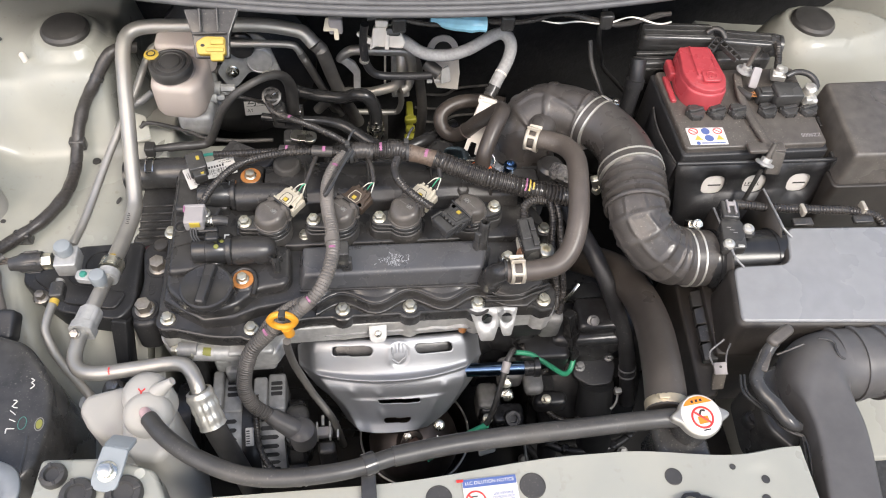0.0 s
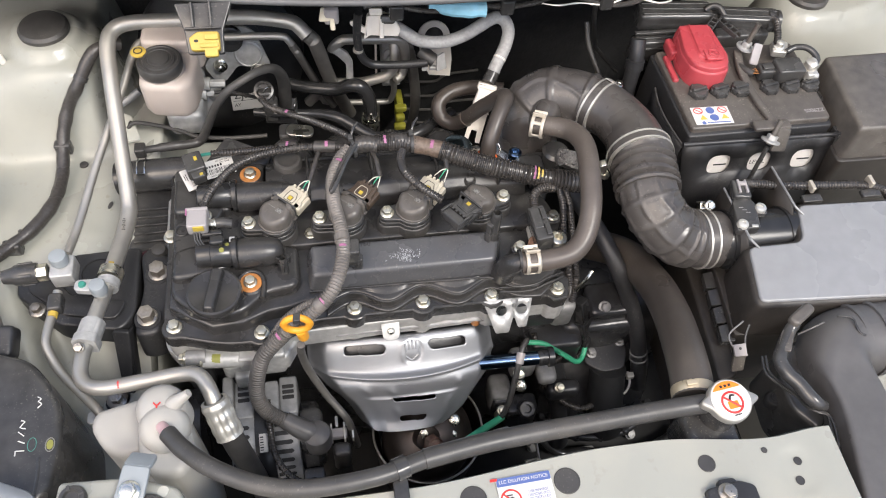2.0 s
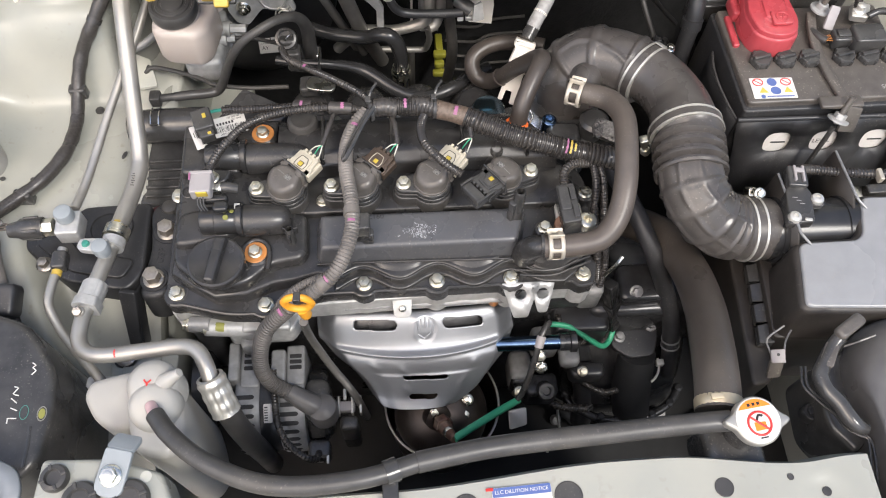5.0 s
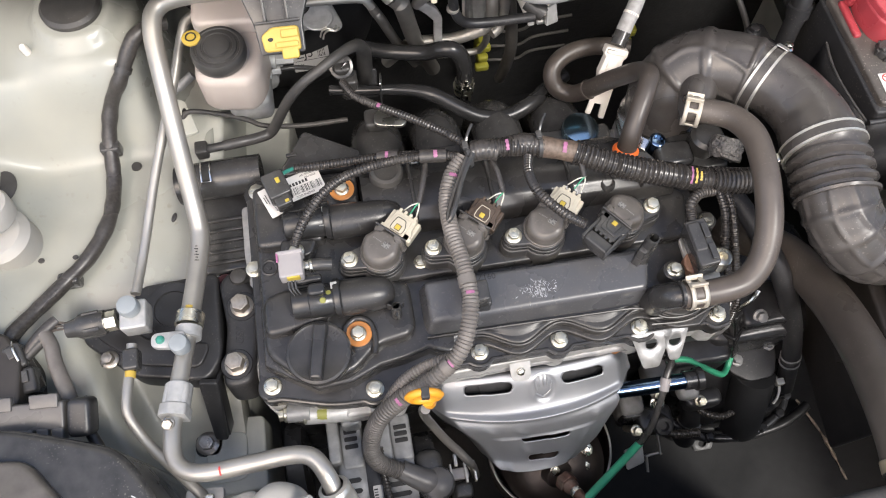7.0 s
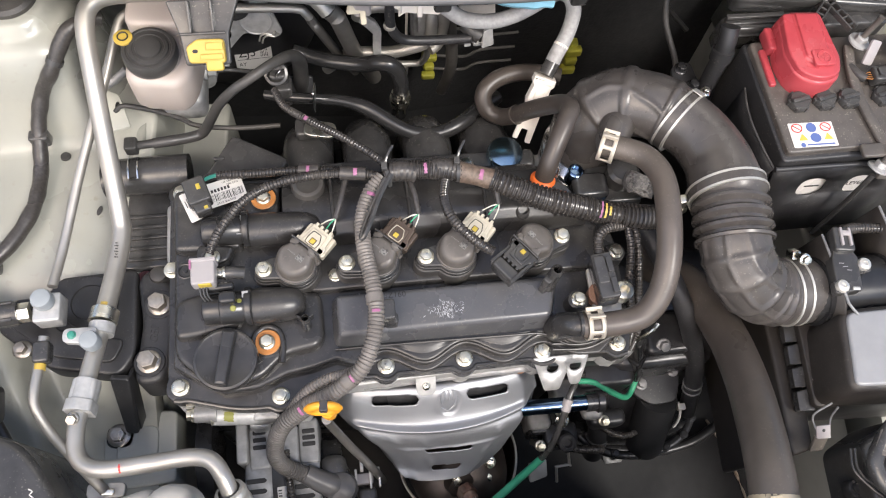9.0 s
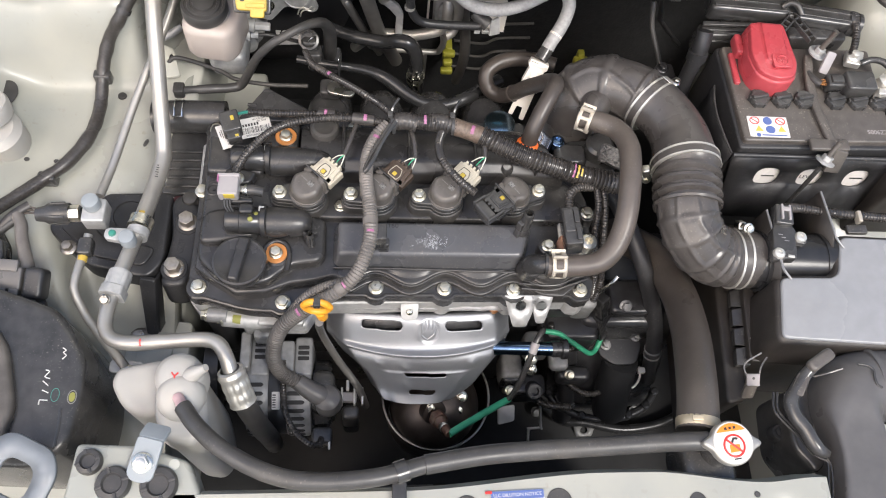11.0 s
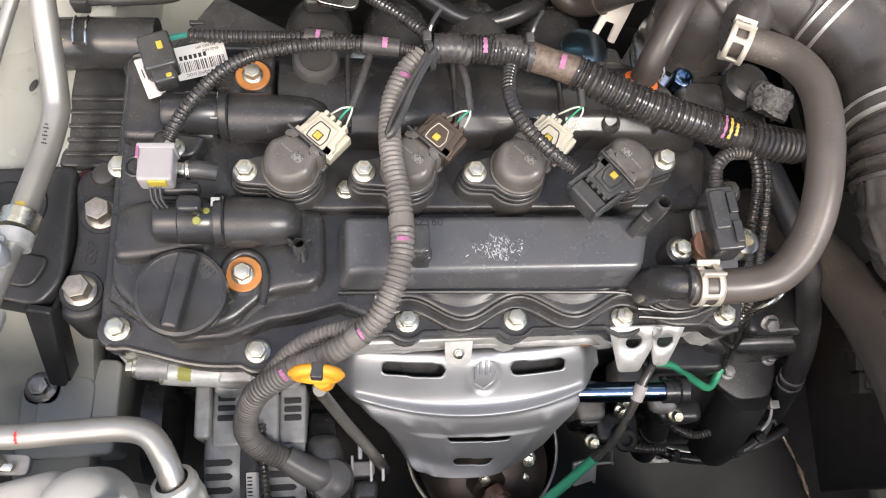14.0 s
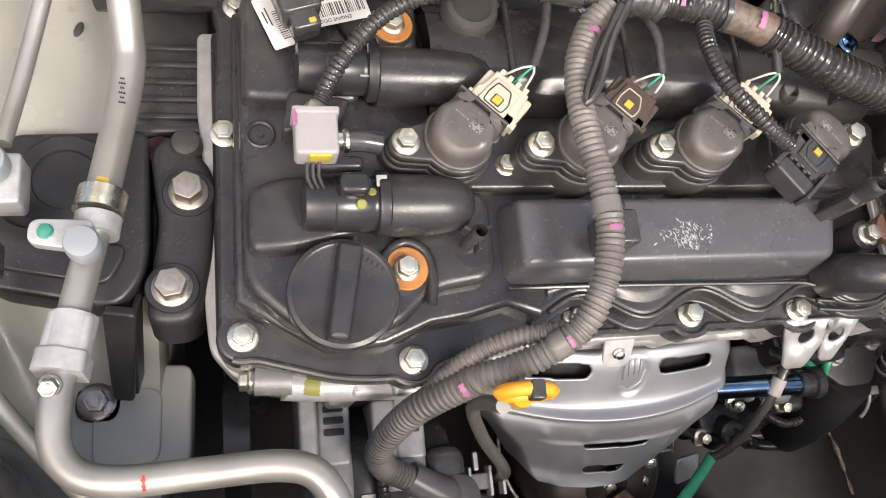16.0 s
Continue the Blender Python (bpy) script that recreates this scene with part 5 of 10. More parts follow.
tube(bm, [(0.062, 0.647, 0.879), (0.084, 0.640, 0.878), (0.100, 0.634, 0.877)], 0.0108, 14, 0.003, wobble=0.10)
part("tape_wrap", bm, M_browntape, harness, "dusty brown cloth tape")
bm = B()
tube(bm, [(0.095, 0.636, 0.877), (0.112, 0.628, 0.875), (0.146, 0.614, 0.870), (0.181, 0.604, 0.865), (0.217, 0.596, 0.858), (0.249, 0.592, 0.852), (0.274, 0.591, 0.847)], 0.0128, 20, pitch=0.0046, depth=0.0016)
part("conduit", bm, M_loom, harness, "thick ribbed black conduit")
bm = B()
tube(bm, [(0.228, 0.5945, 0.8555), (0.250, 0.5918, 0.8515), (0.272, 0.591, 0.8475)], 0.0136, 20, pitch=0.0046, depth=0.0012, wobble=0.05)
part("tape_wrap", bm, M_loom, harness)
bm = B()
for x0, m_ in ((0.0, 0), (0.006, 1)):
    mark(bm, (0.206 + 0.0045 * m_, 0.5984 - 0.0008 * m_, 0.8604 - 0.0008 * m_), (0.2095 + 0.0045 * m_, 0.5977 - 0.0008 * m_, 0.8598 - 0.0008 * m_), 0.0133, 70 - 30 * m_)
part("paint_mark", bm, M_yellow, harness, "yellow paint mark")
bm = B()
mark(bm, (0.2018, 0.5996, 0.8612), (0.2050, 0.5989, 0.8606), 0.0133, 80)
part("paint_mark", bm, M_pink, harness, "pink paint mark")
for pts, r in (([(-0.014, 0.648, 0.878), (-0.056, 0.661, 0.872), (-0.095, 0.668, 0.866), (-0.141, 0.671, 0.861), (-0.178, 0.674, 0.857)], 0.0048),
               ([(-0.014, 0.646, 0.880), (-0.034, 0.652, 0.880), (-0.079, 0.655, 0.878), (-0.123, 0.648, 0.877), (-0.151, 0.633, 0.876), (-0.174, 0.607, 0.872), (-0.186, 0.586, 0.866)], 0.0050),
               ([(-0.006, 0.652, 0.884), (-0.021, 0.672, 0.880), (-0.053, 0.703, 0.870), (-0.081, 0.728, 0.860), (-0.107, 0.757, 0.845), (-0.119, 0.789, 0.830)], 0.0044),
               ([(0.051, 0.646, 0.876), (0.044, 0.618, 0.885), (0.048, 0.591, 0.890), (0.067, 0.566, 0.890), (0.084, 0.554, 0.886)], 0.0052)):
    bm = B()
    tube(bm, pts, r, 12, pitch=0.0034, depth=0.0008)
    part("branch_conduit", bm, M_loom, harness)
for p, q in (((-0.075, 0.6635, 0.871), (-0.095, 0.667, 0.868)), ((-0.03, 0.652, 0.879), (-0.055, 0.6555, 0.878))):
    bm = B()
    tube(bm, [p, q], 0.0075, 12, 0.003, wobble=0.08)
    part("tape_wrap", bm, M_tape, harness)
for p, q, r in (((-0.036, 0.653, 0.880), (-0.042, 0.654, 0.879), 0.0079), ((-0.083, 0.664, 0.8715), (-0.088, 0.665, 0.871), 0.0079), ((0.026, 0.650, 0.882), (0.031, 0.650, 0.882), 0.0117), ((-0.081, 0.7275, 0.8605), (-0.086, 0.7325, 0.858), 0.0050), ((0.082, 0.641, 0.878), (0.088, 0.639, 0.878), 0.0118)):
    bm = B()
    mark(bm, p, q, r + 0.0003, 52)
    part("paint_mark", bm, M_pink, harness, "pink paint mark")
# coil leads
for a, b, c in (((-0.0500, 0.652, 0.874), (-0.0560, 0.630, 0.877), (-0.0636, 0.6085, 0.872)), ((0.0120, 0.645, 0.874), (0.0160, 0.628, 0.877), (0.0182, 0.6064, 0.872)), ((0.075, 0.640, 0.874), (0.096, 0.634, 0.878), (0.0997, 0.6100, 0.872))):
    bm = B()
    tube(bm, [a, b, c], 0.0030, 10)
    part("lead", bm, M_tape, harness)
    for k, mm in ((-1, M_wire), (0, M_green), (1, M_wire)):
        bm = B()
        tube(bm, [c, (c[0] - 0.004 + k * 0.003, c[1] - 0.003 - k * 0.002, c[2] + 0.0005), (c[0] - 0.0105 + k * 0.005, c[1] - 0.0065 - k * 0.0055, c[2] - 0.009)], 0.0007, 6)
        part("wire", bm, mm, harness)
# cable ties
for p, q, r in (((-0.012, 0.647, 0.879), (-0.008, 0.648, 0.879), 0.0125), ((0.060, 0.6468, 0.880), (0.0635, 0.6465, 0.880), 0.0122)):
    bm = B()
    tube(bm, [p, q], r, 14, 0.002)
    block(bm, (p[0], p[1] + 0.004, p[2] + r + 0.002), (0.006, 0.008, 0.006), 0.001)
    tube(bm, [(p[0], p[1] + 0.004, p[2] + r), (p[0] + 0.004, p[1] + 0.014, p[2] + r + 0.006), (p[0] + 0.010, p[1] + 0.024, p[2] + r + 0.006)], 0.0016, 6)
    part("cable_tie", bm, M_black, harness)

# grey conduit that falls over the cover to the alternator
grey = thing("grey_conduit", "dusty grey ribbed conduit draped over the engine cover", "conduit", (-0.05, 0.52, 0.70))
bm = B()
tube(bm, [(-0.014, 0.646, 0.880), (-0.027, 0.633, 0.876), (-0.037, 0.608, 0.873), (-0.0385, 0.575, 0.873), (-0.034, 0.540, 0.873), (-0.033, 0.508, 0.872), (-0.040, 0.480, 0.868), (-0.053, 0.459, 0.860), (-0.076, 0.446, 0.845), (-0.108, 0.439, 0.820)], 0.0080, 16, pitch=0.0036, depth=0.0011)
part("conduit", bm, M_greyloom, grey)
bm = B()
tube(bm, [(-0.104, 0.440, 0.823), (-0.133, 0.428, 0.790), (-0.146, 0.412, 0.742), (-0.140, 0.400, 0.712), (-0.118, 0.390, 0.693)], 0.0092, 16, pitch=0.0036, depth=0.0008)
part("conduit", bm, M_dullloom, grey, "dull dusty ribbed conduit")
bm = B()
tube(bm, [(-0.058, 0.460, 0.852), (-0.085, 0.459, 0.836), (-0.106, 0.452, 0.822), (-0.124, 0.438, 0.800), (-0.136, 0.425, 0.768)], 0.0058, 14, pitch=0.0034, depth=0.0009)
part("conduit", bm, M_greyloom, grey)
bm = B()
tube(bm, [(-0.012, 0.640, 0.890), (-0.024, 0.618, 0.886), (-0.038, 0.590, 0.884), (-0.040, 0.580, 0.884), (-0.033, 0.590, 0.888), (-0.020, 0.620, 0.888), (-0.006, 0.644, 0.890)], 0.0026, 8)
part("loop_tie", bm, M_black, grey)
for p, q, r in (((-0.0335, 0.527, 0.873), (-0.0332, 0.518, 0.873), 0.0086), ((-0.060, 0.454, 0.856), (-0.066, 0.451, 0.852), 0.0084)):
    bm = B()
    tube(bm, [p, q], r, 14, 0.003)
    part("tape_wrap", bm, M_greyloom, grey)
for p, q, r in (((-0.0333, 0.512, 0.8725), (-0.0335, 0.507, 0.8722), 0.0083), ((-0.027, 0.631, 0.8758), (-0.029, 0.626, 0.8753), 0.0083), ((-0.058, 0.4555, 0.857), (-0.061, 0.454, 0.8555), 0.0083), ((-0.106, 0.4395, 0.8215), (-0.110, 0.438, 0.818), 0.0094)):
    bm = B()
    mark(bm, p, q, r + 0.0003, 52)
    part("paint_mark", bm, M_pink, grey, "pink paint mark")
bm = B()
block(bm, (-0.024, 0.512, 0.858), (0.018, 0.020, 0.030), 0.002)
block(bm, (-0.018, 0.508, 0.845), (0.012, 0.010, 0.02), 0.002)
part("clip", bm, M_black, grey)

# cam sensor plugs at the left of the cover
act = thing("cam_actuator", "black oil control valve with pale grey plug on the cover", "oil control valve", (-0.18, 0.545, 0.84))
bm = B()
lathe(bm, [(0.010, 0.0), (0.0140, 0.0015), (0.0148, 0.004), (0.0148, 0.0165), (0.0156, 0.0175), (0.0156, 0.0360), (0.0150, 0.0370), (0.0150, 0.0395), (0.0182, 0.0402), (0.0186, 0.0415), (0.0186, 0.0455), (0.0176, 0.0465), (0.012, 0.047)], pose(-0.196, 0.537, 0.8440, 0, 90, 0), 36)
block(bm, (-0.170, 0.540, 0.864), (0.016, 0.012, 0.012), 0.003)
block(bm, (-0.178, 0.553, 0.860), (0.028, 0.008, 0.010), 0.003)
part("valve", bm, M_gloss, act)
bm = B()
block(bm, (-0.1545, 0.5440, 0.8600), (0.006, 0.0065, 0.0016), 0.0005)
part("wire_clip", bm, M_cast, act, "small bright clip")
bm = B()
block(bm, (-0.2005, 0.5700, 0.8815), (0.002, 0.009, 0.0012), 0.0004)
part("paint_mark", bm, M_pink, act)
bm = B()
block(bm, (-0.1895, 0.5625, 0.873), (0.022, 0.024, 0.016), 0.002)
block(bm, (-0.1895, 0.5745, 0.873), (0.024, 0.004, 0.018), 0.001)
part("plug", bm, M_greyplug, act, "pale grey plug")
bm = B()
block(bm, (-0.188, 0.551, 0.876), (0.012, 0.003, 0.008), 0.0008)
part("lock_tab", bm, M_yellowtab, act, "yellow locking tab")
for dx, dy, r in ((0.030, -0.004, 0.0030), (0.036, 0.003, 0.0024), (0.031, 0.006, 0.0016)):
    bm = B()
    lathe(bm, [(r, -0.0006), (r * 0.8, 0.0003), (r * 0.2, 0.0004)], pose(-0.196 + dx, 0.535 + dy, 0.8455 + math.sqrt(0.015 ** 2 - dy ** 2), math.degrees(-dy / 0.015), 0, 0), 10)
    part("paint_speck", bm, M_tag, act, "yellow paint speck")
bm = B()
tube(bm, [(-0.172, 0.566, 0.862), (-0.165, 0.566, 0.863), (-0.154, 0.565, 0.861)], 0.0062, 14)
part("nozzle", bm, M_black, act)
bm = B()
flange_bolt(bm, aim((-0.172, 0.566, 0.862), (-0.19, 0.566, 0.862)), 0.005, 0.0066, 0.006)
part("hex_fitting", bm, M_zinc, act)
bm = B()
for k in range(3):
    tube(bm, [(-0.194 + 0.003 * k, 0.552, 0.870), (-0.194 + 0.003 * k, 0.545, 0.864), (-0.191 + 0.003 * k, 0.541, 0.858)], 0.0011, 6)
part("wire", bm, M_black, act)
bm = B()
flange_bolt(bm, pose(-0.186, 0.590, 0.846), 0.005, 0.0075, 0.006)
part("flange_bolt", bm, M_bolt, act)
bm = B()
slab(bm, fillet([(-0.205, 0.578), (-0.172, 0.585), (-0.165, 0.60), (-0.20, 0.605)], 0.005), 0.83, 0.846, 0.003)
part("foot", bm, M_cover, act)
act2 = thing("cam_actuator", "black oil control valve behind the pale label on the cover", "oil control valve", (-0.19, 0.64, 0.84))
bm = B()
lathe(bm, [(0.010, 0.0), (0.0140, 0.0015), (0.0148, 0.004), (0.0148, 0.0165), (0.0156, 0.0175), (0.0156, 0.0360), (0.0150, 0.0370), (0.0150, 0.0395), (0.0182, 0.0402), (0.0186, 0.0415), (0.0186, 0.0455), (0.0176, 0.0465), (0.012, 0.047)], pose(-0.196, 0.619, 0.8440, 0, 90, 0), 36)
part("valve", bm, M_gloss, act2)
bm = B()
block(bm, (-0.1535, 0.6235, 0.8600), (0.006, 0.006, 0.0016), 0.0005)
block(bm, (-0.1560, 0.6085, 0.8560), (0.010, 0.0012, 0.0012), 0.0003)
part("wire_clip", bm, M_cast, act2, "small bright clip")
bm = B()
block(bm, (0, 0, 0), (0.022, 0.028, 0.018), 0.002, pose(-0.196, 0.652, 0.864, 0, 0, 18))
block(bm, (0, -0.017, -0.002), (0.016, 0.012, 0.014), 0.002, pose(-0.196, 0.652, 0.864, 0, 0, 18))
part("plug", bm, M_black, act2)
bm = B()
block(bm, (0.003, 0.002, 0.0095), (0.004, 0.006, 0.002), 0.0006, pose(-0.196, 0.652, 0.864, 0, 0, 18))
block(bm, (0.003, -0.020, 0.0055), (0.004, 0.003, 0.002), 0.0006, pose(-0.196, 0.652, 0.864, 0, 0, 18))
part("lock_tab", bm, M_yellowtab, act2, "yellow locking tab")
bm = B()
tube(bm, [(-0.190, 0.665, 0.866), (-0.184, 0.670, 0.862), (-0.178, 0.674, 0.858)], 0.002, 8)
part("wire", bm, M_tealcap, act2)

# sensor plug on a bracket at the right end of the cover, conduit behind it
rc = thing("sensor_plug", "black two row wiring plug on a bracket on the cover", "wiring plug", (0.20, 0.53, 0.83))
bm = B()
block(bm, (0, 0, 0), (0.020, 0.048, 0.030), 0.002, pose(0.200, 0.529, 0.846, 0, -8, 3))
block(bm, (-0.003, 0.006, 0.012), (0.012, 0.030, 0.010), 0.002, pose(0.200, 0.529, 0.846, 0, -8, 3))
for k in range(2):
    block(bm, (0.006, -0.012 + 0.022 * k, 0.0165), (0.006, 0.016, 0.003), 0.0008, pose(0.200, 0.529, 0.846, 0, -8, 3))
part("body", bm, M_black, rc)
bm = B()
lathe(bm, [(0.010, -0.02), (0.010, 0), (0.0085, 0.001), (0.005, 0.001), (0.0045, -0.008), (0.0001, -0.008)], pose(0.2205, 0.5175, 0.842), 20)
part("eyelet", bm, M_zinc, rc)
bm = B()
lathe(bm, [(0.0125, -0.01), (0.0125, 0.0), (0.0110, 0.0012), (0.002, 0.0012)], pose(0.1985, 0.5195, 0.830), 28)
part("washer", bm, M_pad, rc, "brown-pink round washer")
bm = B()
slab(bm, rrect(0.030, 0.05, 0.004), 0.822, 0.826, 0.001, pose(0.205, 0.525, 0))
part("bracket", bm, M_pale_tin, rc)
bm = B()
tube(bm, [(0.198, 0.552, 0.852), (0.200, 0.570, 0.858), (0.212, 0.580, 0.858), (0.232, 0.584, 0.852), (0.242, 0.592, 0.848)], 0.0055, 12, pitch=0.0034, depth=0.0008)
part("conduit", bm, M_loom, rc)
bm = B()
tube(bm, [(0.236, 0.588, 0.850), (0.236, 0.560, 0.846), (0.232, 0.530, 0.830), (0.236, 0.495, 0.800), (0.240, 0.480, 0.765)], 0.0048, 12, pitch=0.0034, depth=0.0008)
tube(bm, [(0.243, 0.588, 0.850), (0.245, 0.560, 0.842), (0.243, 0.520, 0.820), (0.246, 0.490, 0.790), (0.243, 0.475, 0.760)], 0.0045, 12, pitch=0.0034, depth=0.0008)
part("conduit", bm, M_loom, rc)

# ---- hoses on the right of the engine ----
hose = thing("breather_hose", "thick brown-black rubber breather hose with pale steel clips", "hose", (0.24, 0.57, 0.84))
bm = B()
tube(bm, [(0.166, 0.4815, 0.8515), (0.200, 0.480, 0.855), (0.226, 0.484, 0.860), (0.243, 0.500, 0.872), (0.253, 0.528, 0.888), (0.259, 0.568, 0.900), (0.264, 0.610, 0.898), (0.258, 0.638, 0.890), (0.243, 0.653, 0.884), (0.218, 0.665, 0.879)], 0.0125, 20)
part("hose", bm, M_hose, hose)
for p, d, turn in (((0.1775, 0.4815, 0.8525), (1, 0, 0), 60), ((0.2215, 0.6605, 0.8800), (-0.9, 0.45, -0.1), 120)):
    d = V(d).normalized()
    bm = B()
    mm = aim(p, V(p) + d) @ pose(0, 0, 0, 0, 0, turn)
    grid_sheet(bm, lambda u, v: mm @ V((0.0136 * math.cos(2 * math.pi * u), 0.0136 * math.sin(2 * math.pi * u), -0.0085 + 0.017 * v)), 40, 8, lambda u, v: v < 0.2 or v > 0.8 or (u * 5) % 1.0 < 0.22)
    sc = part("spring_clip", bm, M_cliptin, hose, "pale steel hose clip")
    thicken(sc, 0.0013, 1)
    bm = B()
    for a in (-22, 22):
        block(bm, (0.0165, 0, 0.0), (0.005, 0.0022, 0.0165), 0.0005, mm @ pose(0, 0, 0, 0, 0, a))
    block(bm, (0.0150, 0, 0.0045), (0.0014, 0.011, 0.004), 0.0004, mm)
    part("clip_ear", bm, M_cliptin, sc)
bm = B()
lathe(bm, [(0.0123, 0), (0.0125, 0.001), (0.0125, 0.003), (0.0115, 0.003)], aim((0.162, 0.4825, 0.856), (0.18, 0.482, 0.857)), 20)
part("paint_mark", bm, M_cover, hose)

duct = thing("intake_duct", "black rubber intake elbow with ribbed bellows and band clamps", "intake duct", (0.31, 0.6, 0.8))
bm = B()
C = [(0.222, 0.705, 0.800, 0.038), (0.226, 0.718, 0.835, 0.040), (0.248, 0.724, 0.862, 0.038), (0.275, 0.713, 0.874, 0.0355), (0.300, 0.696, 0.878, 0.034), (0.321, 0.670, 0.881, 0.033), (0.333, 0.638, 0.883, 0.034), (0.3345, 0.612, 0.884, 0.0365), (0.3342, 0.592, 0.8845, 0.0375)]
banded_tube(bm, C, [(0.235, 0.006), (0.36, 0.007), (0.525, 0.006)], [(-12, 46, 0.0055, 0.22, 0.53), (-85, -60, 0.0055, 0.22, 0.53), (60, 110, 0.0055, 0.22, 0.53)])
part("elbow", bm, M_duct, duct, sharp=60)
bm = B()
tube(bm, [(0.3341, 0.594, 0.8845), (0.3335, 0.586, 0.885), (0.331, 0.566, 0.884), (0.329, 0.543, 0.881)], 0.0395, 32, pitch=0.0115, depth=0.0055)
part("bellows", bm, M_duct, duct)
bm = B()
C2 = [(0.329, 0.552, 0.882, 0.035), (0.329, 0.537, 0.879, 0.0345), (0.333, 0.521, 0.872, 0.034), (0.346, 0.508, 0.858, 0.034), (0.366, 0.502, 0.844, 0.0345), (0.392, 0.500, 0.836, 0.0345), (0.418, 0.500, 0.832, 0.0345)]
banded_tube(bm, C2, [(0.165, 0.0045), (0.275, 0.0045), (0.45, 0.0045), (0.60, 0.0045), (0.69, 0.006)], [(4, 24, 0.0045, 0.04, 0.70), (36, 84, 0.0045, 0.04, 0.70), (-40, -34, 0.0045, 0.04, 0.70), (80, 128, 0.0045, 0.04, 0.70)])
part("lower_elbow", bm, M_duct, duct, sharp=60)
def band_clamp(parent, p, d, r, screw_turn, w=0.011, buckle=70):
    d = V(d).normalized()
    p = V(p)
    for o in (-w / 2, w / 2):
        bm = B()
        tube(bm, [tuple(p + d * (o - 0.0012)), tuple(p + d * (o + 0.0012))], r + 0.0016, 36, 0.001)
        part("band_edge", bm, M_pale_tin, parent, "bright band edge")
    bm = B()
    tube(bm, [tuple(p - d * w * 0.5), tuple(p + d * w * 0.5)], r + 0.0009, 36, 0.002)
    part("band", bm, M_duct, parent)
    mm = aim(p, p + d) @ pose(0, 0, 0, 0, 0, screw_turn)
    bm = B()
    block(bm, (r + 0.006, 0, 0), (0.010, 0.012, 0.010), 0.0015, mm)
    tube(bm, [tuple(mm @ V((r + 0.007, -0.004, 0))), tuple(mm @ V((r + 0.007, 0.020, 0)))], 0.0035, 10)
    flange_bolt(bm, mm @ pose(r + 0.007, 0.018, 0, -90, 0, 0), 0.0042, 0.0062, 0.004)
    part("clamp_screw", bm, M_zinc, parent, "plated clamp screw")
    if buckle:
        bm = B()
        block(bm, (r + 0.0022, 0, 0), (0.0012, 0.013, w * 1.1), 0.0004, mm @ pose(0, 0, 0, 0, 0, buckle))
        part("band_buckle", bm, M_pale_tin, parent)


band_clamp(duct, (0.306, 0.688, 0.878), (0.62, -0.78, 0.06), 0.0345, -15)
band_clamp(duct, (0.3342, 0.5975, 0.8845), (-0.02, -1, 0.02), 0.0388, 200)
band_clamp(duct, (0.3965, 0.500, 0.835), (1, 0, -0.08), 0.0348, 40, buckle=0)
letters("17882", 0.006, pose(0.343, 0.5015, 0.8915, 18, 14, -48), M_duct, duct, "moulded_number", 0.0004)
# side branch that carries the breather hose
bm = B()
tube(bm, [(0.246, 0.700, 0.868, 0.020), (0.236, 0.682, 0.874, 0.018), (0.226, 0.668, 0.878, 0.013), (0.215, 0.666, 0.878, 0.0125)], 0.014, 20, 0.003)
tube(bm, [(0.240, 0.706, 0.876), (0.238, 0.702, 0.884)], 0.018, 22, 0.003)
part("branch", bm, M_duct, duct)

body = thing("throttle_body", "cast alloy throttle body under the intake elbow", "throttle body", (0.22, 0.70, 0.74))
bm = B()
lathe(bm, [(0.044, -0.05), (0.046, -0.03), (0.046, -0.006), (0.043, 0.0), (0.043, 0.008)], pose(0.222, 0.700, 0.792), 36)
block(bm, (0.210, 0.680, 0.755), (0.09, 0.07, 0.05), 0.008)
part("casting", bm, M_castgrey, body)
bm = B()
lathe(bm, [(0.0455, 0), (0.047, 0.001), (0.047, 0.004), (0.0455, 0.005)], pose(0.222, 0.701, 0.792), 36)
lathe(bm, [(0.0455, 0), (0.047, 0.001), (0.047, 0.004), (0.0455, 0.005)], pose(0.222, 0.701, 0.803), 36)
part("band_edge", bm, M_steel, body)
bm = B()
block(bm, (0.245, 0.650, 0.80), (0.06, 0.05, 0.035), 0.006)
block(bm, (0.215, 0.645, 0.815), (0.04, 0.03, 0.03), 0.006)
lathe(bm, [(0.018, 0), (0.018, 0.02), (0.014, 0.024), (0.001, 0.025)], pose(0.252, 0.655, 0.815), 24)
part("motor_cover", bm, M_black, body)
for x, y, z in ((0.199, 0.660, 0.834), (0.223, 0.634, 0.822)):
    bm = B()
    lathe(bm, [(0.0085, -0.02), (0.0085, 0.0), (0.0068, 0.001), (0.005, 0.001), (0.0045, -0.003), (0.0001, -0.003)], pose(x, y, z), 20)
    part("screw", bm, M_bluemetal, body, "dark blue plated screw")
# rough textured purge valve
bm = B()
block(bm, (0, 0, 0), (0.034, 0.022, 0.018), 0.006, pose(0.262, 0.6335, 0.842, 10, 12, -22))
for v in bm.verts:
    v.co += V((noise.noise(v.co * 260), noise.noise(v.co * 260 + V((5, 0, 0))), noise.noise(v.co * 300))) * 0.006
solo("foam_pad", bm, M_spongy, "rough crumbled grey foam pad beside the breather hose", "foam pad", sharp=20)

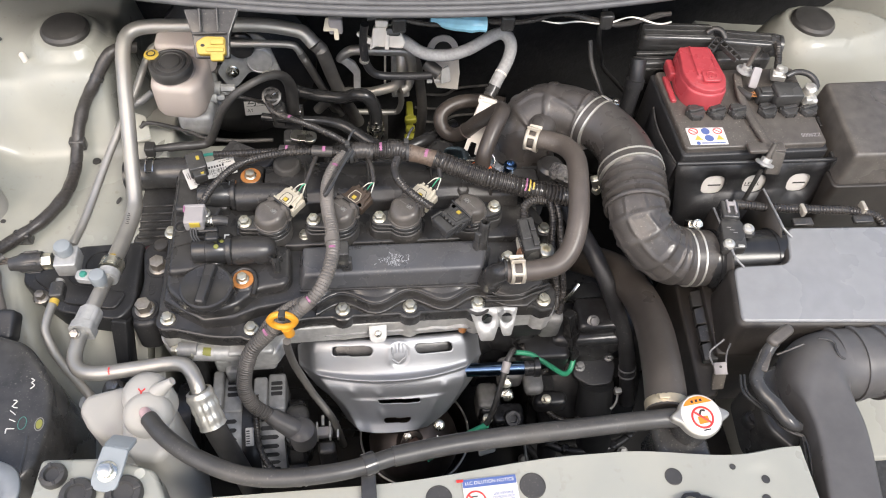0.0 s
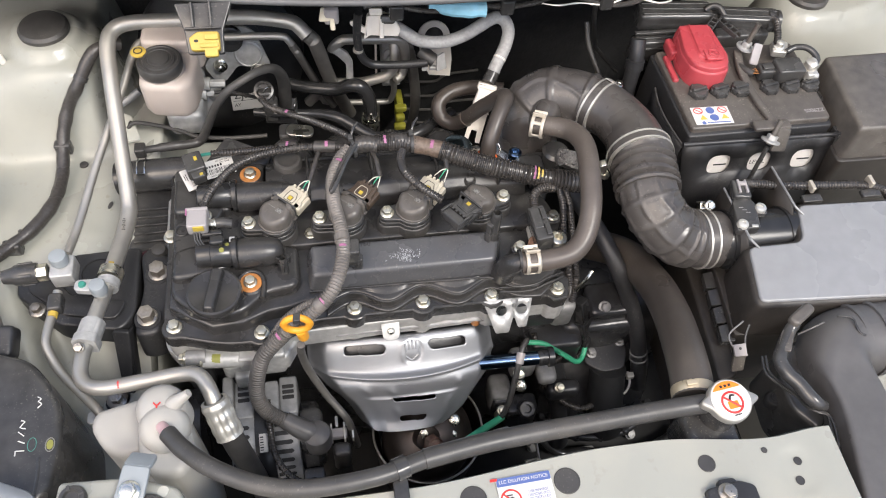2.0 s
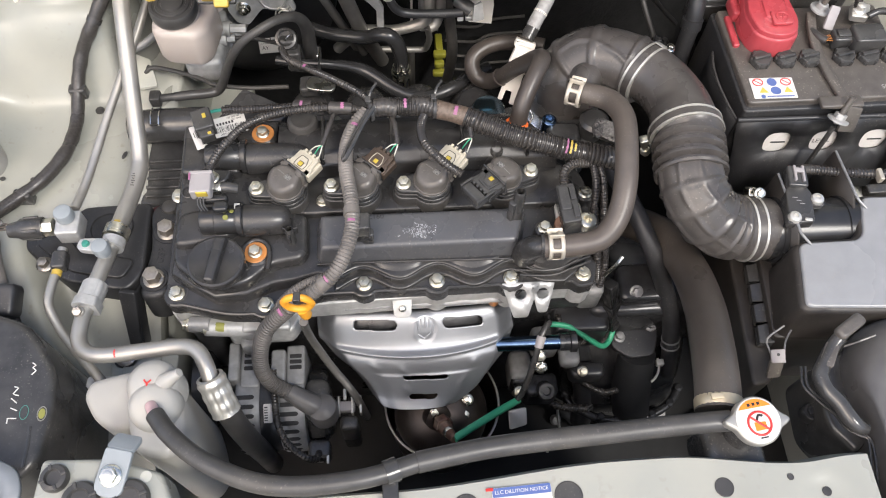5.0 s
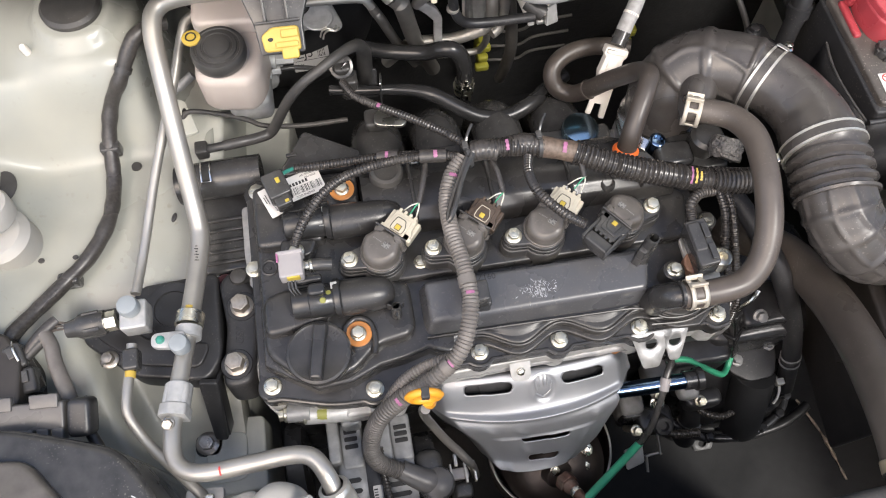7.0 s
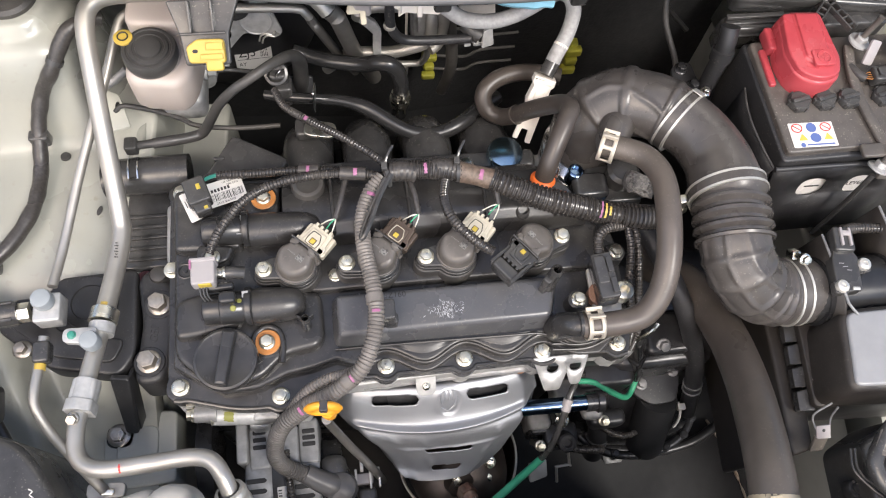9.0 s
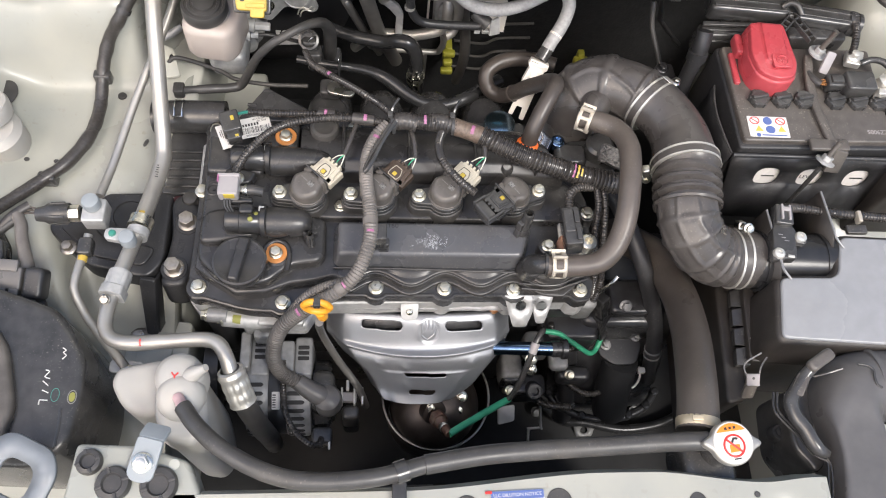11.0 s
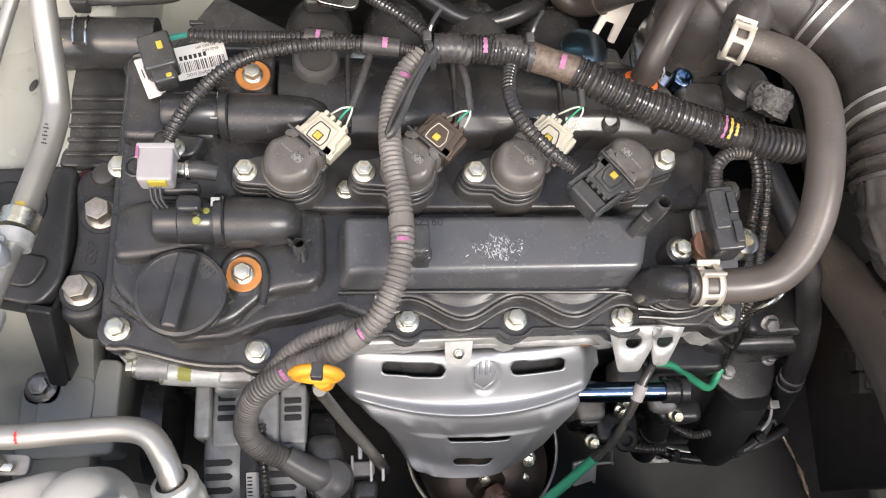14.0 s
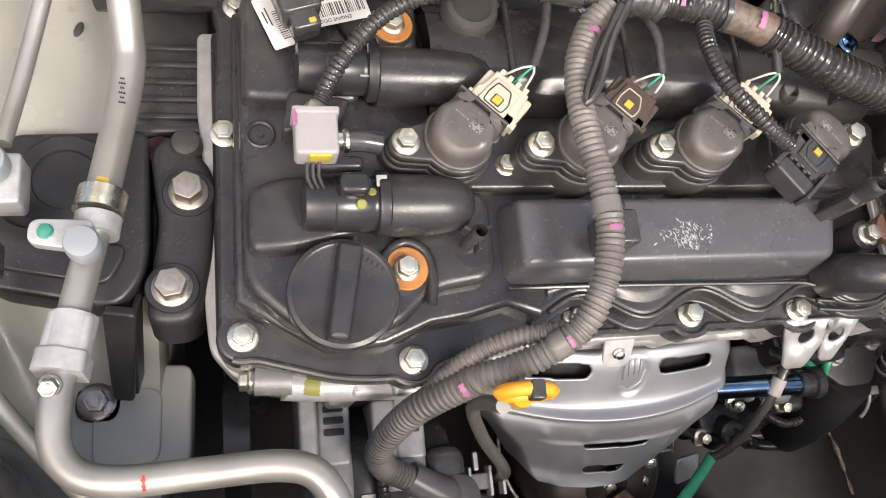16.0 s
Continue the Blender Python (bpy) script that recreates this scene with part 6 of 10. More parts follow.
loop = thing("vacuum_hose", "looped brown-black rubber hose with orange seal at its foot", "hose", (0.15, 0.70, 0.80))
bm = B()
tube(bm, [(0.1575, 0.6460, 0.846), (0.1613, 0.6550, 0.8648), (0.1693, 0.6700, 0.8785), (0.1811, 0.6900, 0.8880), (0.1890, 0.7080, 0.8860), (0.1867, 0.7240, 0.8690), (0.1774, 0.7350, 0.8483), (0.1661, 0.7450, 0.8265), (0.1545, 0.7550, 0.8008), (0.1417, 0.7650, 0.7814), (0.1273, 0.7750, 0.7793), (0.1211, 0.7850, 0.7878), (0.1239, 0.7950, 0.7964), (0.1390, 0.8050, 0.8015), (0.1601, 0.8100, 0.8033), (0.1847, 0.8100, 0.8031), (0.215, 0.8000, 0.8051)], 0.0102, 18)
part("hose", bm, M_vachose, loop)
bm = B()
lathe(bm, [(0.0100, -0.001), (0.0116, -0.001), (0.0116, 0.001), (0.0100, 0.001)], aim((0.1545, 0.7550, 0.8008), (0.1661, 0.7450, 0.8265)), 24, caps=False)
part("hose_ring", bm, M_hose, loop)
bm = B()
lathe(bm, [(0.0115, -0.004), (0.0135, -0.002), (0.0135, 0.003), (0.0115, 0.005)], aim((0.1568, 0.6455, 0.845), (0.160, 0.656, 0.872)), 24)
part("seal", bm, M_seal, loop, "bright orange seal ring")
bm = B()
lathe(bm, [(0.015, -0.05), (0.015, -0.012), (0.012, -0.006), (0.012, 0.0)], aim((0.1568, 0.6455, 0.845), (0.158, 0.65, 0.87)), 20)
part("pipe_stub", bm, M_black, loop)
bm = B()
tube(bm, [(0.172, 0.648, 0.842), (0.176, 0.654, 0.850), (0.172, 0.660, 0.856)], 0.0014, 8)
part("wire_clip", bm, M_steel, loop)

vac = thing("brake_vacuum_hose", "grey braided brake vacuum hose with white check valve", "hose", (0.17, 0.82, 0.78))
bm = B()
tube(bm, [(0.1919, 0.7880, 0.8471), (0.1973, 0.7960, 0.8556), (0.2066, 0.8080, 0.8641), (0.2150, 0.8220, 0.8709), (0.2206, 0.8380, 0.8784), (0.2174, 0.8500, 0.8855), (0.2073, 0.8560, 0.8876), (0.1951, 0.8560, 0.8827), (0.1815, 0.8520, 0.8764), (0.1613, 0.8460, 0.8683), (0.1372, 0.8420, 0.8628), (0.1137, 0.8420, 0.8627), (0.0944, 0.8450, 0.8666), (0.0797, 0.8520, 0.8736), (0.0694, 0.8600, 0.8757), (0.055, 0.866, 0.879)], 0.0086, 20)
part("hose", bm, M_greyhose, vac)
bm = B()
tube(bm, [(0.2026, 0.8029, 0.8604), (0.2042, 0.8049, 0.8619)], 0.0089, 20, 0.002)
part("paint_mark", bm, M_white, vac, "white ring mark")
bm = B()
tube(bm, [(0.1855, 0.779, 0.8420), (0.1935, 0.7905, 0.8497)], 0.0088, 16)
tube(bm, [(0.1888, 0.7838, 0.8452), (0.1900, 0.7856, 0.8464)], 0.0098, 16, 0.002)
part("collar", bm, M_black, vac)
bm = B()
up = (V((0.1845, 0.7780, 0.8410)) - V((0.1610, 0.7350, 0.7780))).normalized()
out = (V((-0.15, -0.75, 0.65)) - up * up.dot(V((-0.15, -0.75, 0.65)))).normalized()
mv = Matrix.Translation((0.1845, 0.7780, 0.8410)) @ Matrix((up.cross(out), up, out)).transposed().to_4x4()
slab(bm, fillet([(-0.012, 0.000), (0.013, 0.000), (0.0135, -0.008), (0.0105, -0.011), (0.0100, -0.034), (0.013, -0.040), (-0.010, -0.040), (-0.0125, -0.030), (-0.010, -0.011), (-0.013, -0.008)], 0.0015), -0.007, 0.008, 0.002, mv)
block(bm, (-0.001, -0.024, 0.008), (0.010, 0.020, 0.004), 0.001, mv)
block(bm, (0.0, -0.0045, 0.008), (0.020, 0.004, 0.004), 0.001, mv)
part("check_valve", bm, M_white, vac, "white plastic check valve")
bm = B()
slab(bm, fillet([(-0.0095, -0.040), (0.011, -0.040), (0.011, -0.082), (0.0045, -0.082), (0.0035, -0.066), (-0.0045, -0.066), (-0.0055, -0.080), (-0.0115, -0.080)], 0.0015), -0.002, 0.002, 0.0006, mv)
part("valve_foot", bm, M_white, vac)
bm = B()
mv = pose(0.045, 0.862, 0.880, 62, 0, -6)
slab(bm, fillet([(-0.020, -0.018), (-0.012, -0.012), (0.026, -0.013), (0.030, -0.004), (0.022, 0.010), (0.008, 0.016), (-0.016, 0.014)], 0.003), -0.010, 0.010, 0.002, mv)
slab(bm, fillet([(-0.016, -0.004), (-0.034, 0.006), (-0.039, 0.004), (-0.038, 0.000), (-0.022, -0.010), (-0.016, -0.012)], 0.0015), -0.004, 0.005, 0.001, mv)
block(bm, (-0.004, 0.019, 0.004), (0.018, 0.010, 0.010), 0.002, mv)
block(bm, (0.004, -0.002, 0.011), (0.006, 0.026, 0.005), 0.001, mv)
block(bm, (0.020, 0.014, 0.002), (0.010, 0.014, 0.012), 0.002, mv)
part("holder", bm, M_white, vac, "white plastic hose holder")
bm = B()
block(bm, (0.012, 0.010, 0.008), (0.020, 0.012, 0.012), 0.003, mv)
lathe(bm, [(0.0075, 0.0), (0.0075, 0.010), (0.0060, 0.012)], aim((0.066, 0.861, 0.8765), (0.08, 0.852, 0.874)), 18)
part("holder_core", bm, M_black, vac)

# ---- intake manifold and the parts behind the cover ----
mani = thing("intake_manifold", "black plastic intake manifold runners behind the cover", "intake manifold", (0.0, 0.76, 0.6))
for x in (-0.090, -0.020, 0.052, 0.124):
    bm = B()
    tube(bm, [(x, 0.690, 0.735, 0.028), (x, 0.725, 0.748, 0.029), (x, 0.760, 0.738, 0.030), (x, 0.788, 0.70, 0.031), (x, 0.80, 0.64, 0.032), (x, 0.79, 0.56, 0.032)], 0.03, 20, 0.008)
    part("runner", bm, M_black, mani)
bm = B()
block(bm, (0.02, 0.705, 0.770), (0.30, 0.025, 0.040), 0.006)
block(bm, (0.03, 0.80, 0.56), (0.34, 0.10, 0.14), 0.03)
part("flange", bm, M_black, mani)
# polished cap; its blue is reflected sky put into the metal colour
bm = B()
lathe(bm, [(0.016, -0.06), (0.016, -0.012), (0.021, -0.010), (0.021, 0), (0.019, 0.003), (0.010, 0.005), (0.001, 0.0052)], pose(0.134, 0.708, 0.797), 32)
part("polished_cap", bm, M_skycap, mani, "glossy cap, blue sky reflection put into its colour")
for x, y in ((-0.055, 0.700), (0.016, 0.702), (0.088, 0.700)):
    bm = B()
    flange_bolt(bm, pose(x, y, 0.790), 0.006, 0.009, 0.006)
    part("flange_bolt", bm, M_zinc, mani)
bm = B()
slab(bm, rrect(0.036, 0.020, 0.008), 0, 0.004, 0.001, pose(-0.073, 0.752, 0.800, 0, 0, -12))
part("sensor_plate", bm, M_zinc, mani, "oval plated sensor flange")
bm = B()
block(bm, (-0.1165, 0.835, 0.794), (0.024, 0.024, 0.020), 0.005, pose(0, 0, 0))
block(bm, (-0.1115, 0.826, 0.772), (0.020, 0.022, 0.034), 0.004)
lathe(bm, [(0.0135, 0.0), (0.0135, 0.008), (0.0105, 0.0085), (0.0100, 0.002)], pose(-0.1180, 0.832, 0.800, 35, 0, 0), 24)
part("map_sensor", bm, M_black, mani)
bm = B()
block(bm, (-0.088, 0.762, 0.788), (0.026, 0.024, 0.016), 0.004)
part("sensor_foot", bm, M_black, mani)
bm = B()
tube(bm, [(-0.1190, 0.826, 0.802), (-0.1165, 0.822, 0.8115), (-0.1120, 0.824, 0.8155), (-0.1085, 0.828, 0.812)], 0.0011, 8)
part("wire_clip", bm, M_steel, mani)
bm = B()
slab(bm, fillet([(-0.011, -0.018), (0.011, -0.019), (0.010, 0.017), (-0.008, 0.018)], 0.003), -0.0008, 0.0008, 0.0003, pose(-0.0765, 0.806, 0.786, 90, 0, 82))
part("clip_plate", bm, M_steel, mani)

pipes = thing("coolant_hose", "black coolant hoses running behind the engine cover", "hose", (0.0, 0.80, 0.72))
swept(pipes, "hose", [(-0.262, 0.766, 0.773, 0.006), (-0.2412, 0.768, 0.7732, 0.0062), (-0.2237, 0.773, 0.7688, 0.0062), (-0.208, 0.778, 0.7693, 0.0062), (-0.1934, 0.776, 0.7991, 0.0058), (-0.1775, 0.77, 0.8378, 0.0055), (-0.1581, 0.768, 0.8661, 0.0052), (-0.1411, 0.772, 0.877, 0.0052), (-0.121, 0.785, 0.8793, 0.0054), (-0.1047, 0.802, 0.8695, 0.006), (-0.095, 0.82, 0.8478, 0.007), (-0.0903, 0.835, 0.8165, 0.0085), (-0.0907, 0.842, 0.7826, 0.0092), (-0.093, 0.845, 0.745, 0.0092)], 0.009, M_rubber, 18)
swept(pipes, "hose", [(-0.0995, 0.885, 0.7715, 0.0085), (-0.0818, 0.88, 0.7645, 0.0092), (-0.0537, 0.87, 0.7647, 0.0092), (-0.0173, 0.86, 0.7686, 0.0095), (0.0014, 0.852, 0.7813, 0.0098), (0.0149, 0.848, 0.7828, 0.0102), (0.025, 0.846, 0.7702, 0.0105), (0.0299, 0.842, 0.7506, 0.0102), (0.0297, 0.838, 0.7212, 0.01), (0.029, 0.835, 0.69, 0.0098)], 0.009, M_gloss, 18)
swept(pipes, "hose", [(-0.1356, 0.825, 0.7686, 0.006), (-0.1106, 0.82, 0.7688, 0.006), (-0.0728, 0.812, 0.773, 0.0062), (-0.0414, 0.802, 0.7788, 0.007), (-0.0201, 0.792, 0.7802, 0.0085), (-0.0024, 0.782, 0.7751, 0.0088), (0.0168, 0.77, 0.7685, 0.0088), (0.0373, 0.762, 0.7631, 0.009), (0.0651, 0.76, 0.7619, 0.009), (0.0947, 0.77, 0.7651, 0.009), (0.1184, 0.79, 0.7597, 0.009), (0.147, 0.81, 0.7556, 0.009)], 0.009, M_gloss, 18)
bm = B()
slab(bm, fillet([(-0.020, -0.017), (0.024, -0.021), (0.026, 0.016), (-0.012, 0.020)], 0.004), 0, 0.004, 0.001, pose(-0.103, 0.842, 0.752, 60, 0, 0))
part("pipe_bracket", bm, M_blackpaint, pipes)
bm = B()
tube(bm, [(-0.284, 0.765, 0.772), (-0.258, 0.766, 0.774)], 0.0050, 14)
block(bm, (-0.286, 0.765, 0.772), (0.014, 0.016, 0.016), 0.002)
part("hose_joint", bm, M_black, pipes)
bm = B()
for z, rr in ((0.7120, 0.0122), (0.7215, 0.0136), (0.7310, 0.0118)):
    lathe(bm, [(rr - 0.002, -0.0022), (rr, -0.0022), (rr, 0.0022), (rr - 0.002, 0.0022)], pose(0.0297, 0.838, z, -6, 0, 0), 22, caps=False)
for dx in (-0.005, 0.005):
    block(bm, (0.0297 + dx, 0.8245, 0.7225), (0.0026, 0.006, 0.028), 0.0006)
block(bm, (0.0297, 0.8270, 0.7420), (0.004, 0.004, 0.010), 0.0006)
part("hose_clip", bm, M_zinc, pipes, "yellowish plated hose clip")
bm = B()
for k, z in enumerate((0.515, 0.538, 0.562)):
    block(bm, (0.100, 1.012, z), (0.022 - 0.005 * (k % 2), 0.012, 0.012), 0.003)
block(bm, (0.100, 1.034, 0.54), (0.012, 0.036, 0.06), 0.002)
solo("yellow_clip", bm, M_clipyel, "yellow plastic pipe clip on the bulkhead", "pipe clip", group="pipe clips")
bm = B()
for k, z in enumerate((0.475, 0.50, 0.525)):
    block(bm, (0.346, 1.035, z), (0.026 - 0.005 * (k % 2), 0.014, 0.016), 0.003)
block(bm, (0.346, 1.044, 0.50), (0.012, 0.014, 0.08), 0.002)
solo("yellow_clip", bm, M_clipyel, "yellow plastic pipe clip on the bulkhead", "pipe clip", group="pipe clips")

fire = thing("heater_pipes", "bare and black metal heater pipes in front of the bulkhead", "pipe", (0.05, 0.92, 0.75))
swept(fire, "pipe", [(-0.0182, 0.9, 0.807), (-0.0173, 0.9, 0.81), (-0.0127, 0.9, 0.8171), (-0.0052, 0.9, 0.8227), (0.0054, 0.9, 0.825), (0.05, 0.9, 0.8224), (0.074, 0.9, 0.821), (0.0835, 0.9, 0.813), (0.0883, 0.9, 0.7936), (0.0854, 0.895, 0.7706), (0.0806, 0.89, 0.7587), (0.0714, 0.885, 0.7562)], 0.0074, M_alu, 16)
swept(fire, "pipe", [(-0.06, 0.905, 0.7), (-0.0376, 0.9, 0.73), (-0.028, 0.893, 0.747), (-0.0031, 0.89, 0.7505), (0.0222, 0.888, 0.7512), (0.0479, 0.888, 0.7579), (0.0633, 0.889, 0.764), (0.0705, 0.891, 0.7766), (0.0722, 0.895, 0.7938), (0.0722, 0.905, 0.812)], 0.0078, M_alu, 16)
swept(fire, "pipe", [(0.0178, 0.86, 0.9038), (0.0155, 0.86, 0.8805), (0.016, 0.86, 0.851), (0.0201, 0.86, 0.8302), (0.0292, 0.86, 0.8158), (0.0452, 0.86, 0.81), (0.0777, 0.86, 0.8082), (0.1, 0.86, 0.8085), (0.115, 0.858, 0.811)], 0.0058, M_blackpaint, 16)
swept(fire, "pipe", [(0.1083, 0.875, 0.818), (0.1172, 0.866, 0.815), (0.1256, 0.86, 0.811)], 0.0098, M_rubber, 16)
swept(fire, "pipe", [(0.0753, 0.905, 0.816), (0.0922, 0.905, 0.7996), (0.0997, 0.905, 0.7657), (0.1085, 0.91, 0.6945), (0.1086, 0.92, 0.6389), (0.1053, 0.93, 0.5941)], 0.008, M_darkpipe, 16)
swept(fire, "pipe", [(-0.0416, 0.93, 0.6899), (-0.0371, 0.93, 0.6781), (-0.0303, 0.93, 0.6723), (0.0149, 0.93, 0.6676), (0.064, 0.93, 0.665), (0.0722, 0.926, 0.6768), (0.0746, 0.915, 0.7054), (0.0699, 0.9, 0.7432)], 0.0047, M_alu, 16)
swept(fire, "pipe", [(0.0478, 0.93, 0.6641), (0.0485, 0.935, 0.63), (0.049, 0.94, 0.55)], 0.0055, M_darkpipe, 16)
bm = B()
slab(bm, fillet([(-0.0182, 0.0060), (-0.0080, -0.0030), (0.0012, -0.0145), (0.0000, -0.0490), (0.0105, -0.0490), (0.0112, -0.0110), (0.0040, 0.0040), (-0.0120, 0.0160)], 0.003), -0.003, 0.003, 0.001, pose(-0.0012, 0.894, 0.802, 78, 0, 0))
part("pipe_stay", bm, M_cast, fire, "flat alloy stay plate")
bm = B()
lathe(bm, [(0.0052, 0.0), (0.0072, 0.0006), (0.0072, 0.0040), (0.0052, 0.0046)], pose(0.0160, 0.860, 0.838), 18)
part("pipe_ring", bm, M_pale_tin, fire, "small bright ring")
bm = B()
slab(bm, rrect(0.0034, 0.062, 0.001), -0.001, 0.001, 0.0003, pose(0.0505, 0.955, 0.733, 72, 0, -3))
part("strip", bm, M_white, fire, "pale strip behind the pipes")
bm = B()
ev = pose(0.0789, 1.0, 0.695, 68, 0, 0)
slab(bm, fillet([(-0.0150, 0.026), (-0.0150, -0.050), (0.0150, -0.050), (0.0150, 0.026)], 0.003), -0.02, 0.0, 0.002, ev)
slab(bm, fillet([(-0.0130, 0.004), (-0.0130, -0.046), (0.0130, -0.046), (0.0130, 0.004), (0.008, 0.0145), (-0.008, 0.0145)], 0.006, 4), 0.0, 0.004, 0.002, ev)
slab(bm, fillet([(-0.0080, -0.002), (-0.0080, -0.034), (0.0080, -0.034), (0.0080, -0.002), (0.004, 0.006), (-0.004, 0.006)], 0.004, 4), 0.004, 0.010, 0.002, ev)
part("expansion_valve", bm, M_cast, fire, "dull cast expansion valve")
bm = B()
fr = pose(0.1465, 0.985, 0.7465, 62, 0, 0)
ring = [(0.0262 * math.cos(a), 0.0262 * math.sin(a)) for a in np.linspace(math.radians(-12), math.radians(192), 26)]
ring = ring + [(-0.0210, -0.034), (-0.0100, -0.060), (0.0250, -0.064), (0.0282, -0.036)]
inner = [(0.0152 * math.cos(a), 0.0152 * math.sin(a) + 0.001) for a in np.linspace(math.radians(-12), math.radians(192), 26)] + [(-0.0145, -0.0085), (-0.0100, -0.0110), (0.0100, -0.0110), (0.0145, -0.0085)]
for z0, z1 in ((0.0, 0.005),):
    lo = [bm.verts.new(fr @ V((x, y, z0))) for x, y in ring]
    hi = [bm.verts.new(fr @ V((x * 0.985, y * 0.99, z1))) for x, y in ring]
    il = [bm.verts.new(fr @ V((x, y, z0))) for x, y in inner]
    ih = [bm.verts.new(fr @ V((x, y, z1))) for x, y in inner]
    for k in range(len(ring)):
        q = (k + 1) % len(ring)
        bm.faces.new((lo[k], lo[q], hi[q], hi[k]))
        bm.faces.new((hi[k], hi[q], ih[q], ih[k]))
        bm.faces.new((ih[k], ih[q], il[q], il[k]))
        bm.faces.new((il[k], il[q], lo[q], lo[k]))
part("flange_ring", bm, M_white, fire, "white plastic flange ring")
bm = B()
lathe(bm, [(0.0150, -0.004), (0.0128, -0.001), (0.0060, 0.003), (0.001, 0.0045)], fr, 26)
part("flange_core", bm, M_rubber, fire)
bm = B()
slab(bm, fillet([(-0.008, -0.012), (0.008, -0.012), (0.007, 0.013), (-0.005, 0.010)], 0.002), -0.002, 0.002, 0.0006, pose(0.1335, 0.858, 0.811, 70, 0, 18))
block(bm, (0.124, 0.860, 0.799), (0.012, 0.006, 0.006), 0.001)
part("pipe_clip", bm, M_cast, fire, "pale metal pipe clip")
bm = B()
slab(bm, fillet([(-0.004, -0.004), (0.004, -0.005), (0.005, 0.004), (-0.003, 0.005)], 0.001), -0.001, 0.001, 0.0003, pose(0.1110, 0.860, 0.7995, 70, 0, 10))
part("clip_tab", bm, M_cast, fire)
for k in range(4):
    bm = B()
    tube(bm, [(0.11, 1.035, 0.50 + 0.035 * k), (0.16, 1.03, 0.50 + 0.035 * k), (0.185, 1.03, 0.515 + 0.035 * k), (0.24, 1.03, 0.518 + 0.036 * k)], 0.0024, 8)
    solo("brake_line", bm, M_dullloom, "thin coated steel brake line on the bulkhead", "brake line", group="brake lines")

# brake booster and master cylinder, reservoir
boost = thing("brake_booster", "round black brake booster with paper label", "brake booster", (-0.18, 1.0, 0.62))
bm = B()
lathe(bm, [(0.125, -0.04), (0.130, -0.01), (0.128, 0.02), (0.105, 0.045), (0.07, 0.06), (0.04, 0.066), (0.001, 0.068)], aim((-0.19, 1.03, 0.70), (-0.19, 0.90, 0.745)), 48)
part("shell", bm, M_blackpaint, boost)
lm = pose(-0.157, 0.952, 0.6690, 62, 0, 4)
bm = B()
slab(bm, rrect(0.050, 0.034, 0.001), -0.0006, 0, 0.0001, lm)
part("label_sheet", bm, M_label, boost, "white printed label")
bm = B()
rs = random.Random(12)
for k in range(40):
    block(bm, (0.010 + 0.0022 * (k % 5), 0.001 + 0.0018 * (k // 5) * 0.9, 0.0002), (0.0013 * rs.choice((0.4, 1)), 0.0013, 0.0002), 0.00005, lm)
block(bm, (0.0, -0.002, 0.0002), (0.044, 0.0006, 0.0002), 0.00005, lm)
part("printing", bm, M_ink, boost)
letters("ZJ5", 0.017, lm @ pose(-0.008, 0.007, 0.0003, 0, 0, 0), M_ink, boost)
letters("AY", 0.008, lm @ pose(-0.016, -0.009, 0.0003, 0, 0, 0), M_ink, boost)
bm = B()
lathe(bm, [(0.021, 0.0), (0.021, 0.07), (0.017, 0.075), (0.017, 0.095), (0.008, 0.10)], aim((-0.205, 0.965, 0.722), (-0.218, 0.80, 0.755)), 24)
block(bm, (-0.228, 0.86, 0.765), (0.05, 0.10, 0.04), 0.008)
part("master_cylinder", bm, M_cast, boost)
bm = B()
for x, z, n in ((-0.1900, 0.8035, 0.020), (-0.1975, 0.7865, 0.010)):
    tube(bm, [(x - 0.024, 0.852, z + 0.001), (x, 0.850, z)], 0.0088, 16)
    lathe(bm, [(0.0098, -0.004), (0.0098, -0.001)], aim((x, 0.850, z), (x + 0.02, 0.850, z - 0.001)), 18)
    slab(bm, fillet(hexagon(0.0062), 0.0008), 0, n, 0.0008, aim((x, 0.850, z), (x + 0.02, 0.850, z - 0.001)))
part("line_nut", bm, M_cast, boost, "plated brake line nuts")
bm = B()
slab(bm, fillet([(-0.044, -0.004), (-0.033, -0.026), (-0.018, -0.030), (0.004, -0.004), (0.042, -0.014), (0.050, -0.006), (0.034, 0.046), (0.022, 0.056), (-0.010, 0.058), (-0.018, 0.030), (-0.032, 0.014)], 0.006), -0.003, 0.0, 0.001, pose(-0.158, 0.903, 0.790, 78, 0, 0))
part("bracket", bm, M_cast, boost, "bare bright booster bracket plate")
bm = B()
lathe(bm, [(0.0205, 0.0), (0.0205, 0.0022), (0.0180, 0.0038), (0.0170, 0.0030), (0.012, 0.0034), (0.001, 0.0052)], pose(-0.1375, 0.9060, 0.8040, 78, 0, 0), 32)
part("pressed_disc", bm, M_cast, boost)
bm = B()
lathe(bm, [(0.0190, 0.0), (0.0190, 0.008), (0.014, 0.011), (0.001, 0.0112)], pose(-0.1600, 0.9085, 0.8330, 78, 0, 0), 28)
block(bm, (-0.1560, 0.899, 0.838), (0.022, 0.008, 0.016), 0.002)
part("sensor_plug", bm, M_black, boost)
bm = B()
flange_bolt(bm, pose(-0.1785, 0.9000, 0.7895, 78, 0, 0), 0.0068, 0.0098, 0.006)
lathe(bm, [(0.0036, 0.0), (0.0036, 0.010), (0.0020, 0.011)], pose(-0.1785, 0.9000, 0.7895, 78, 0, 0), 14)
part("fixing_nut", bm, M_zinc, boost)
bm = B()
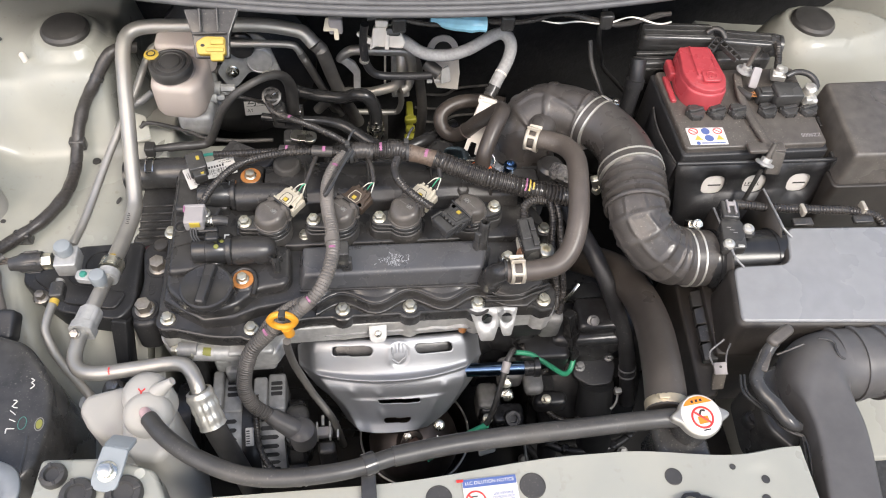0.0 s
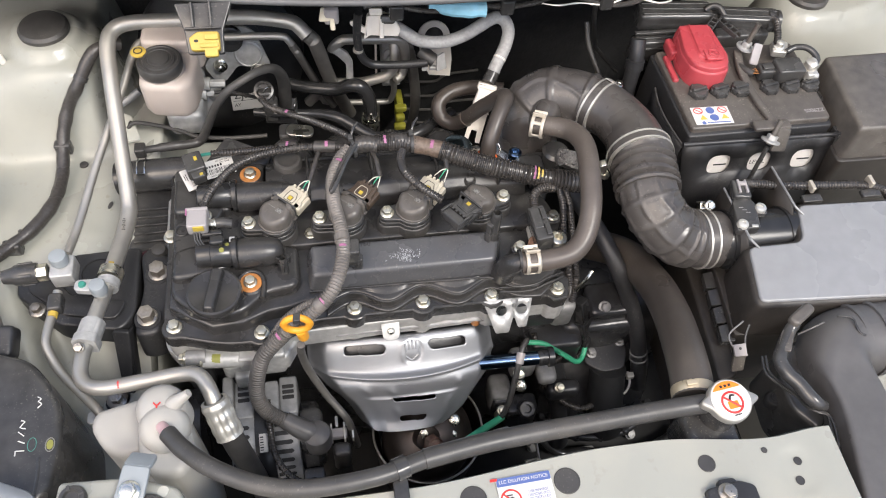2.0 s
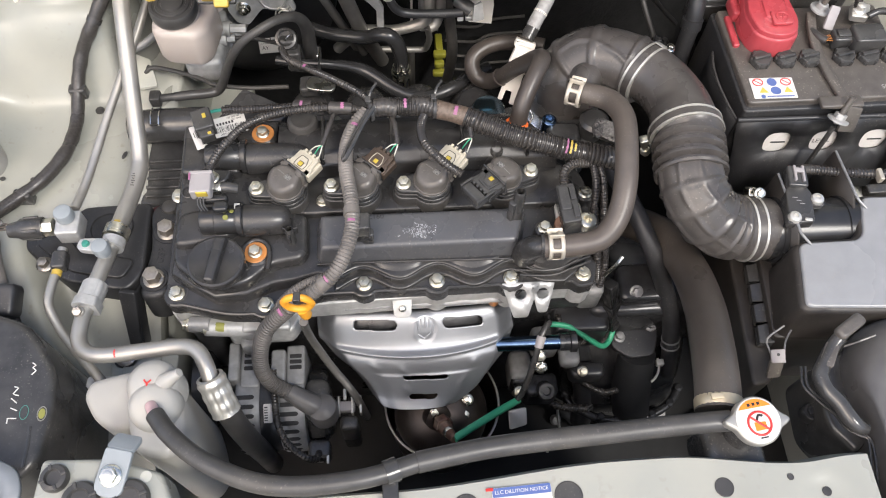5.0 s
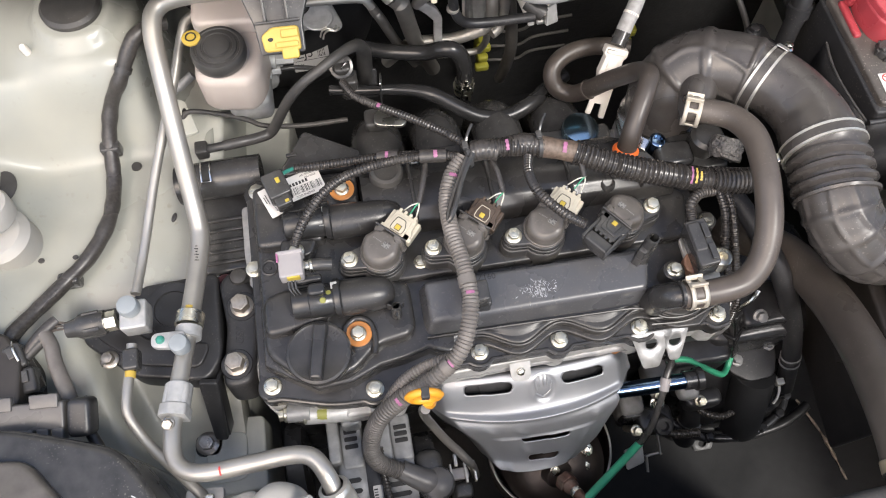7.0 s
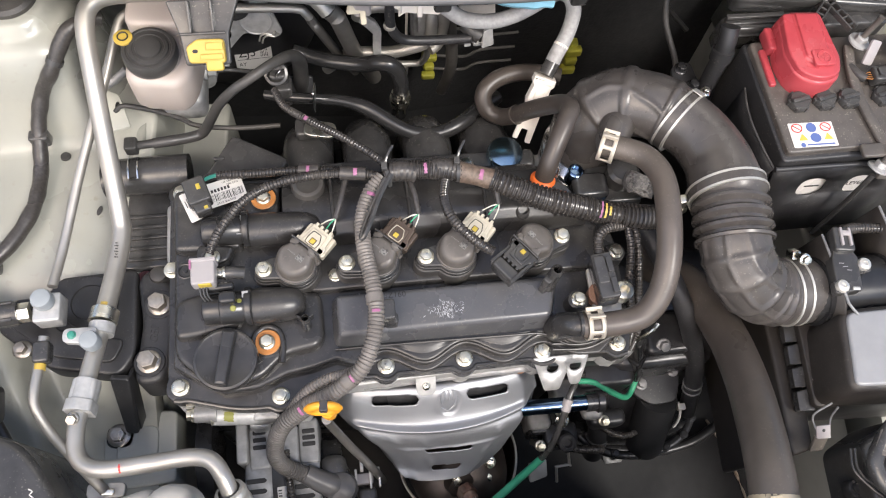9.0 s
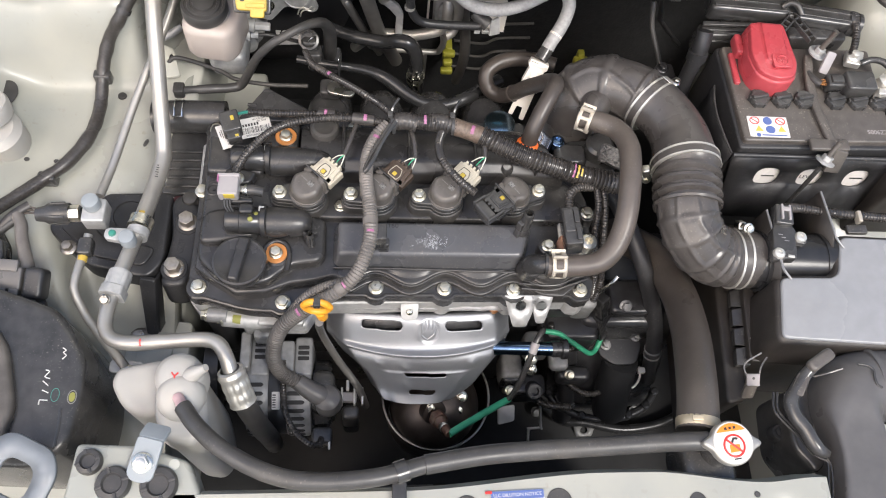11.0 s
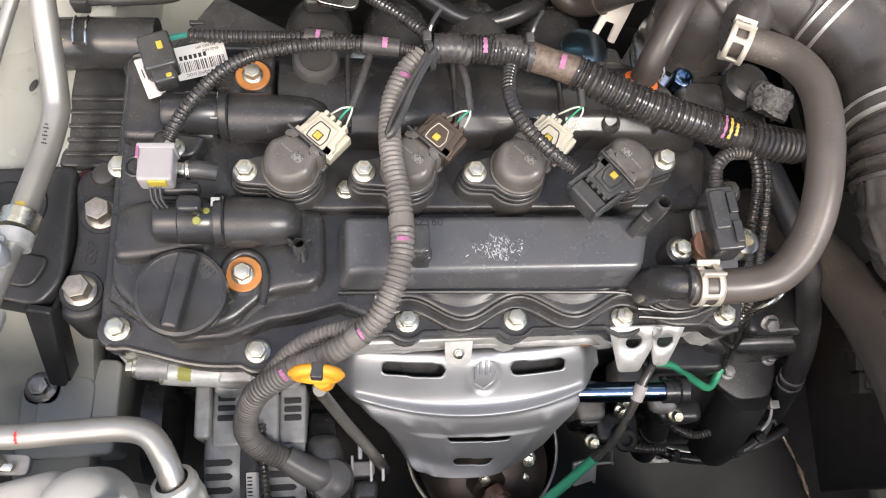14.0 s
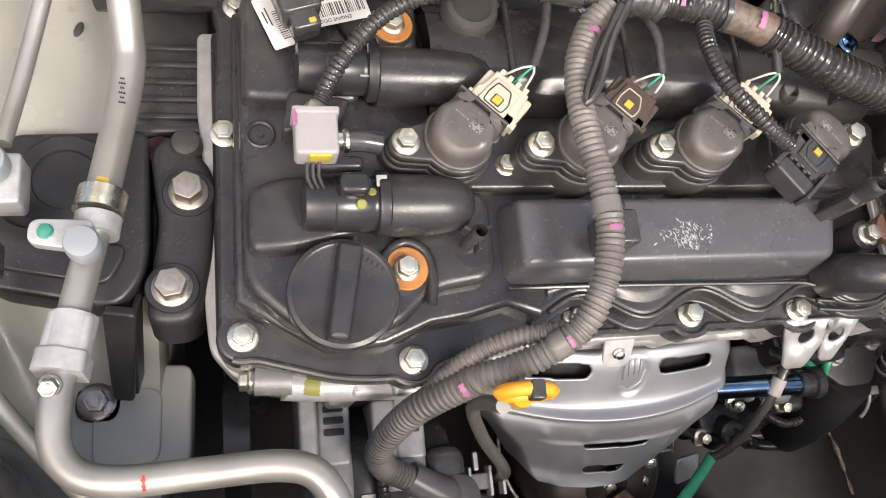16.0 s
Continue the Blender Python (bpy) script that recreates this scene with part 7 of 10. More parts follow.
tube(bm, [(-0.188, 0.850, 0.7862), (-0.172, 0.851, 0.7850), (-0.150, 0.855, 0.7740), (-0.125, 0.862, 0.7550), (-0.110, 0.88, 0.72)], 0.0026, 10)
part("brake_line", bm, M_black, boost)
bm = B()
for dx, dz in ((0.0, 0.0), (-0.003, 0.004)):
    tube(bm, [(-0.1340 + dx, 0.893, 0.7770 + dz), (-0.1315 + dx, 0.893, 0.7860 + dz), (-0.1255 + dx, 0.893, 0.7905 + dz), (-0.1180 + dx, 0.893, 0.7880 + dz), (-0.1135 + dx, 0.893, 0.7935 + dz)], 0.0011, 8)
part("spring_clip", bm, M_pale_tin, boost, "bright wire spring clip")

res = thing("brake_fluid_reservoir", "milky plastic brake fluid reservoir with black cap", "fluid reservoir", (-0.235, 0.80, 0.80))
bm = B()
o = fillet([(-0.268, 0.782), (-0.214, 0.774), (-0.200, 0.788), (-0.192, 0.83), (-0.20, 0.85), (-0.266, 0.85)], 0.018, 5)
slab(bm, o, 0.812, 0.872, 0.010, foot=0.014)
lathe(bm, [(0.029, 0.0), (0.029, 0.012)], pose(-0.238, 0.812, 0.866), 32)
part("tank", bm, M_tankpink, res)
bm = B()
slab(bm, rrect(0.075, 0.06, 0.01), 0.845, 0.890, 0.006, pose(-0.225, 0.868, 0, 0, 0, -4))
part("tank_rear", bm, M_tankpink, res)
bm = B()
lathe(bm, [(0.0272, -0.010), (0.0282, -0.006), (0.0282, 0.002), (0.0265, 0.005), (0.0235, 0.0055), (0.0228, 0.0046), (0.0205, 0.0046), (0.0198, 0.0064), (0.0165, 0.0070), (0.0158, 0.0060), (0.0135, 0.0060), (0.0128, 0.0082), (0.009, 0.0090), (0.001, 0.0090)], pose(-0.238, 0.809, 0.884), 40)
rcap = part("cap", bm, M_rubber, res, "black ribbed rubber cap")
bm = B()
lathe(bm, [(0.0095, 0), (0.0095, 0.0022), (0.008, 0.003), (0.001, 0.003)], pose(-0.263, 0.823, 0.889), 20)
part("tag", bm, M_yellow, rcap, "yellow printed tag")
bm = B()
tube(bm, [(-0.263 + 0.005 * math.cos(a), 0.823 + 0.005 * math.sin(a), 0.8925) for a in np.linspace(0, 2 * math.pi, 20)], 0.0008, 6, caps=False)
part("tag_mark", bm, M_ink, rcap)

YP = pose(-0.165, 0.737, 0.974, 38, 0, 0) @ Matrix.Scale(0.84, 4)
ycon = thing("yellow_plug", "yellow wiring plug hanging on a black cowl bracket", "wiring plug", (-0.165, 0.735, 0.96))
bm = B()
slab(bm, fillet([(-0.018, -0.011), (0.020, -0.012), (0.020, 0.013), (-0.008, 0.014), (-0.020, 0.006)], 0.004), -0.005, 0.006, 0.002, YP)
block(bm, (0.008, -0.014, 0.001), (0.018, 0.012, 0.010), 0.002, YP)
block(bm, (0.010, 0.006, 0.007), (0.018, 0.008, 0.005), 0.001, YP)
block(bm, (0.006, -0.005, 0.0065), (0.024, 0.006, 0.004), 0.001, YP)
part("plug", bm, M_yellow, ycon)
# hole in the lug as a dark ellipse, its shade put into the colour
bm = B()
slab(bm, [(-0.0105 + 0.0030 * math.cos(w), 0.0015 + 0.0020 * math.sin(w)) for w in np.linspace(0, 2 * math.pi, 18, endpoint=False)], 0.0055, 0.0064, 0.0002, YP)
part("lug_hole_shade", bm, M_void, ycon)
bm = B()
BP = pose(-0.166, 0.738, 0.974, 38, 0, 0)
slab(bm, fillet([(-0.019, -0.012), (0.021, -0.013), (0.022, 0.014), (0.034, 0.045), (-0.030, 0.045), (-0.021, 0.014)], 0.003), -0.012, -0.005, 0.0015, BP)
for x in (-0.010, 0.010):
    block(bm, (x, 0.030, 0.0), (0.0025, 0.028, 0.010), 0.0008, BP)
block(bm, (0.0, 0.0155, -0.002), (0.040, 0.0025, 0.009), 0.0008, BP)
part("bracket", bm, M_black, ycon)

flag = thing("reservoir_bracket", "cream painted steel bracket with a slot beside the fluid reservoir", "bracket", (-0.30, 0.82, 0.74))
bm = B()
slab(bm, fillet([(-0.330, 0.858), (-0.306, 0.846), (-0.292, 0.801), (-0.322, 0.796)], 0.004), 0.752, 0.756, 0.001)
part("plate", bm, M_paint_matt, flag)
# the plate is uncut: a dark ellipse carries the slot's shade
bm = B()
slab(bm, [(-0.3075 + 0.0026 * math.cos(w), 0.8300 + 0.0062 * math.sin(w)) for w in np.linspace(0, 2 * math.pi, 20, endpoint=False)], 0.7555, 0.7565, 0.0002)
part("slot", bm, M_void, flag)
bm = B()
tube(bm, [(-0.327, 0.830, 0.792), (-0.308, 0.838, 0.790), (-0.285, 0.848, 0.800)], 0.0052, 12)
part("stay", bm, M_castgrey, flag)

# ---- air conditioning lines on the left ----
ac = thing("air_conditioning_pipe", "bare aluminium air conditioning pipe with crimped rubber hose", "refrigerant pipe", (-0.28, 0.6, 0.72))
bm = B()
tube(bm, [(-0.052, 0.856, 0.874), (-0.062, 0.863, 0.884), (-0.075, 0.868, 0.889), (-0.13, 0.876, 0.893), (-0.22, 0.876, 0.893), (-0.272, 0.876, 0.893), (-0.296, 0.868, 0.890), (-0.304, 0.846, 0.882), (-0.302, 0.80, 0.858), (-0.297, 0.73, 0.818), (-0.292, 0.672, 0.787), (-0.292, 0.650, 0.780), (-0.297, 0.615, 0.780), (-0.305, 0.560, 0.788)], 0.0098, 18)
part("pipe", bm, M_alu, ac)
# same pipe below the cowl, its shade put into a darker metal
bm = B()
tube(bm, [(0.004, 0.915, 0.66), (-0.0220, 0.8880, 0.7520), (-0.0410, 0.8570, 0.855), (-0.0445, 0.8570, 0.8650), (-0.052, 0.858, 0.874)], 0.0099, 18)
part("pipe", bm, M_darkpipe, ac, "lower run darkened for the shade below the cowl")
bm = B()
tube(bm, [(-0.306, 0.548, 0.789), (-0.312, 0.515, 0.794), (-0.319, 0.475, 0.800)], 0.0085, 16)
part("pipe", bm, M_alu, ac)
bm = B()
tube(bm, [(-0.319, 0.470, 0.800), (-0.322, 0.445, 0.803), (-0.321, 0.424, 0.804), (-0.311, 0.410, 0.806), (-0.290, 0.404, 0.810), (-0.250, 0.404, 0.816), (-0.212, 0.404, 0.822), (-0.194, 0.398, 0.826), (-0.184, 0.382, 0.824), (-0.179, 0.366, 0.816)], 0.0082, 18)
part("pipe", bm, M_alu, ac)
for a, b, r in (((-0.304, 0.566, 0.787), (-0.306, 0.553, 0.789), 0.0142), ((-0.3055, 0.551, 0.789), (-0.307, 0.540, 0.790), 0.0128), ((-0.315, 0.492, 0.797), (-0.320, 0.463, 0.801), 0.0125)):
    bm = B()
    tube(bm, [a, b], r, 22, 0.003)
    part("fitting", bm, M_cast if r < 0.0135 else M_zinc, ac, "machined alloy fitting")
bm = B()
flange_bolt(bm, pose(-0.3225, 0.454, 0.812, 25, 0, 0), 0.0045, 0.006, 0.005)
part("fitting_screw", bm, M_dullbolt, ac)
bm = B()
fm = aim((-0.3195, 0.466, 0.8008), (-0.3155, 0.490, 0.7972))
slab(bm, fillet([(-0.0135, -0.0105), (0.0120, -0.0115), (0.0135, 0.0085), (0.002, 0.0145), (-0.0125, 0.0105)], 0.003), -0.006, 0.006, 0.0015, fm)
slab(bm, fillet([(-0.0118, -0.0100), (0.0118, -0.0100), (0.0118, 0.0100), (-0.0118, 0.0100)], 0.005), 0.006, 0.026, 0.0015, fm)
part("fitting_body", bm, M_cast, ac, "machined alloy fitting body")
bm = B()
slab(bm, fillet([(-0.016, -0.007, 0.006), (0.016, -0.009), (0.016, 0.009), (-0.016, 0.007, 0.006)], 0.004), -0.004, 0.004, 0.001, pose(-0.322, 0.536, 0.803, 0, 0, -6))
part("service_lug", bm, M_cast, ac)
bm = B()
lathe(bm, [(0.0065, -0.012), (0.0065, 0.004)], pose(-0.309, 0.527, 0.803), 16)
part("service_port", bm, M_cast, ac)
bm = B()
lathe(bm, [(0.0090, 0.0), (0.0094, 0.002), (0.0094, 0.012), (0.0084, 0.0145), (0.005, 0.0155), (0.001, 0.0155)], pose(-0.309, 0.527, 0.806), 24)
part("dust_cap", bm, M_bluecap, ac, "pale blue-grey dust cap")
bm = B()
flange_bolt(bm, pose(-0.329, 0.537, 0.805), 0.0036, 0.005, 0.003)
part("service_screw", bm, M_tealcap, ac, "teal painted screw")
bm = B()
fa = aim((-0.1802, 0.3705, 0.8205), (-0.1688, 0.3437, 0.7895))


def crimp(u, v):
    a = 2 * math.pi * u
    r = 0.0132 + 0.0016 * smooth(0.0, 0.12, v) + 0.0004 * math.sin(v * 19) - 0.0009 * max(0.0, math.cos(10 * a)) * smooth(0.15, 0.3, v) * smooth(1.0, 0.85, v)
    r += 0.0006 * noise.noise((math.cos(a) * 3, math.sin(a) * 3, v * 5))
    return fa @ V((r * math.cos(a), r * math.sin(a), 0.0425 * v))


grid_sheet(bm, crimp, 84, 30)
grid_sheet(bm, lambda u, v: fa @ V(((0.0105 + 0.0035 * v) * math.cos(2 * math.pi * u), (0.0105 + 0.0035 * v) * math.sin(2 * math.pi * u), -0.001 + 0.001 * v)), 40, 2)
part("crimp", bm, M_pale_tin, ac, "crimped aluminium hose ferrule")
bm = B()
tube(bm, [(-0.171, 0.349, 0.795), (-0.164, 0.338, 0.765), (-0.158, 0.332, 0.72), (-0.156, 0.335, 0.65), (-0.16, 0.345, 0.55)], 0.0122, 18)
part("hose", bm, M_rubber, ac, "black rubber hose")
bm = B()
mark(bm, (-0.2775, 0.404, 0.8120), (-0.2745, 0.404, 0.8125), 0.0084, 60)
part("paint_mark", bm, M_redink, ac)
bm = B()
mark(bm, (-0.3030, 0.574, 0.7860), (-0.3045, 0.562, 0.7876), 0.0100, 40)
part("paint_mark", bm, M_yellow, ac, "yellow paint stripe")
bm = B()
for k in range(6):
    mark(bm, (-0.2945, 0.640 - 0.0032 * k, 0.7800), (-0.2948, 0.6382 - 0.0032 * k, 0.7800), 0.00995, 24 if k % 2 else 14)
part("printing", bm, M_ink, ac)

thin = thing("liquid_line", "thin aluminium refrigerant line with black pressure switch", "refrigerant pipe", (-0.35, 0.6, 0.7))
bm = B()
tube(bm, [(-0.0720, 0.8715, 0.8420), (-0.078, 0.873, 0.8530), (-0.090, 0.8755, 0.8585), (-0.16, 0.880, 0.858), (-0.25, 0.882, 0.858), (-0.274, 0.878, 0.856), (-0.284, 0.860, 0.848), (-0.300, 0.815, 0.828), (-0.330, 0.731, 0.798), (-0.352, 0.646, 0.777), (-0.360, 0.600, 0.780)], 0.0052, 14)
part("pipe", bm, M_alu, thin)
# lower end of the line, darkened in colour for the cowl's shade
bm = B()
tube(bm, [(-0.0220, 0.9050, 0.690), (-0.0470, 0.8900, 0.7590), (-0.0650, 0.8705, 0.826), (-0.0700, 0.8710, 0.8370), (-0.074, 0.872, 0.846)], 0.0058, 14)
part("pipe", bm, M_darkpipe, thin, "lower run darkened for the shade below the cowl")
bm = B()
tube(bm, [(-0.363, 0.545, 0.785), (-0.366, 0.520, 0.784), (-0.369, 0.490, 0.785), (-0.368, 0.474, 0.782), (-0.3549, 0.4491, 0.7730), (-0.3339, 0.4236, 0.7720), (-0.3086, 0.3946, 0.772), (-0.3056, 0.3886, 0.752)], 0.0052, 14)
part("pipe", bm, M_alu, thin)
bm = B()
slab(bm, fillet([(-0.018, -0.007), (0.018, -0.007), (0.018, 0.007), (-0.018, 0.007)], 0.005, 4), -0.002, 0.003, 0.001, pose(-0.3046, 0.3906, 0.764, 0, 0, -4))
part("end_flange", bm, M_cast, thin, "small alloy end flange")
bm = B()
slab(bm, rrect(0.014, 0.006, 0.002), 0.003, 0.007, 0.001, pose(-0.3026, 0.3886, 0.764, 0, 0, -4))
part("flange_nut", bm, M_zinc, thin)
bm = B()
block(bm, (-0.358, 0.572, 0.786), (0.026, 0.030, 0.024), 0.002, pose(0, 0, 0))
part("valve_block", bm, M_cast, thin, "machined alloy valve block")
bm = B()
block(bm, (-0.363, 0.528, 0.786), (0.016, 0.022, 0.016), 0.003)
part("line_clip", bm, M_black, thin)
bm = B()
tube(bm, [(-0.365, 0.517, 0.785), (-0.3655, 0.511, 0.785)], 0.0055, 14, 0.002)
part("paint_mark", bm, M_yellow, thin)
bm = B()
lathe(bm, [(0.0098, 0.0), (0.0104, 0.002), (0.0104, 0.010), (0.0094, 0.013), (0.006, 0.0142), (0.001, 0.0142)], pose(-0.359, 0.577, 0.799), 26)
part("dust_cap", bm, M_bluecap, thin, "pale blue-grey dust cap")
bm = B()
mm = pose(-0.376, 0.572, 0.788, 0, -90, 4)
slab(bm, fillet(hexagon(0.0105), 0.001), 0, 0.012, 0.001, mm)
part("hex_nut", bm, M_zinc, thin)
bm = B()
lathe(bm, [(0.012, 0), (0.0125, 0.004), (0.0125, 0.024), (0.010, 0.028), (0.008, 0.038)], pose(-0.387, 0.572, 0.788, 0, -90, 4), 22)
for k in range(4):
    block(bm, (0.0125, 0, 0.012), (0.003, 0.004, 0.016), 0.0006, pose(-0.387, 0.572, 0.788, 0, -90, 4) @ pose(0, 0, 0, 0, 0, 45 + 90 * k))
part("pressure_switch", bm, M_black, thin, "black pressure switch plug")
bm = B()
for k in range(3):
    tube(bm, [(-0.424, 0.570 + 0.003 * k, 0.790), (-0.440, 0.572 + 0.004 * k, 0.785), (-0.455, 0.565 + 0.003 * k, 0.78)], 0.0013, 6)
part("wire", bm, M_hose, thin)
bm = B()
tube(bm, [(-0.444, 0.568, 0.785), (-0.462, 0.555, 0.78), (-0.482, 0.54, 0.775)], 0.0048, 12)
part("conduit", bm, M_rubber, thin)

wing = thing("wing_harness", "black taped wiring harness clipped along the inner wing", "wiring harness", (-0.41, 0.72, 0.74))
bm = B()
tube(bm, [(-0.296, 0.872, 0.862), (-0.306, 0.868, 0.866), (-0.322, 0.858, 0.868), (-0.334, 0.848, 0.860), (-0.353, 0.829, 0.835), (-0.373, 0.822, 0.805), (-0.385, 0.804, 0.780), (-0.389, 0.786, 0.765), (-0.391, 0.750, 0.750), *[(x, y, max(0.750, apron_height(x, y, -1) + 0.010)) for x, y in ((-0.397, 0.706), (-0.418, 0.665), (-0.448, 0.634), (-0.475, 0.604), (-0.491, 0.582), (-0.496, 0.560))]], 0.0082, 16, 0.004, wobble=0.16)
part("tape_wrap", bm, M_tape, wing)
bm = B()
block(bm, (-0.3885, 0.788, 0.764), (0.022, 0.014, 0.018), 0.003)
part("clip", bm, M_black, wing)
bm = B()
block(bm, (-0.440, 0.6425, apron_height(-0.44, 0.6425, -1) + 0.010), (0.022, 0.014, 0.020), 0.003)
part("clip", bm, M_black, wing)
bm = B()
tube(bm, [(-0.346, 0.836, 0.844), (-0.349, 0.833, 0.840)], 0.0092, 14, 0.002)
part("cable_tie", bm, M_black, wing)
bm = B()
lathe(bm, [(0.006, 0), (0.006, 0.012), (0.003, 0.014)], pose(-0.316, 0.864, 0.842), 14)
part("stud", bm, M_white, wing)
bm = B()
mark(bm, (-0.3945, 0.794, 0.752), (-0.394, 0.786, 0.751), 0.0118, 60)
part("paint_mark", bm, M_pink, wing)

for x, y, name_label in ((-0.395, 0.910, "black rubber cap on the strut tower"), (0.70, 0.90, "black rubber cap on the strut tower")):
    bm = B()
    lathe(bm, [(0.0325, -0.006), (0.0325, 0.003), (0.029, 0.007), (0.018, 0.0085), (0.001, 0.0085)], pose(x, y, 0.862), 44)
    solo("strut_cap", bm, M_rubber, name_label, "strut cap", group="strut tower caps")
# wing holes: black discs carry the dark of the openings
for x, y, r in ((-0.370, 0.778, 0.006), (-0.42, 0.60, 0.003)):
    bm = B()
    lathe(bm, [(r, 0.0), (r * 0.9, 0.0016), (r * 0.3, 0.001)], pose(x, y, apron_height(x, y, -1) + 0.001), 20)
    solo("panel_hole_disc", bm, M_rubber, "small black disc for the dark of a hole in the inner wing", "plug", group="wing plugs")
bm = B()
lathe(bm, [(0.034, -0.03), (0.034, 0.0), (0.026, 0.008)], pose(-0.506, 0.695, 0.770), 32)
wash = thing("washer_filler", "white plastic washer filler neck and cap on the inner wing", "filler cap", (-0.506, 0.70, 0.75))
part("neck", bm, M_tank, wash)
bm = B()
lathe(bm, [(0.022, 0), (0.0255, 0.004), (0.0260, 0.020), (0.0235, 0.0255), (0.012, 0.027), (0.001, 0.027)], pose(-0.507, 0.712, 0.778, -8, 0, 0), 36)
part("cap", bm, M_tank, wash)

# holes, dents and flange on the inner wing; holes as flat black discs
for x, y, sx_, sy_, turn in ((-0.330, 0.705, 0.0060, 0.0026, 70), (-0.473, 0.673, 0.0034, 0.0030, 0), (-0.438, 0.673, 0.0032, 0.0028, 0)):
    bm = B()
    slab(bm, [(sx_ * math.cos(w), sy_ * math.sin(w)) for w in np.linspace(0, 2 * math.pi, 20, endpoint=False)], 0, 0.0012, 0.0003, pose(x, y, apron_height(x, y, -1) + 0.0008, 0, 0, turn))
    solo("wing_hole_disc", bm, M_rubber, "small black disc for the dark of a hole in the inner wing", "plug", group="wing plugs")

# larger openings, their dark put into discs laid on the panel
for x, y, rx_, ry_ in ((-0.509, 0.762, 0.0150, 0.0200), (-0.498, 0.921, 0.0085, 0.0052), (-0.503, 0.893, 0.0065, 0.0040), (-0.523, 0.614, 0.0075, 0.0070)):
    bm = B()
    slab(bm, [(rx_ * math.cos(w), ry_ * math.sin(w)) for w in np.linspace(0, 2 * math.pi, 24, endpoint=False)], 0, 0.0010, 0.0003, pose(x, y, apron_height(x, y, -1) + 0.0012))
    solo("wing_hole_disc", bm, M_rubber, "small black disc for the dark of a hole in the inner wing", "plug", group="wing plugs")
bm = B()
slab(bm, rrect(0.026, 0.012, 0.001), 0, 0.0006, 0.0001, pose(-0.394, 0.8655, 0.8405, 40, 0, 0))
solo("tower_sticker", bm, M_tank, "small pale sticker on the strut tower", "sticker")

# conduit along the outer edge and the dark cutout at the headlamp
wc = thing("wing_conduit", "black ribbed conduit along the edge of the inner wing", "conduit", (-0.54, 0.80, 0.80))
bm = B()
tube(bm, [(-0.5643, 0.930, 0.810), (-0.5577, 0.8708, 0.806), (-0.5468, 0.8196, 0.803), (-0.5353, 0.7824, 0.800)], 0.0088, 14, pitch=0.0042, depth=0.0012)
part("conduit", bm, M_dullloom, wc)
bm = B()
tube(bm, [(-0.5353, 0.7824, 0.800), (-0.535, 0.7514, 0.800), (-0.5372, 0.7215, 0.798), (-0.541, 0.695, 0.794), (-0.545, 0.65, 0.785)], 0.0072, 14, wobble=0.1)
part("tape_wrap", bm, M_tape, wc)
bm = B()
block(bm, (-0.548, 0.857, 0.806), (0.018, 0.020, 0.016), 0.004)
part("clip", bm, M_black, wc)
# black slab over the uncut wing stands for the cavity's dark
bm = B()
o = fillet([(-0.600, 0.650), (-0.5337, 0.6408), (-0.5139, 0.6283), (-0.5067, 0.6006), (-0.5103, 0.5911), (-0.5055, 0.5821), (-0.4834, 0.5751), (-0.4680, 0.548), (-0.4680, 0.500), (-0.600, 0.500)], 0.006, 4)
slab(bm, o, 0.70, 0.790, 0.004)
solo("lamp_cutout", bm, M_boxwall, "black slab for the dark headlamp cutout in the wing", "lamp housing")

# pins on the strut shelf
for x, y, z, m_ in ((-0.448, 0.872, 0.849, M_white), (-0.348, 0.883, 0.838, M_white)):
    bm = B()
    lathe(bm, [(0.0042, -0.020), (0.0042, 0.004), (0.0028, 0.0065), (0.0005, 0.007)], pose(x, y, z, 10, 0, 0), 14)
    solo("shelf_pin", bm, m_, "small white pin on the strut shelf", "pin", group="shelf pins")

# ---- battery and its surroundings ----
bat = thing("battery", "black car battery with six filler plugs and hazard label", "battery", (0.517, 0.70, 0.66))
# case darker than the lid: the shade on its sides is in the colour
bm = B()
slab(bm, fillet([(0.416, 0.634), (0.618, 0.636), (0.622, 0.790), (0.412, 0.788)], 0.006, 4), 0.66, 0.868, 0.003)
part("case", bm, M_blackpaint, bat)
bm = B()
slab(bm, fillet([(0.420, 0.640), (0.614, 0.642), (0.618, 0.786), (0.416, 0.784)], 0.006, 4), 0.866, 0.876, 0.003)
part("lid", bm, M_battery, bat)
for x in (0.448, 0.478, 0.507, 0.549, 0.579, 0.607):
    bm = B()
    lathe(bm, [(0.0115, 0), (0.0118, 0.002), (0.0118, 0.007), (0.0105, 0.009), (0.001, 0.009)], pose(x, 0.700, 0.875), 22)
    fp = part("filler_plug", bm, M_black, bat)
    bm = B()
    block(bm, (0, 0, 0.0095), (0.021, 0.005, 0.005), 0.001, pose(x, 0.700, 0.875, 0, 0, 12))
    part("grip_bar", bm, M_black, fp)
    for k in range(6):
        bm = B()
        block(bm, (0.0115, 0, 0.004), (0.003, 0.004, 0.008), 0.0006, pose(x, 0.700, 0.875, 0, 0, 60 * k))
        part("grip_lug", bm, M_black, fp)
mm = pose(0.4535, 0.660, 0.8765, 0, 0, -1)
bm = B()
slab(bm, rrect(0.051, 0.030, 0.001), 0, 0.0003, 0.0001, mm)
lab = part("hazard_label", bm, M_label, bat, "white hazard pictogram label")
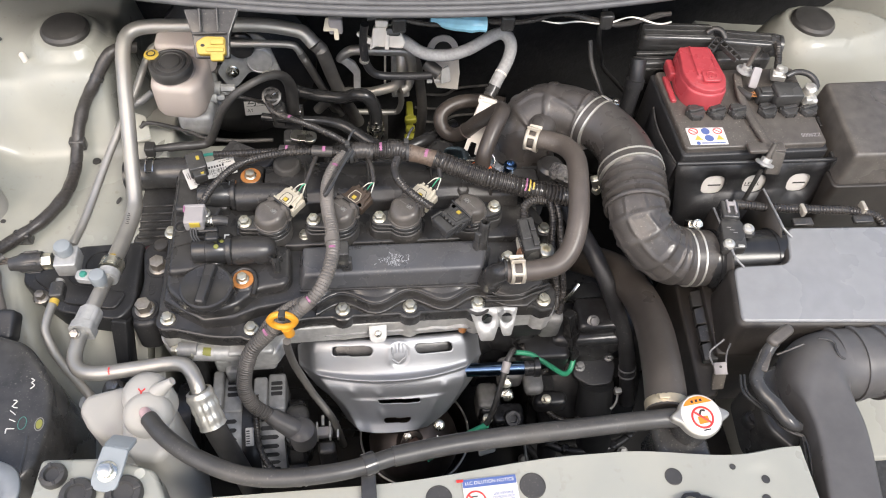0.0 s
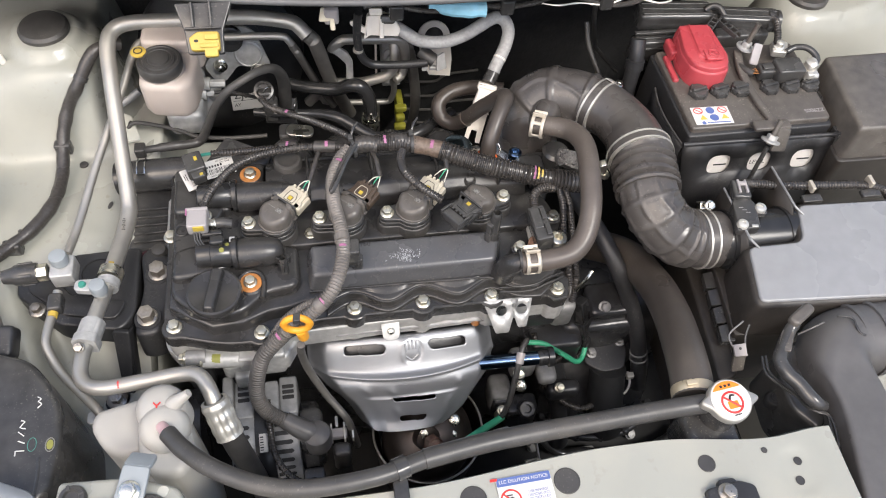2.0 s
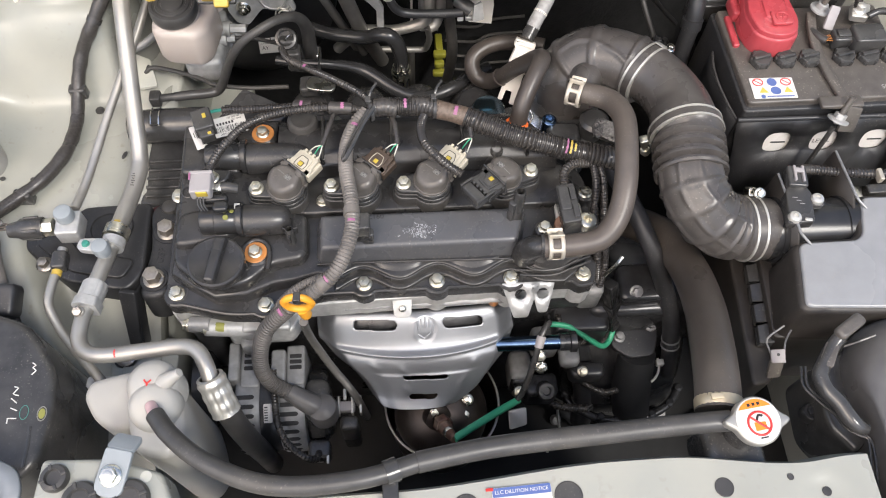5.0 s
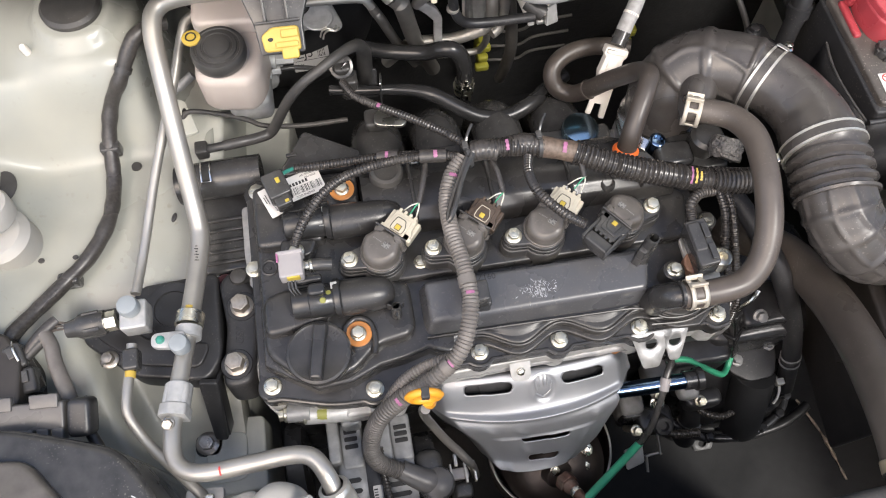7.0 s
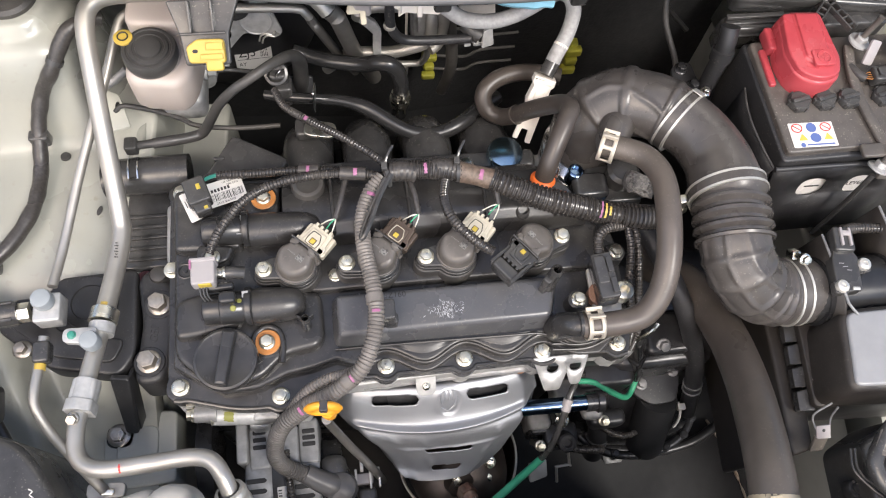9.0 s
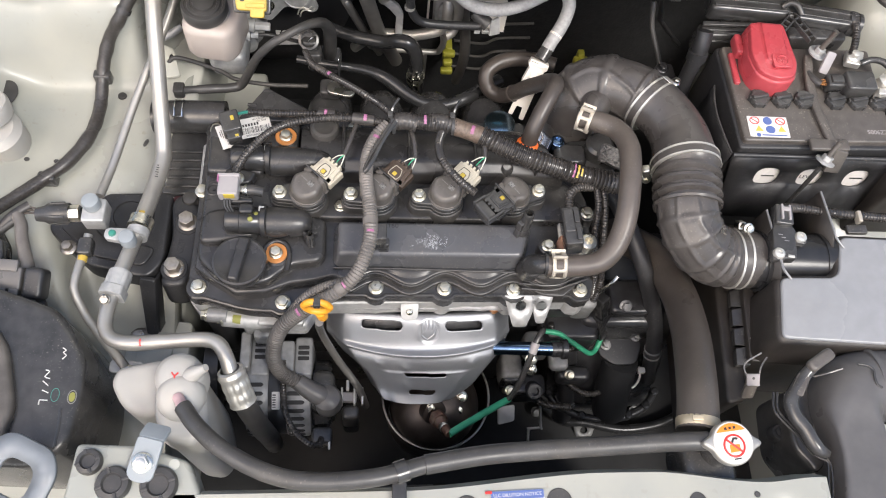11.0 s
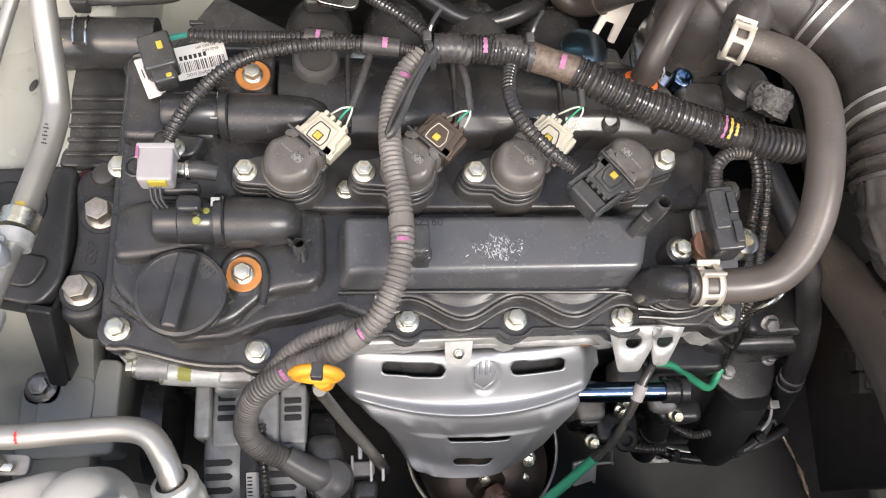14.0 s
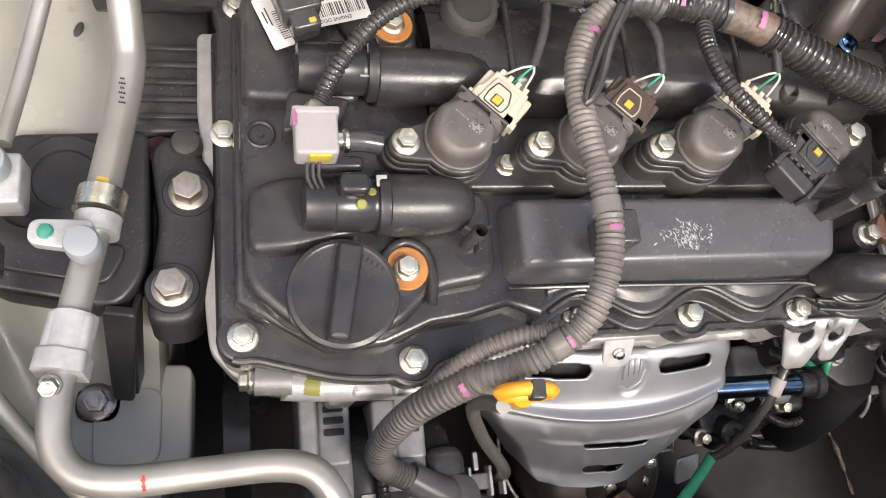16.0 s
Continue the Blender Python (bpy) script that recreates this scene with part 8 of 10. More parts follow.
for k, (x, mt) in enumerate(((-0.0165, M_redink), (0.0, M_blueink), (0.0165, M_redink))):
    bm = B()
    if mt is M_redink:
        tube(bm, [tuple(mm @ V((x + 0.0058 * math.cos(a), 0.0085 + 0.0050 * math.sin(a), 0.0005))) for a in np.linspace(0, 2 * math.pi, 20)], 0.0006, 6, caps=False)
        tube(bm, [tuple(mm @ V((x - 0.004, 0.0115, 0.0005))), tuple(mm @ V((x + 0.004, 0.0055, 0.0005)))], 0.0005, 6)
    else:
        lathe(bm, [(0.0058, 0), (0.0058, 0.0002)], mm @ pose(x, 0.0085, 0.0003), 20)
    part("pictogram", bm, mt, lab)
for x, mt, n in ((-0.0125, M_yellowink, 3), (0.002, M_blueink, 20), (0.0165, M_yellowink, 3)):
    bm = B()
    slab(bm, [(0.0062 * math.cos(radians(90 + 360 * k / n)), 0.0056 * math.sin(radians(90 + 360 * k / n))) for k in range(n)], 0, 0.0002, 0, mm @ pose(x, -0.004, 0.0003))
    part("pictogram", bm, mt, lab)
bm = B()
block(bm, (0.006, -0.0122, 0.0004), (0.032, 0.0018, 0.0002), 0.00005, mm)
lathe(bm, [(0.0028, 0), (0.0028, 0.0002)], mm @ pose(-0.0145, -0.0122, 0.0003), 16)
part("printing", bm, M_blueink, lab)
letters("ZZ9005", 0.0085, pose(0.596, 0.657, 0.8762, 0, 0, 180), M_greyplug, bat, "stamped_code")
# front support sheet with three windows
bm = B()
mt = pose(0.519, 0.632, 0.857, 78, 0, -0.6)
outer = [(-0.108, 0.0), (0.112, 0.0), (0.100, -0.12), (-0.085, -0.12)]
holes = [(-0.048, -0.0385), (0.0095, -0.0385), (0.072, -0.0385)]
vo = [bm.verts.new(mt @ V((x, y, 0))) for x, y in dense(outer, 0.012)]
es = [bm.edges.new((a, b)) for a, b in zip(vo, vo[1:] + vo[:1])]
for hx, hy in holes:
    vi = [bm.verts.new(mt @ V((hx + x, hy + y, 0))) for x, y in rrect(0.032, 0.031, 0.010)]
    es += [bm.edges.new((a, b)) for a, b in zip(vi, vi[1:] + vi[:1])]
bmesh.ops.triangle_fill(bm, use_beauty=True, edges=es)
tray = thing("battery_tray", "black steel battery tray sheet with three windows", "battery tray", (0.519, 0.63, 0.70))
thicken(part("sheet", bm, M_blackpaint, tray), 0.002, 0)
bm = B()
tube(bm, [(0.411, 0.631, 0.857), (0.52, 0.630, 0.857), (0.631, 0.629, 0.857)], 0.003, 10, 0.02)
part("fold", bm, M_blackpaint, tray)
for hx, hy in holes:
    bm = B()
    slab(bm, rrect(0.038, 0.044, 0.004), 0, 0.0006, 0.0001, pose(0.519, 0.636, 0.857, 78, 0, -0.6) @ pose(hx, hy, 0.0))
    part("label_sheet", bm, M_label, bat, "white battery label seen through the window")
for (hx, hy), txt in zip(holes, ("- - -", "LEVEL", "------")):
    if txt == "LEVEL":
        letters("LEVEL", 0.0085, pose(0.519, 0.636, 0.857, 78, 0, -0.6) @ pose(hx, hy - 0.004, 0.0009), M_ink, bat)
    else:
        bm = B()
        block(bm, (hx + 0.004, hy - 0.004, 0.0009), (0.018, 0.0022, 0.0003), 0.0001, pose(0.519, 0.636, 0.857, 78, 0, -0.6))
        part("printing", bm, M_ink, bat)
bm = B()
ends = [(0.4125, 0.634), (0.4075, 0.660), (0.4040, 0.690), (0.4045, 0.715), (0.4085, 0.738)]
grid_sheet(bm, lambda u, v: V((ends[round(u * 4)][0] - 0.004 * v * (1 - v), ends[round(u * 4)][1], 0.72 + 0.133 * v)), 4, 6)
thicken(part("side_guard", bm, M_blackpaint, tray), 0.0022, 0)
bm = B()
tube(bm, [(x, y, 0.853) for x, y in ends], 0.0015, 8)
part("guard_edge", bm, M_rubber, tray)

hold = thing("battery_clamp", "dusty flat steel battery hold-down bar with threaded rods", "battery clamp", (0.515, 0.69, 0.86))
bm = B()
box_tube(bm, [(0.5285, 0.640, 0.8795), (0.524, 0.665, 0.8800), (0.519, 0.700, 0.8810), (0.520, 0.735, 0.8825), (0.5265, 0.765, 0.8835)], 0.0055, 0.0030, 4.0, 20)
block(bm, (0.5245, 0.634, 0.8790), (0.050, 0.016, 0.006), 0.002)
part("bar", bm, M_battery, hold, "dusty flat hold-down bar")
for p, q in (((0.521, 0.617, 0.862), (0.531, 0.630, 0.892)), ((0.534, 0.765, 0.885), (0.541, 0.769, 0.928))):
    bm = B()
    tube(bm, [p, q], 0.0034, 12)
    part("rod", bm, M_dusty, hold, "dull threaded rod")
    bm = B()
    c = V(p).lerp(V(q), 0.12)
    lathe(bm, [(0.0125, 0), (0.0125, 0.002), (0.0075, 0.003)], aim(c, q), 20)
    slab(bm, fillet(hexagon(0.0072), 0.0008), 0.002, 0.009, 0.0008, aim(c, q))
    part("nut", bm, M_cast, hold)
bm = B()
tube(bm, [(0.520, 0.615, 0.858), (0.512, 0.604, 0.80), (0.508, 0.598, 0.74)], 0.003, 10)
part("rod", bm, M_black, hold)
bm = B()
slab(bm, fillet([(-0.016, -0.012), (0.020, -0.014), (0.024, 0.020), (-0.006, 0.024)], 0.003), 0, 0.004, 0.001, pose(0.534, 0.619, 0.862, 66, 0, 0) @ Matrix.Diagonal((0.55, 0.9, 1, 1)))
part("hook_plate", bm, M_dusty, hold)

red = thing("terminal_cover", "red plastic cover over the positive battery terminal", "terminal cover", (0.468, 0.745, 0.876))
bm = B()
o = fillet([(0.440, 0.752), (0.4455, 0.722, 0.014), (0.468, 0.709, 0.02), (0.496, 0.715, 0.016), (0.503, 0.738), (0.498, 0.800), (0.448, 0.802)], 0.006, 6)
slab(bm, o, 0.876, 0.903, 0.004, draft=0.001)
o = fillet([(0.4425, 0.753), (0.4475, 0.7245, 0.014), (0.469, 0.7125, 0.02), (0.494, 0.7180, 0.014), (0.5005, 0.740), (0.4955, 0.800), (0.450, 0.802)], 0.006, 6)
slab(bm, o, 0.902, 0.909, 0.0022, draft=0.0008)
o = fillet([(0.456, 0.740), (0.470, 0.728, 0.01), (0.490, 0.730, 0.01), (0.4935, 0.800), (0.459, 0.802)], 0.004, 5)
slab(bm, o, 0.908, 0.9125, 0.002, draft=0.004)
bmesh.ops.translate(bm, verts=bm.verts, vec=V((-0.008, -0.005, 0)))
part("hood", bm, M_red, red)
bm = B()
block(bm, (0.441, 0.782, 0.884), (0.010, 0.030, 0.016), 0.003)
block(bm, (0.434, 0.752, 0.874), (0.008, 0.048, 0.012), 0.002, pose(0, 0, 0))
bmesh.ops.translate(bm, verts=bm.verts, vec=V((-0.008, -0.005, 0)))
part("hinge_side", bm, M_red, red)
bm = B()
slab(bm, rrect(0.024, 0.020, 0.003), 0.911, 0.9142, 0.001, pose(0.477, 0.738, 0))
tube(bm, [(0.477 + 0.007 * math.cos(a), 0.738 + 0.007 * math.sin(a), 0.9143) for a in np.linspace(0, 2 * math.pi, 22)], 0.0008, 6, caps=False)
block(bm, (0.477, 0.738, 0.9143), (0.008, 0.0018, 0.0012), 0.0004)
block(bm, (0.477, 0.738, 0.9143), (0.0018, 0.008, 0.0012), 0.0004)
bmesh.ops.translate(bm, verts=bm.verts, vec=V((-0.008, -0.005, 0)))
part("plus_mark", bm, M_red, red)

neg = thing("battery_sensor", "dark grey current sensor plug on the negative terminal", "battery sensor", (0.585, 0.745, 0.876))
bm = B()
block(bm, (0.577, 0.718, 0.889), (0.038, 0.028, 0.024), 0.003)
block(bm, (0.549, 0.722, 0.886), (0.024, 0.019, 0.017), 0.003)
block(bm, (0.549, 0.722, 0.8955), (0.016, 0.010, 0.003), 0.001)
part("body", bm, M_black, neg)
bm = B()
tube(bm, [(0.531, 0.720, 0.8865), (0.525, 0.726, 0.885), (0.520, 0.740, 0.882)], 0.0046, 12)
part("sleeve", bm, M_rubber, neg)
bm = B()
slab(bm, fillet([(0.566, 0.748), (0.586, 0.744), (0.596, 0.766), (0.574, 0.770)], 0.004), 0.888, 0.8965, 0.0015)
flange_bolt(bm, pose(0.578, 0.757, 0.8965), 0.005, 0.008, 0.006)
part("terminal", bm, M_pale_tin, neg, "plated battery terminal")
bm = B()
block(bm, (0.6085, 0.7160, 0.886), (0.020, 0.026, 0.012), 0.003)
lathe(bm, [(0.0085, 0.0), (0.0092, 0.002), (0.0086, 0.009), (0.004, 0.011)], pose(0.6100, 0.7200, 0.891), 18)
block(bm, (0.6035, 0.7050, 0.892), (0.010, 0.010, 0.008), 0.002)
for v in bm.verts:
    v.co += V((noise.noise(v.co * 180), noise.noise(v.co * 180 + V((7, 0, 0))), noise.noise(v.co * 210))) * 0.0022
part("post_clamp", bm, M_pale_tin, neg, "dull bright terminal clamp")
bm = B()
tube(bm, [(0.586, 0.747, 0.896), (0.5980, 0.7500, 0.900), (0.6110, 0.7460, 0.902), (0.6200, 0.7370, 0.900), (0.6220, 0.7270, 0.896), (0.616, 0.720, 0.891)], 0.0042, 14)
part("cable", bm, M_black, neg)
bm = B()
tube(bm, [(0.575, 0.757, 0.898), (0.581, 0.774, 0.904), (0.586, 0.792, 0.906), (0.590, 0.806, 0.902), (0.586, 0.814, 0.897)], 0.0048, 14, pitch=0.004, depth=0.001)
part("conduit", bm, M_loom, neg)
bm = B()
for k in range(4):
    tube(bm, [(0.5385, 0.7180 + 0.0022 * k, 0.8875), (0.5340, 0.7165 + 0.0030 * k, 0.8895), (0.5290, 0.7195 + 0.0016 * k, 0.8870)], 0.0005, 6)
part("wire", bm, M_amber, neg)
bm = B()
slab(bm, fillet([(-0.006, -0.014), (0.006, -0.014), (0.006, 0.014), (-0.006, 0.014)], 0.003), 0, 0.003, 0.0008, pose(0.5425, 0.749, 0.893, 50, 10, -10))
part("lug", bm, M_greyplug, neg)

cond = thing("cable_duct", "black plastic cable duct behind the battery", "cable duct", (0.51, 0.82, 0.88))
bm = B()
block(bm, (0, 0, 0), (0.104, 0.032, 0.030), 0.006, pose(0.453, 0.834, 0.893, 8, 0, -4))
block(bm, (0, 0, 0), (0.108, 0.027, 0.026), 0.006, pose(0.548, 0.822, 0.891, 8, 0, -8))
for k in range(3):
    block(bm, (0, -0.010 + 0.009 * k, 0.0150), (0.098, 0.0022, 0.003), 0.0008, pose(0.453, 0.834, 0.893, 8, 0, -4))
for k in range(2):
    block(bm, (0, -0.006 + 0.010 * k, 0.0130), (0.100, 0.0022, 0.003), 0.0008, pose(0.548, 0.822, 0.891, 8, 0, -8))
part("duct", bm, M_black, cond)
bm = B()
for k in range(4):
    block(bm, (0.430, 0.815 - 0.004 * k, 0.882 - 0.006 * k), (0.07, 0.006, 0.004), 0.001, pose(0, 0, 0))
block(bm, (0.43, 0.812, 0.855), (0.075, 0.02, 0.04), 0.004)
part("louvre", bm, M_black, cond)
for p, q in (((0.506, 0.812, 0.908), (0.480, 0.784, 0.900)), ((0.506, 0.812, 0.908), (0.523, 0.774, 0.900))):
    ax = V(q) - V(p)
    mid = (V(p) + V(q)) / 2
    am = Matrix.Translation(mid) @ pose(0, 0, 0, 0, 0, math.degrees(math.atan2(ax.y, ax.x)))
    for dy in (-0.0045, 0.0045):
        bm = B()
        block(bm, (0, dy, 0), (ax.length, 0.0022, 0.007), 0.0006, am)
        part("arm_rail", bm, M_black, cond)
    for k in range(4):
        bm = B()
        block(bm, (-ax.length * 0.36 + ax.length * 0.24 * k, 0, 0), (0.0022, 0.009, 0.006), 0.0006, am)
        part("arm_rung", bm, M_black, cond)
bm = B()
tube(bm, [(0.492, 0.824, 0.908), (0.500, 0.826, 0.914), (0.510, 0.822, 0.914), (0.516, 0.812, 0.908)], 0.004, 10)
part("clip", bm, M_black, cond)
bm = B()
lathe(bm, [(0.0155, 0), (0.0155, 0.006), (0.013, 0.007), (0.013, 0.012), (0.0155, 0.013), (0.0155, 0.018)], aim((0.585, 0.817, 0.891), (0.62, 0.812, 0.889)), 22)
part("collar", bm, M_black, cond)
bm = B()
block(bm, (0.545, 0.802, 0.870), (0.08, 0.02, 0.035), 0.004)
part("relay", bm, M_black, cond)
# pipes and brackets left of the battery
bm = B()
tube(bm, [(0.395, 0.80, 0.885), (0.393, 0.785, 0.86), (0.39, 0.77, 0.80), (0.40, 0.75, 0.72)], 0.0105, 18)
tube(bm, [(0.392, 0.785, 0.862), (0.3915, 0.781, 0.850)], 0.0130, 18)
solo("drain_hose", bm, M_blackpaint, "black hose with moulded collar beside the battery", "hose")
gear = thing("shift_bracket", "black steel bracket with studs beside the battery", "bracket", (0.36, 0.78, 0.80))
bm = B()
slab(bm, fillet([(0.345, 0.755), (0.385, 0.765), (0.380, 0.81), (0.355, 0.805)], 0.006), 0.80, 0.806, 0.001)
part("plate", bm, M_blackpaint, gear)
for x, y in ((0.355, 0.765), (0.375, 0.775), (0.365, 0.80), (0.37, 0.745)):
    bm = B()
    flange_bolt(bm, pose(x, y, 0.806), 0.0055, 0.0085, 0.006)
    part("stud", bm, M_darkcast, gear)
for pts in ([(0.345, 0.87, 0.86), (0.35, 0.85, 0.83), (0.365, 0.82, 0.80), (0.37, 0.80, 0.78)], [(0.3673, 0.90, 0.90), (0.3673, 0.90, 0.850), (0.395, 0.93, 0.77), (0.4126, 0.95, 0.7325), (0.4602, 0.95, 0.6803)]):
    bm = B()
    tube(bm, pts, 0.0036, 10)
    solo("control_cable", bm, M_rubber, "thin black control cable behind the battery", "cable", group="control cables")

fuse = thing("fuse_box", "black plastic fuse box lid beside the battery", "fuse box", (0.70, 0.665, 0.74))
bm = B()
slab(bm, fillet([(0.626, 0.602), (0.80, 0.600), (0.81, 0.745), (0.638, 0.742)], 0.010, 5), 0.835, 0.892, 0.006, draft=0.003)
part("lid", bm, M_dusty, fuse, "dusty black lid with worn edge")
bm = B()
slab(bm, fillet([(0.622, 0.597), (0.805, 0.595), (0.815, 0.750), (0.633, 0.748)], 0.010, 5), 0.72, 0.838, 0.003)
part("base", bm, M_boxwall, fuse)
bm = B()
block(bm, (0.632, 0.635, 0.842), (0.010, 0.020, 0.030), 0.002)
part("latch", bm, M_black, fuse)
bm = B()
block(bm, (0.636, 0.70, 0.842), (0.010, 0.020, 0.030), 0.002)
part("latch", bm, M_black, fuse)

# ---- air filter box ----
box = thing("air_filter_box", "black air filter box with sky sheen put in grey on its stepped lid", "air filter box", (0.53, 0.45, 0.70))
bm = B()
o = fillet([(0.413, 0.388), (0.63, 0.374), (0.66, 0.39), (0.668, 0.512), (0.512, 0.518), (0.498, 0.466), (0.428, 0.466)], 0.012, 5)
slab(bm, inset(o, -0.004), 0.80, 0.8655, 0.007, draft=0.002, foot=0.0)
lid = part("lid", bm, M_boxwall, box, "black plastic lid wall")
# the lid is black; its pale top has the sky's sheen in the colour
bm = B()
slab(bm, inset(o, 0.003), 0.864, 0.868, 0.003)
part("top_panel", bm, M_lid_sheen, lid, "stepped top panel, sky sheen put into its grey")
bm = B()
o = fillet([(0.408, 0.384), (0.635, 0.370), (0.668, 0.386), (0.676, 0.516), (0.505, 0.522), (0.495, 0.530), (0.422, 0.530)], 0.006, 4)
slab(bm, o, 0.795, 0.803, 0.002)
slab(bm, inset(o, 0.006), 0.66, 0.796, 0.002)
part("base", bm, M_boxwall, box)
for k in range(4):
    bm = B()
    slab(bm, fillet([(-0.008, -0.0115), (0.008, -0.0115), (0.007, 0.0115), (-0.008, 0.0085)], 0.0015), -0.010, 0.003, 0.001, pose(0.4065 + 0.0022 * k, 0.394 + 0.0245 * k, 0.790, 6, -8, -5))
    part("side_rib", bm, M_black, box)
bm = B()
tube(bm, [(0.4142, 0.4125, 0.8038), (0.4140, 0.4095, 0.8040), (0.4165, 0.4085, 0.8040), (0.4207, 0.4085, 0.8040)], 0.0006, 6)
part("flash_mark", bm, M_pale_tin, box)
bm = B()
tube(bm, [(0.415, 0.499, 0.832), (0.47, 0.498, 0.832), (0.515, 0.497, 0.832)], 0.034, 32, 0.01)
part("outlet_tube", bm, M_gloss, box)
bm = B()
tube(bm, [(0.496, 0.4975, 0.832), (0.4995, 0.4975, 0.832)], 0.0355, 32, 0.002)
part("tube_bead", bm, M_gloss, box)
bm = B()
tube(bm, [(0.424, 0.4988, 0.832), (0.429, 0.4987, 0.832)], 0.0365, 32, 0.002)
part("tube_bead", bm, M_gloss, box)
# upstand fins either side of the outlet
for x, y0, y1 in ((0.430, 0.470, 0.546), (0.503, 0.510, 0.572)):
    bm = B()
    mm = pose(x, 0, 0, 0, 0, 0)
    pts = [(y0 - 0.008, 0.866), (y0, 0.872), (y0 + 0.006, 0.876), (y1, 0.872), (y1 + 0.004, 0.79), (y0, 0.79)]
    f = [bm.verts.new((x + 0.010 * (p[0] - y0) / 0.08 * -0.2, p[0], p[1])) for p in pts]
    bm.faces.new(f)
    thicken(part("fin", bm, M_boxwall, box), 0.0025, 0)
    bm = B()
    tube(bm, [(x + 0.012, y0 - 0.010, 0.868), (x + 0.003, y0, 0.873), (x, y0 + 0.008, 0.8765), (x - 0.001, y1, 0.8725)], 0.0014, 8)
    part("fin_edge", bm, M_castgrey, box, "pale fin edge")
maf = thing("air_flow_sensor", "black mass air flow sensor screwed to the outlet tube", "air flow sensor", (0.448, 0.51, 0.866))
mm = pose(0.4395, 0.5055, 0.875, 0, 0, -8) @ Matrix.Scale(0.88, 4)
bm = B()
slab(bm, fillet([(-0.016, -0.030), (0.014, -0.026), (0.016, 0.014), (0.010, 0.024), (-0.012, 0.024), (-0.016, 0.012)], 0.003), -0.010, 0.004, 0.002, mm)
block(bm, (-0.001, 0.034, 0.002), (0.024, 0.030, 0.018), 0.003, mm)
part("body", bm, M_black, maf)
bm = B()
for x in (-0.005, 0.005):
    block(bm, (x, 0.036, 0.012), (0.003, 0.022, 0.004), 0.0008, mm)
block(bm, (0, 0.040, 0.013), (0.010, 0.006, 0.003), 0.0008, mm)
part("plug_latch", bm, M_greyplug, maf)
for x, y in ((-0.010, -0.022), (0.021, 0.006)):
    bm = B()
    lathe(bm, [(0.0078, 0), (0.0078, 0.003), (0.0066, 0.005), (0.0030, 0.0060), (0.0026, 0.0045), (0.0005, 0.0045)], mm @ pose(x, y, 0.002), 20)
    part("screw", bm, M_pale_tin, maf)
    bm = B()
    slab(bm, fillet([(-0.008, -0.008), (0.009, -0.008), (0.009, 0.008), (-0.008, 0.008)], 0.004), -0.006, 0.002, 0.001, mm @ pose(x, y, 0))
    part("lug", bm, M_black, maf)
bm = B()
block(bm, (0.006, -0.024, 0.0045), (0.009, 0.004, 0.002), 0.0012, mm)
part("hole_mark", bm, M_pale_tin, maf)
bm = B()
for k in range(3):
    block(bm, (-0.006 + 0.004 * k, 0.006 - 0.004 * k, 0.0042), (0.006, 0.0008, 0.0003), 0.0001, mm)
part("printing", bm, M_greyplug, maf)
bm = B()
tube(bm, [(0.4455, 0.546, 0.878), (0.472, 0.551, 0.869), (0.51, 0.550, 0.862), (0.56, 0.545, 0.862), (0.61, 0.542, 0.860), (0.645, 0.535, 0.855), (0.66, 0.52, 0.84)], 0.0058, 12, pitch=0.004, depth=0.0008)
loomr = thing("sensor_conduit", "black ribbed conduit clipped behind the air filter box", "conduit", (0.55, 0.55, 0.85))
part("conduit", bm, M_loom, loomr)
for x in (0.545, 0.625):
    bm = B()
    block(bm, (x, 0.5415, 0.866), (0.0050, 0.0145, 0.0095), 0.001)
    part("clip", bm, M_cliptin, loomr)
    bm = B()
    block(bm, (x, 0.530, 0.856), (0.026, 0.012, 0.006), 0.002)
    part("clip_foot", bm, M_black, loomr)
bm = B()
tube(bm, [(0.3899, 0.3611, 0.822), (0.3856, 0.3724, 0.832), (0.4001, 0.3804, 0.846)], 0.0010, 8)
tube(bm, [(0.4049, 0.3612, 0.822), (0.4049, 0.3692, 0.830), (0.4071, 0.3762, 0.843)], 0.0010, 8)
spring = thing("spring_clip", "dull wire spring clip on the air filter box", "clip", (0.395, 0.36, 0.81))
part("wire", bm, M_castgrey, spring)
bm = B()
slab(bm, fillet([(-0.0075, -0.007), (0.0075, -0.007), (0.0075, 0.006), (-0.0075, 0.006)], 0.0015), -0.001, 0.001, 0.0004, pose(0.397, 0.3575, 0.822, 28, 0, 0))
tube(bm, [(0.391, 0.3515, 0.8185), (0.405, 0.3512, 0.8185)], 0.0010, 8)
part("plate", bm, M_greyplug, spring)
# black disc on the plate in place of the dark inside a hole
bm = B()
lathe(bm, [(0.0016, 0.0), (0.0016, 0.0006), (0.0004, 0.0008)], pose(0.397, 0.3580, 0.8232, 28, 0, 0), 12)
part("plate_hole_shade", bm, M_ink, spring)
bm = B()
slab(bm, fillet([(-0.0075, -0.022), (0.0070, -0.022), (0.0075, 0.0), (-0.0075, 0.0)], 0.002), -0.003, 0.0, 0.0008, pose(0.397, 0.3525, 0.818, 58, 0, 0))
part("tab", bm, M_dusty, spring)
bm = B()
slab(bm, fillet([(0.385, 0.340), (0.41, 0.345), (0.435, 0.53), (0.40, 0.54)], 0.008), 0.60, 0.775, 0.004)
solo("tray_wall", bm, M_boxwall, "black plastic wall below the air filter box", "tray wall")
lad = thing("tray_bracket", "stepped dark steel bracket beside the radiator hose", "bracket", (0.42, 0.47, 0.60))
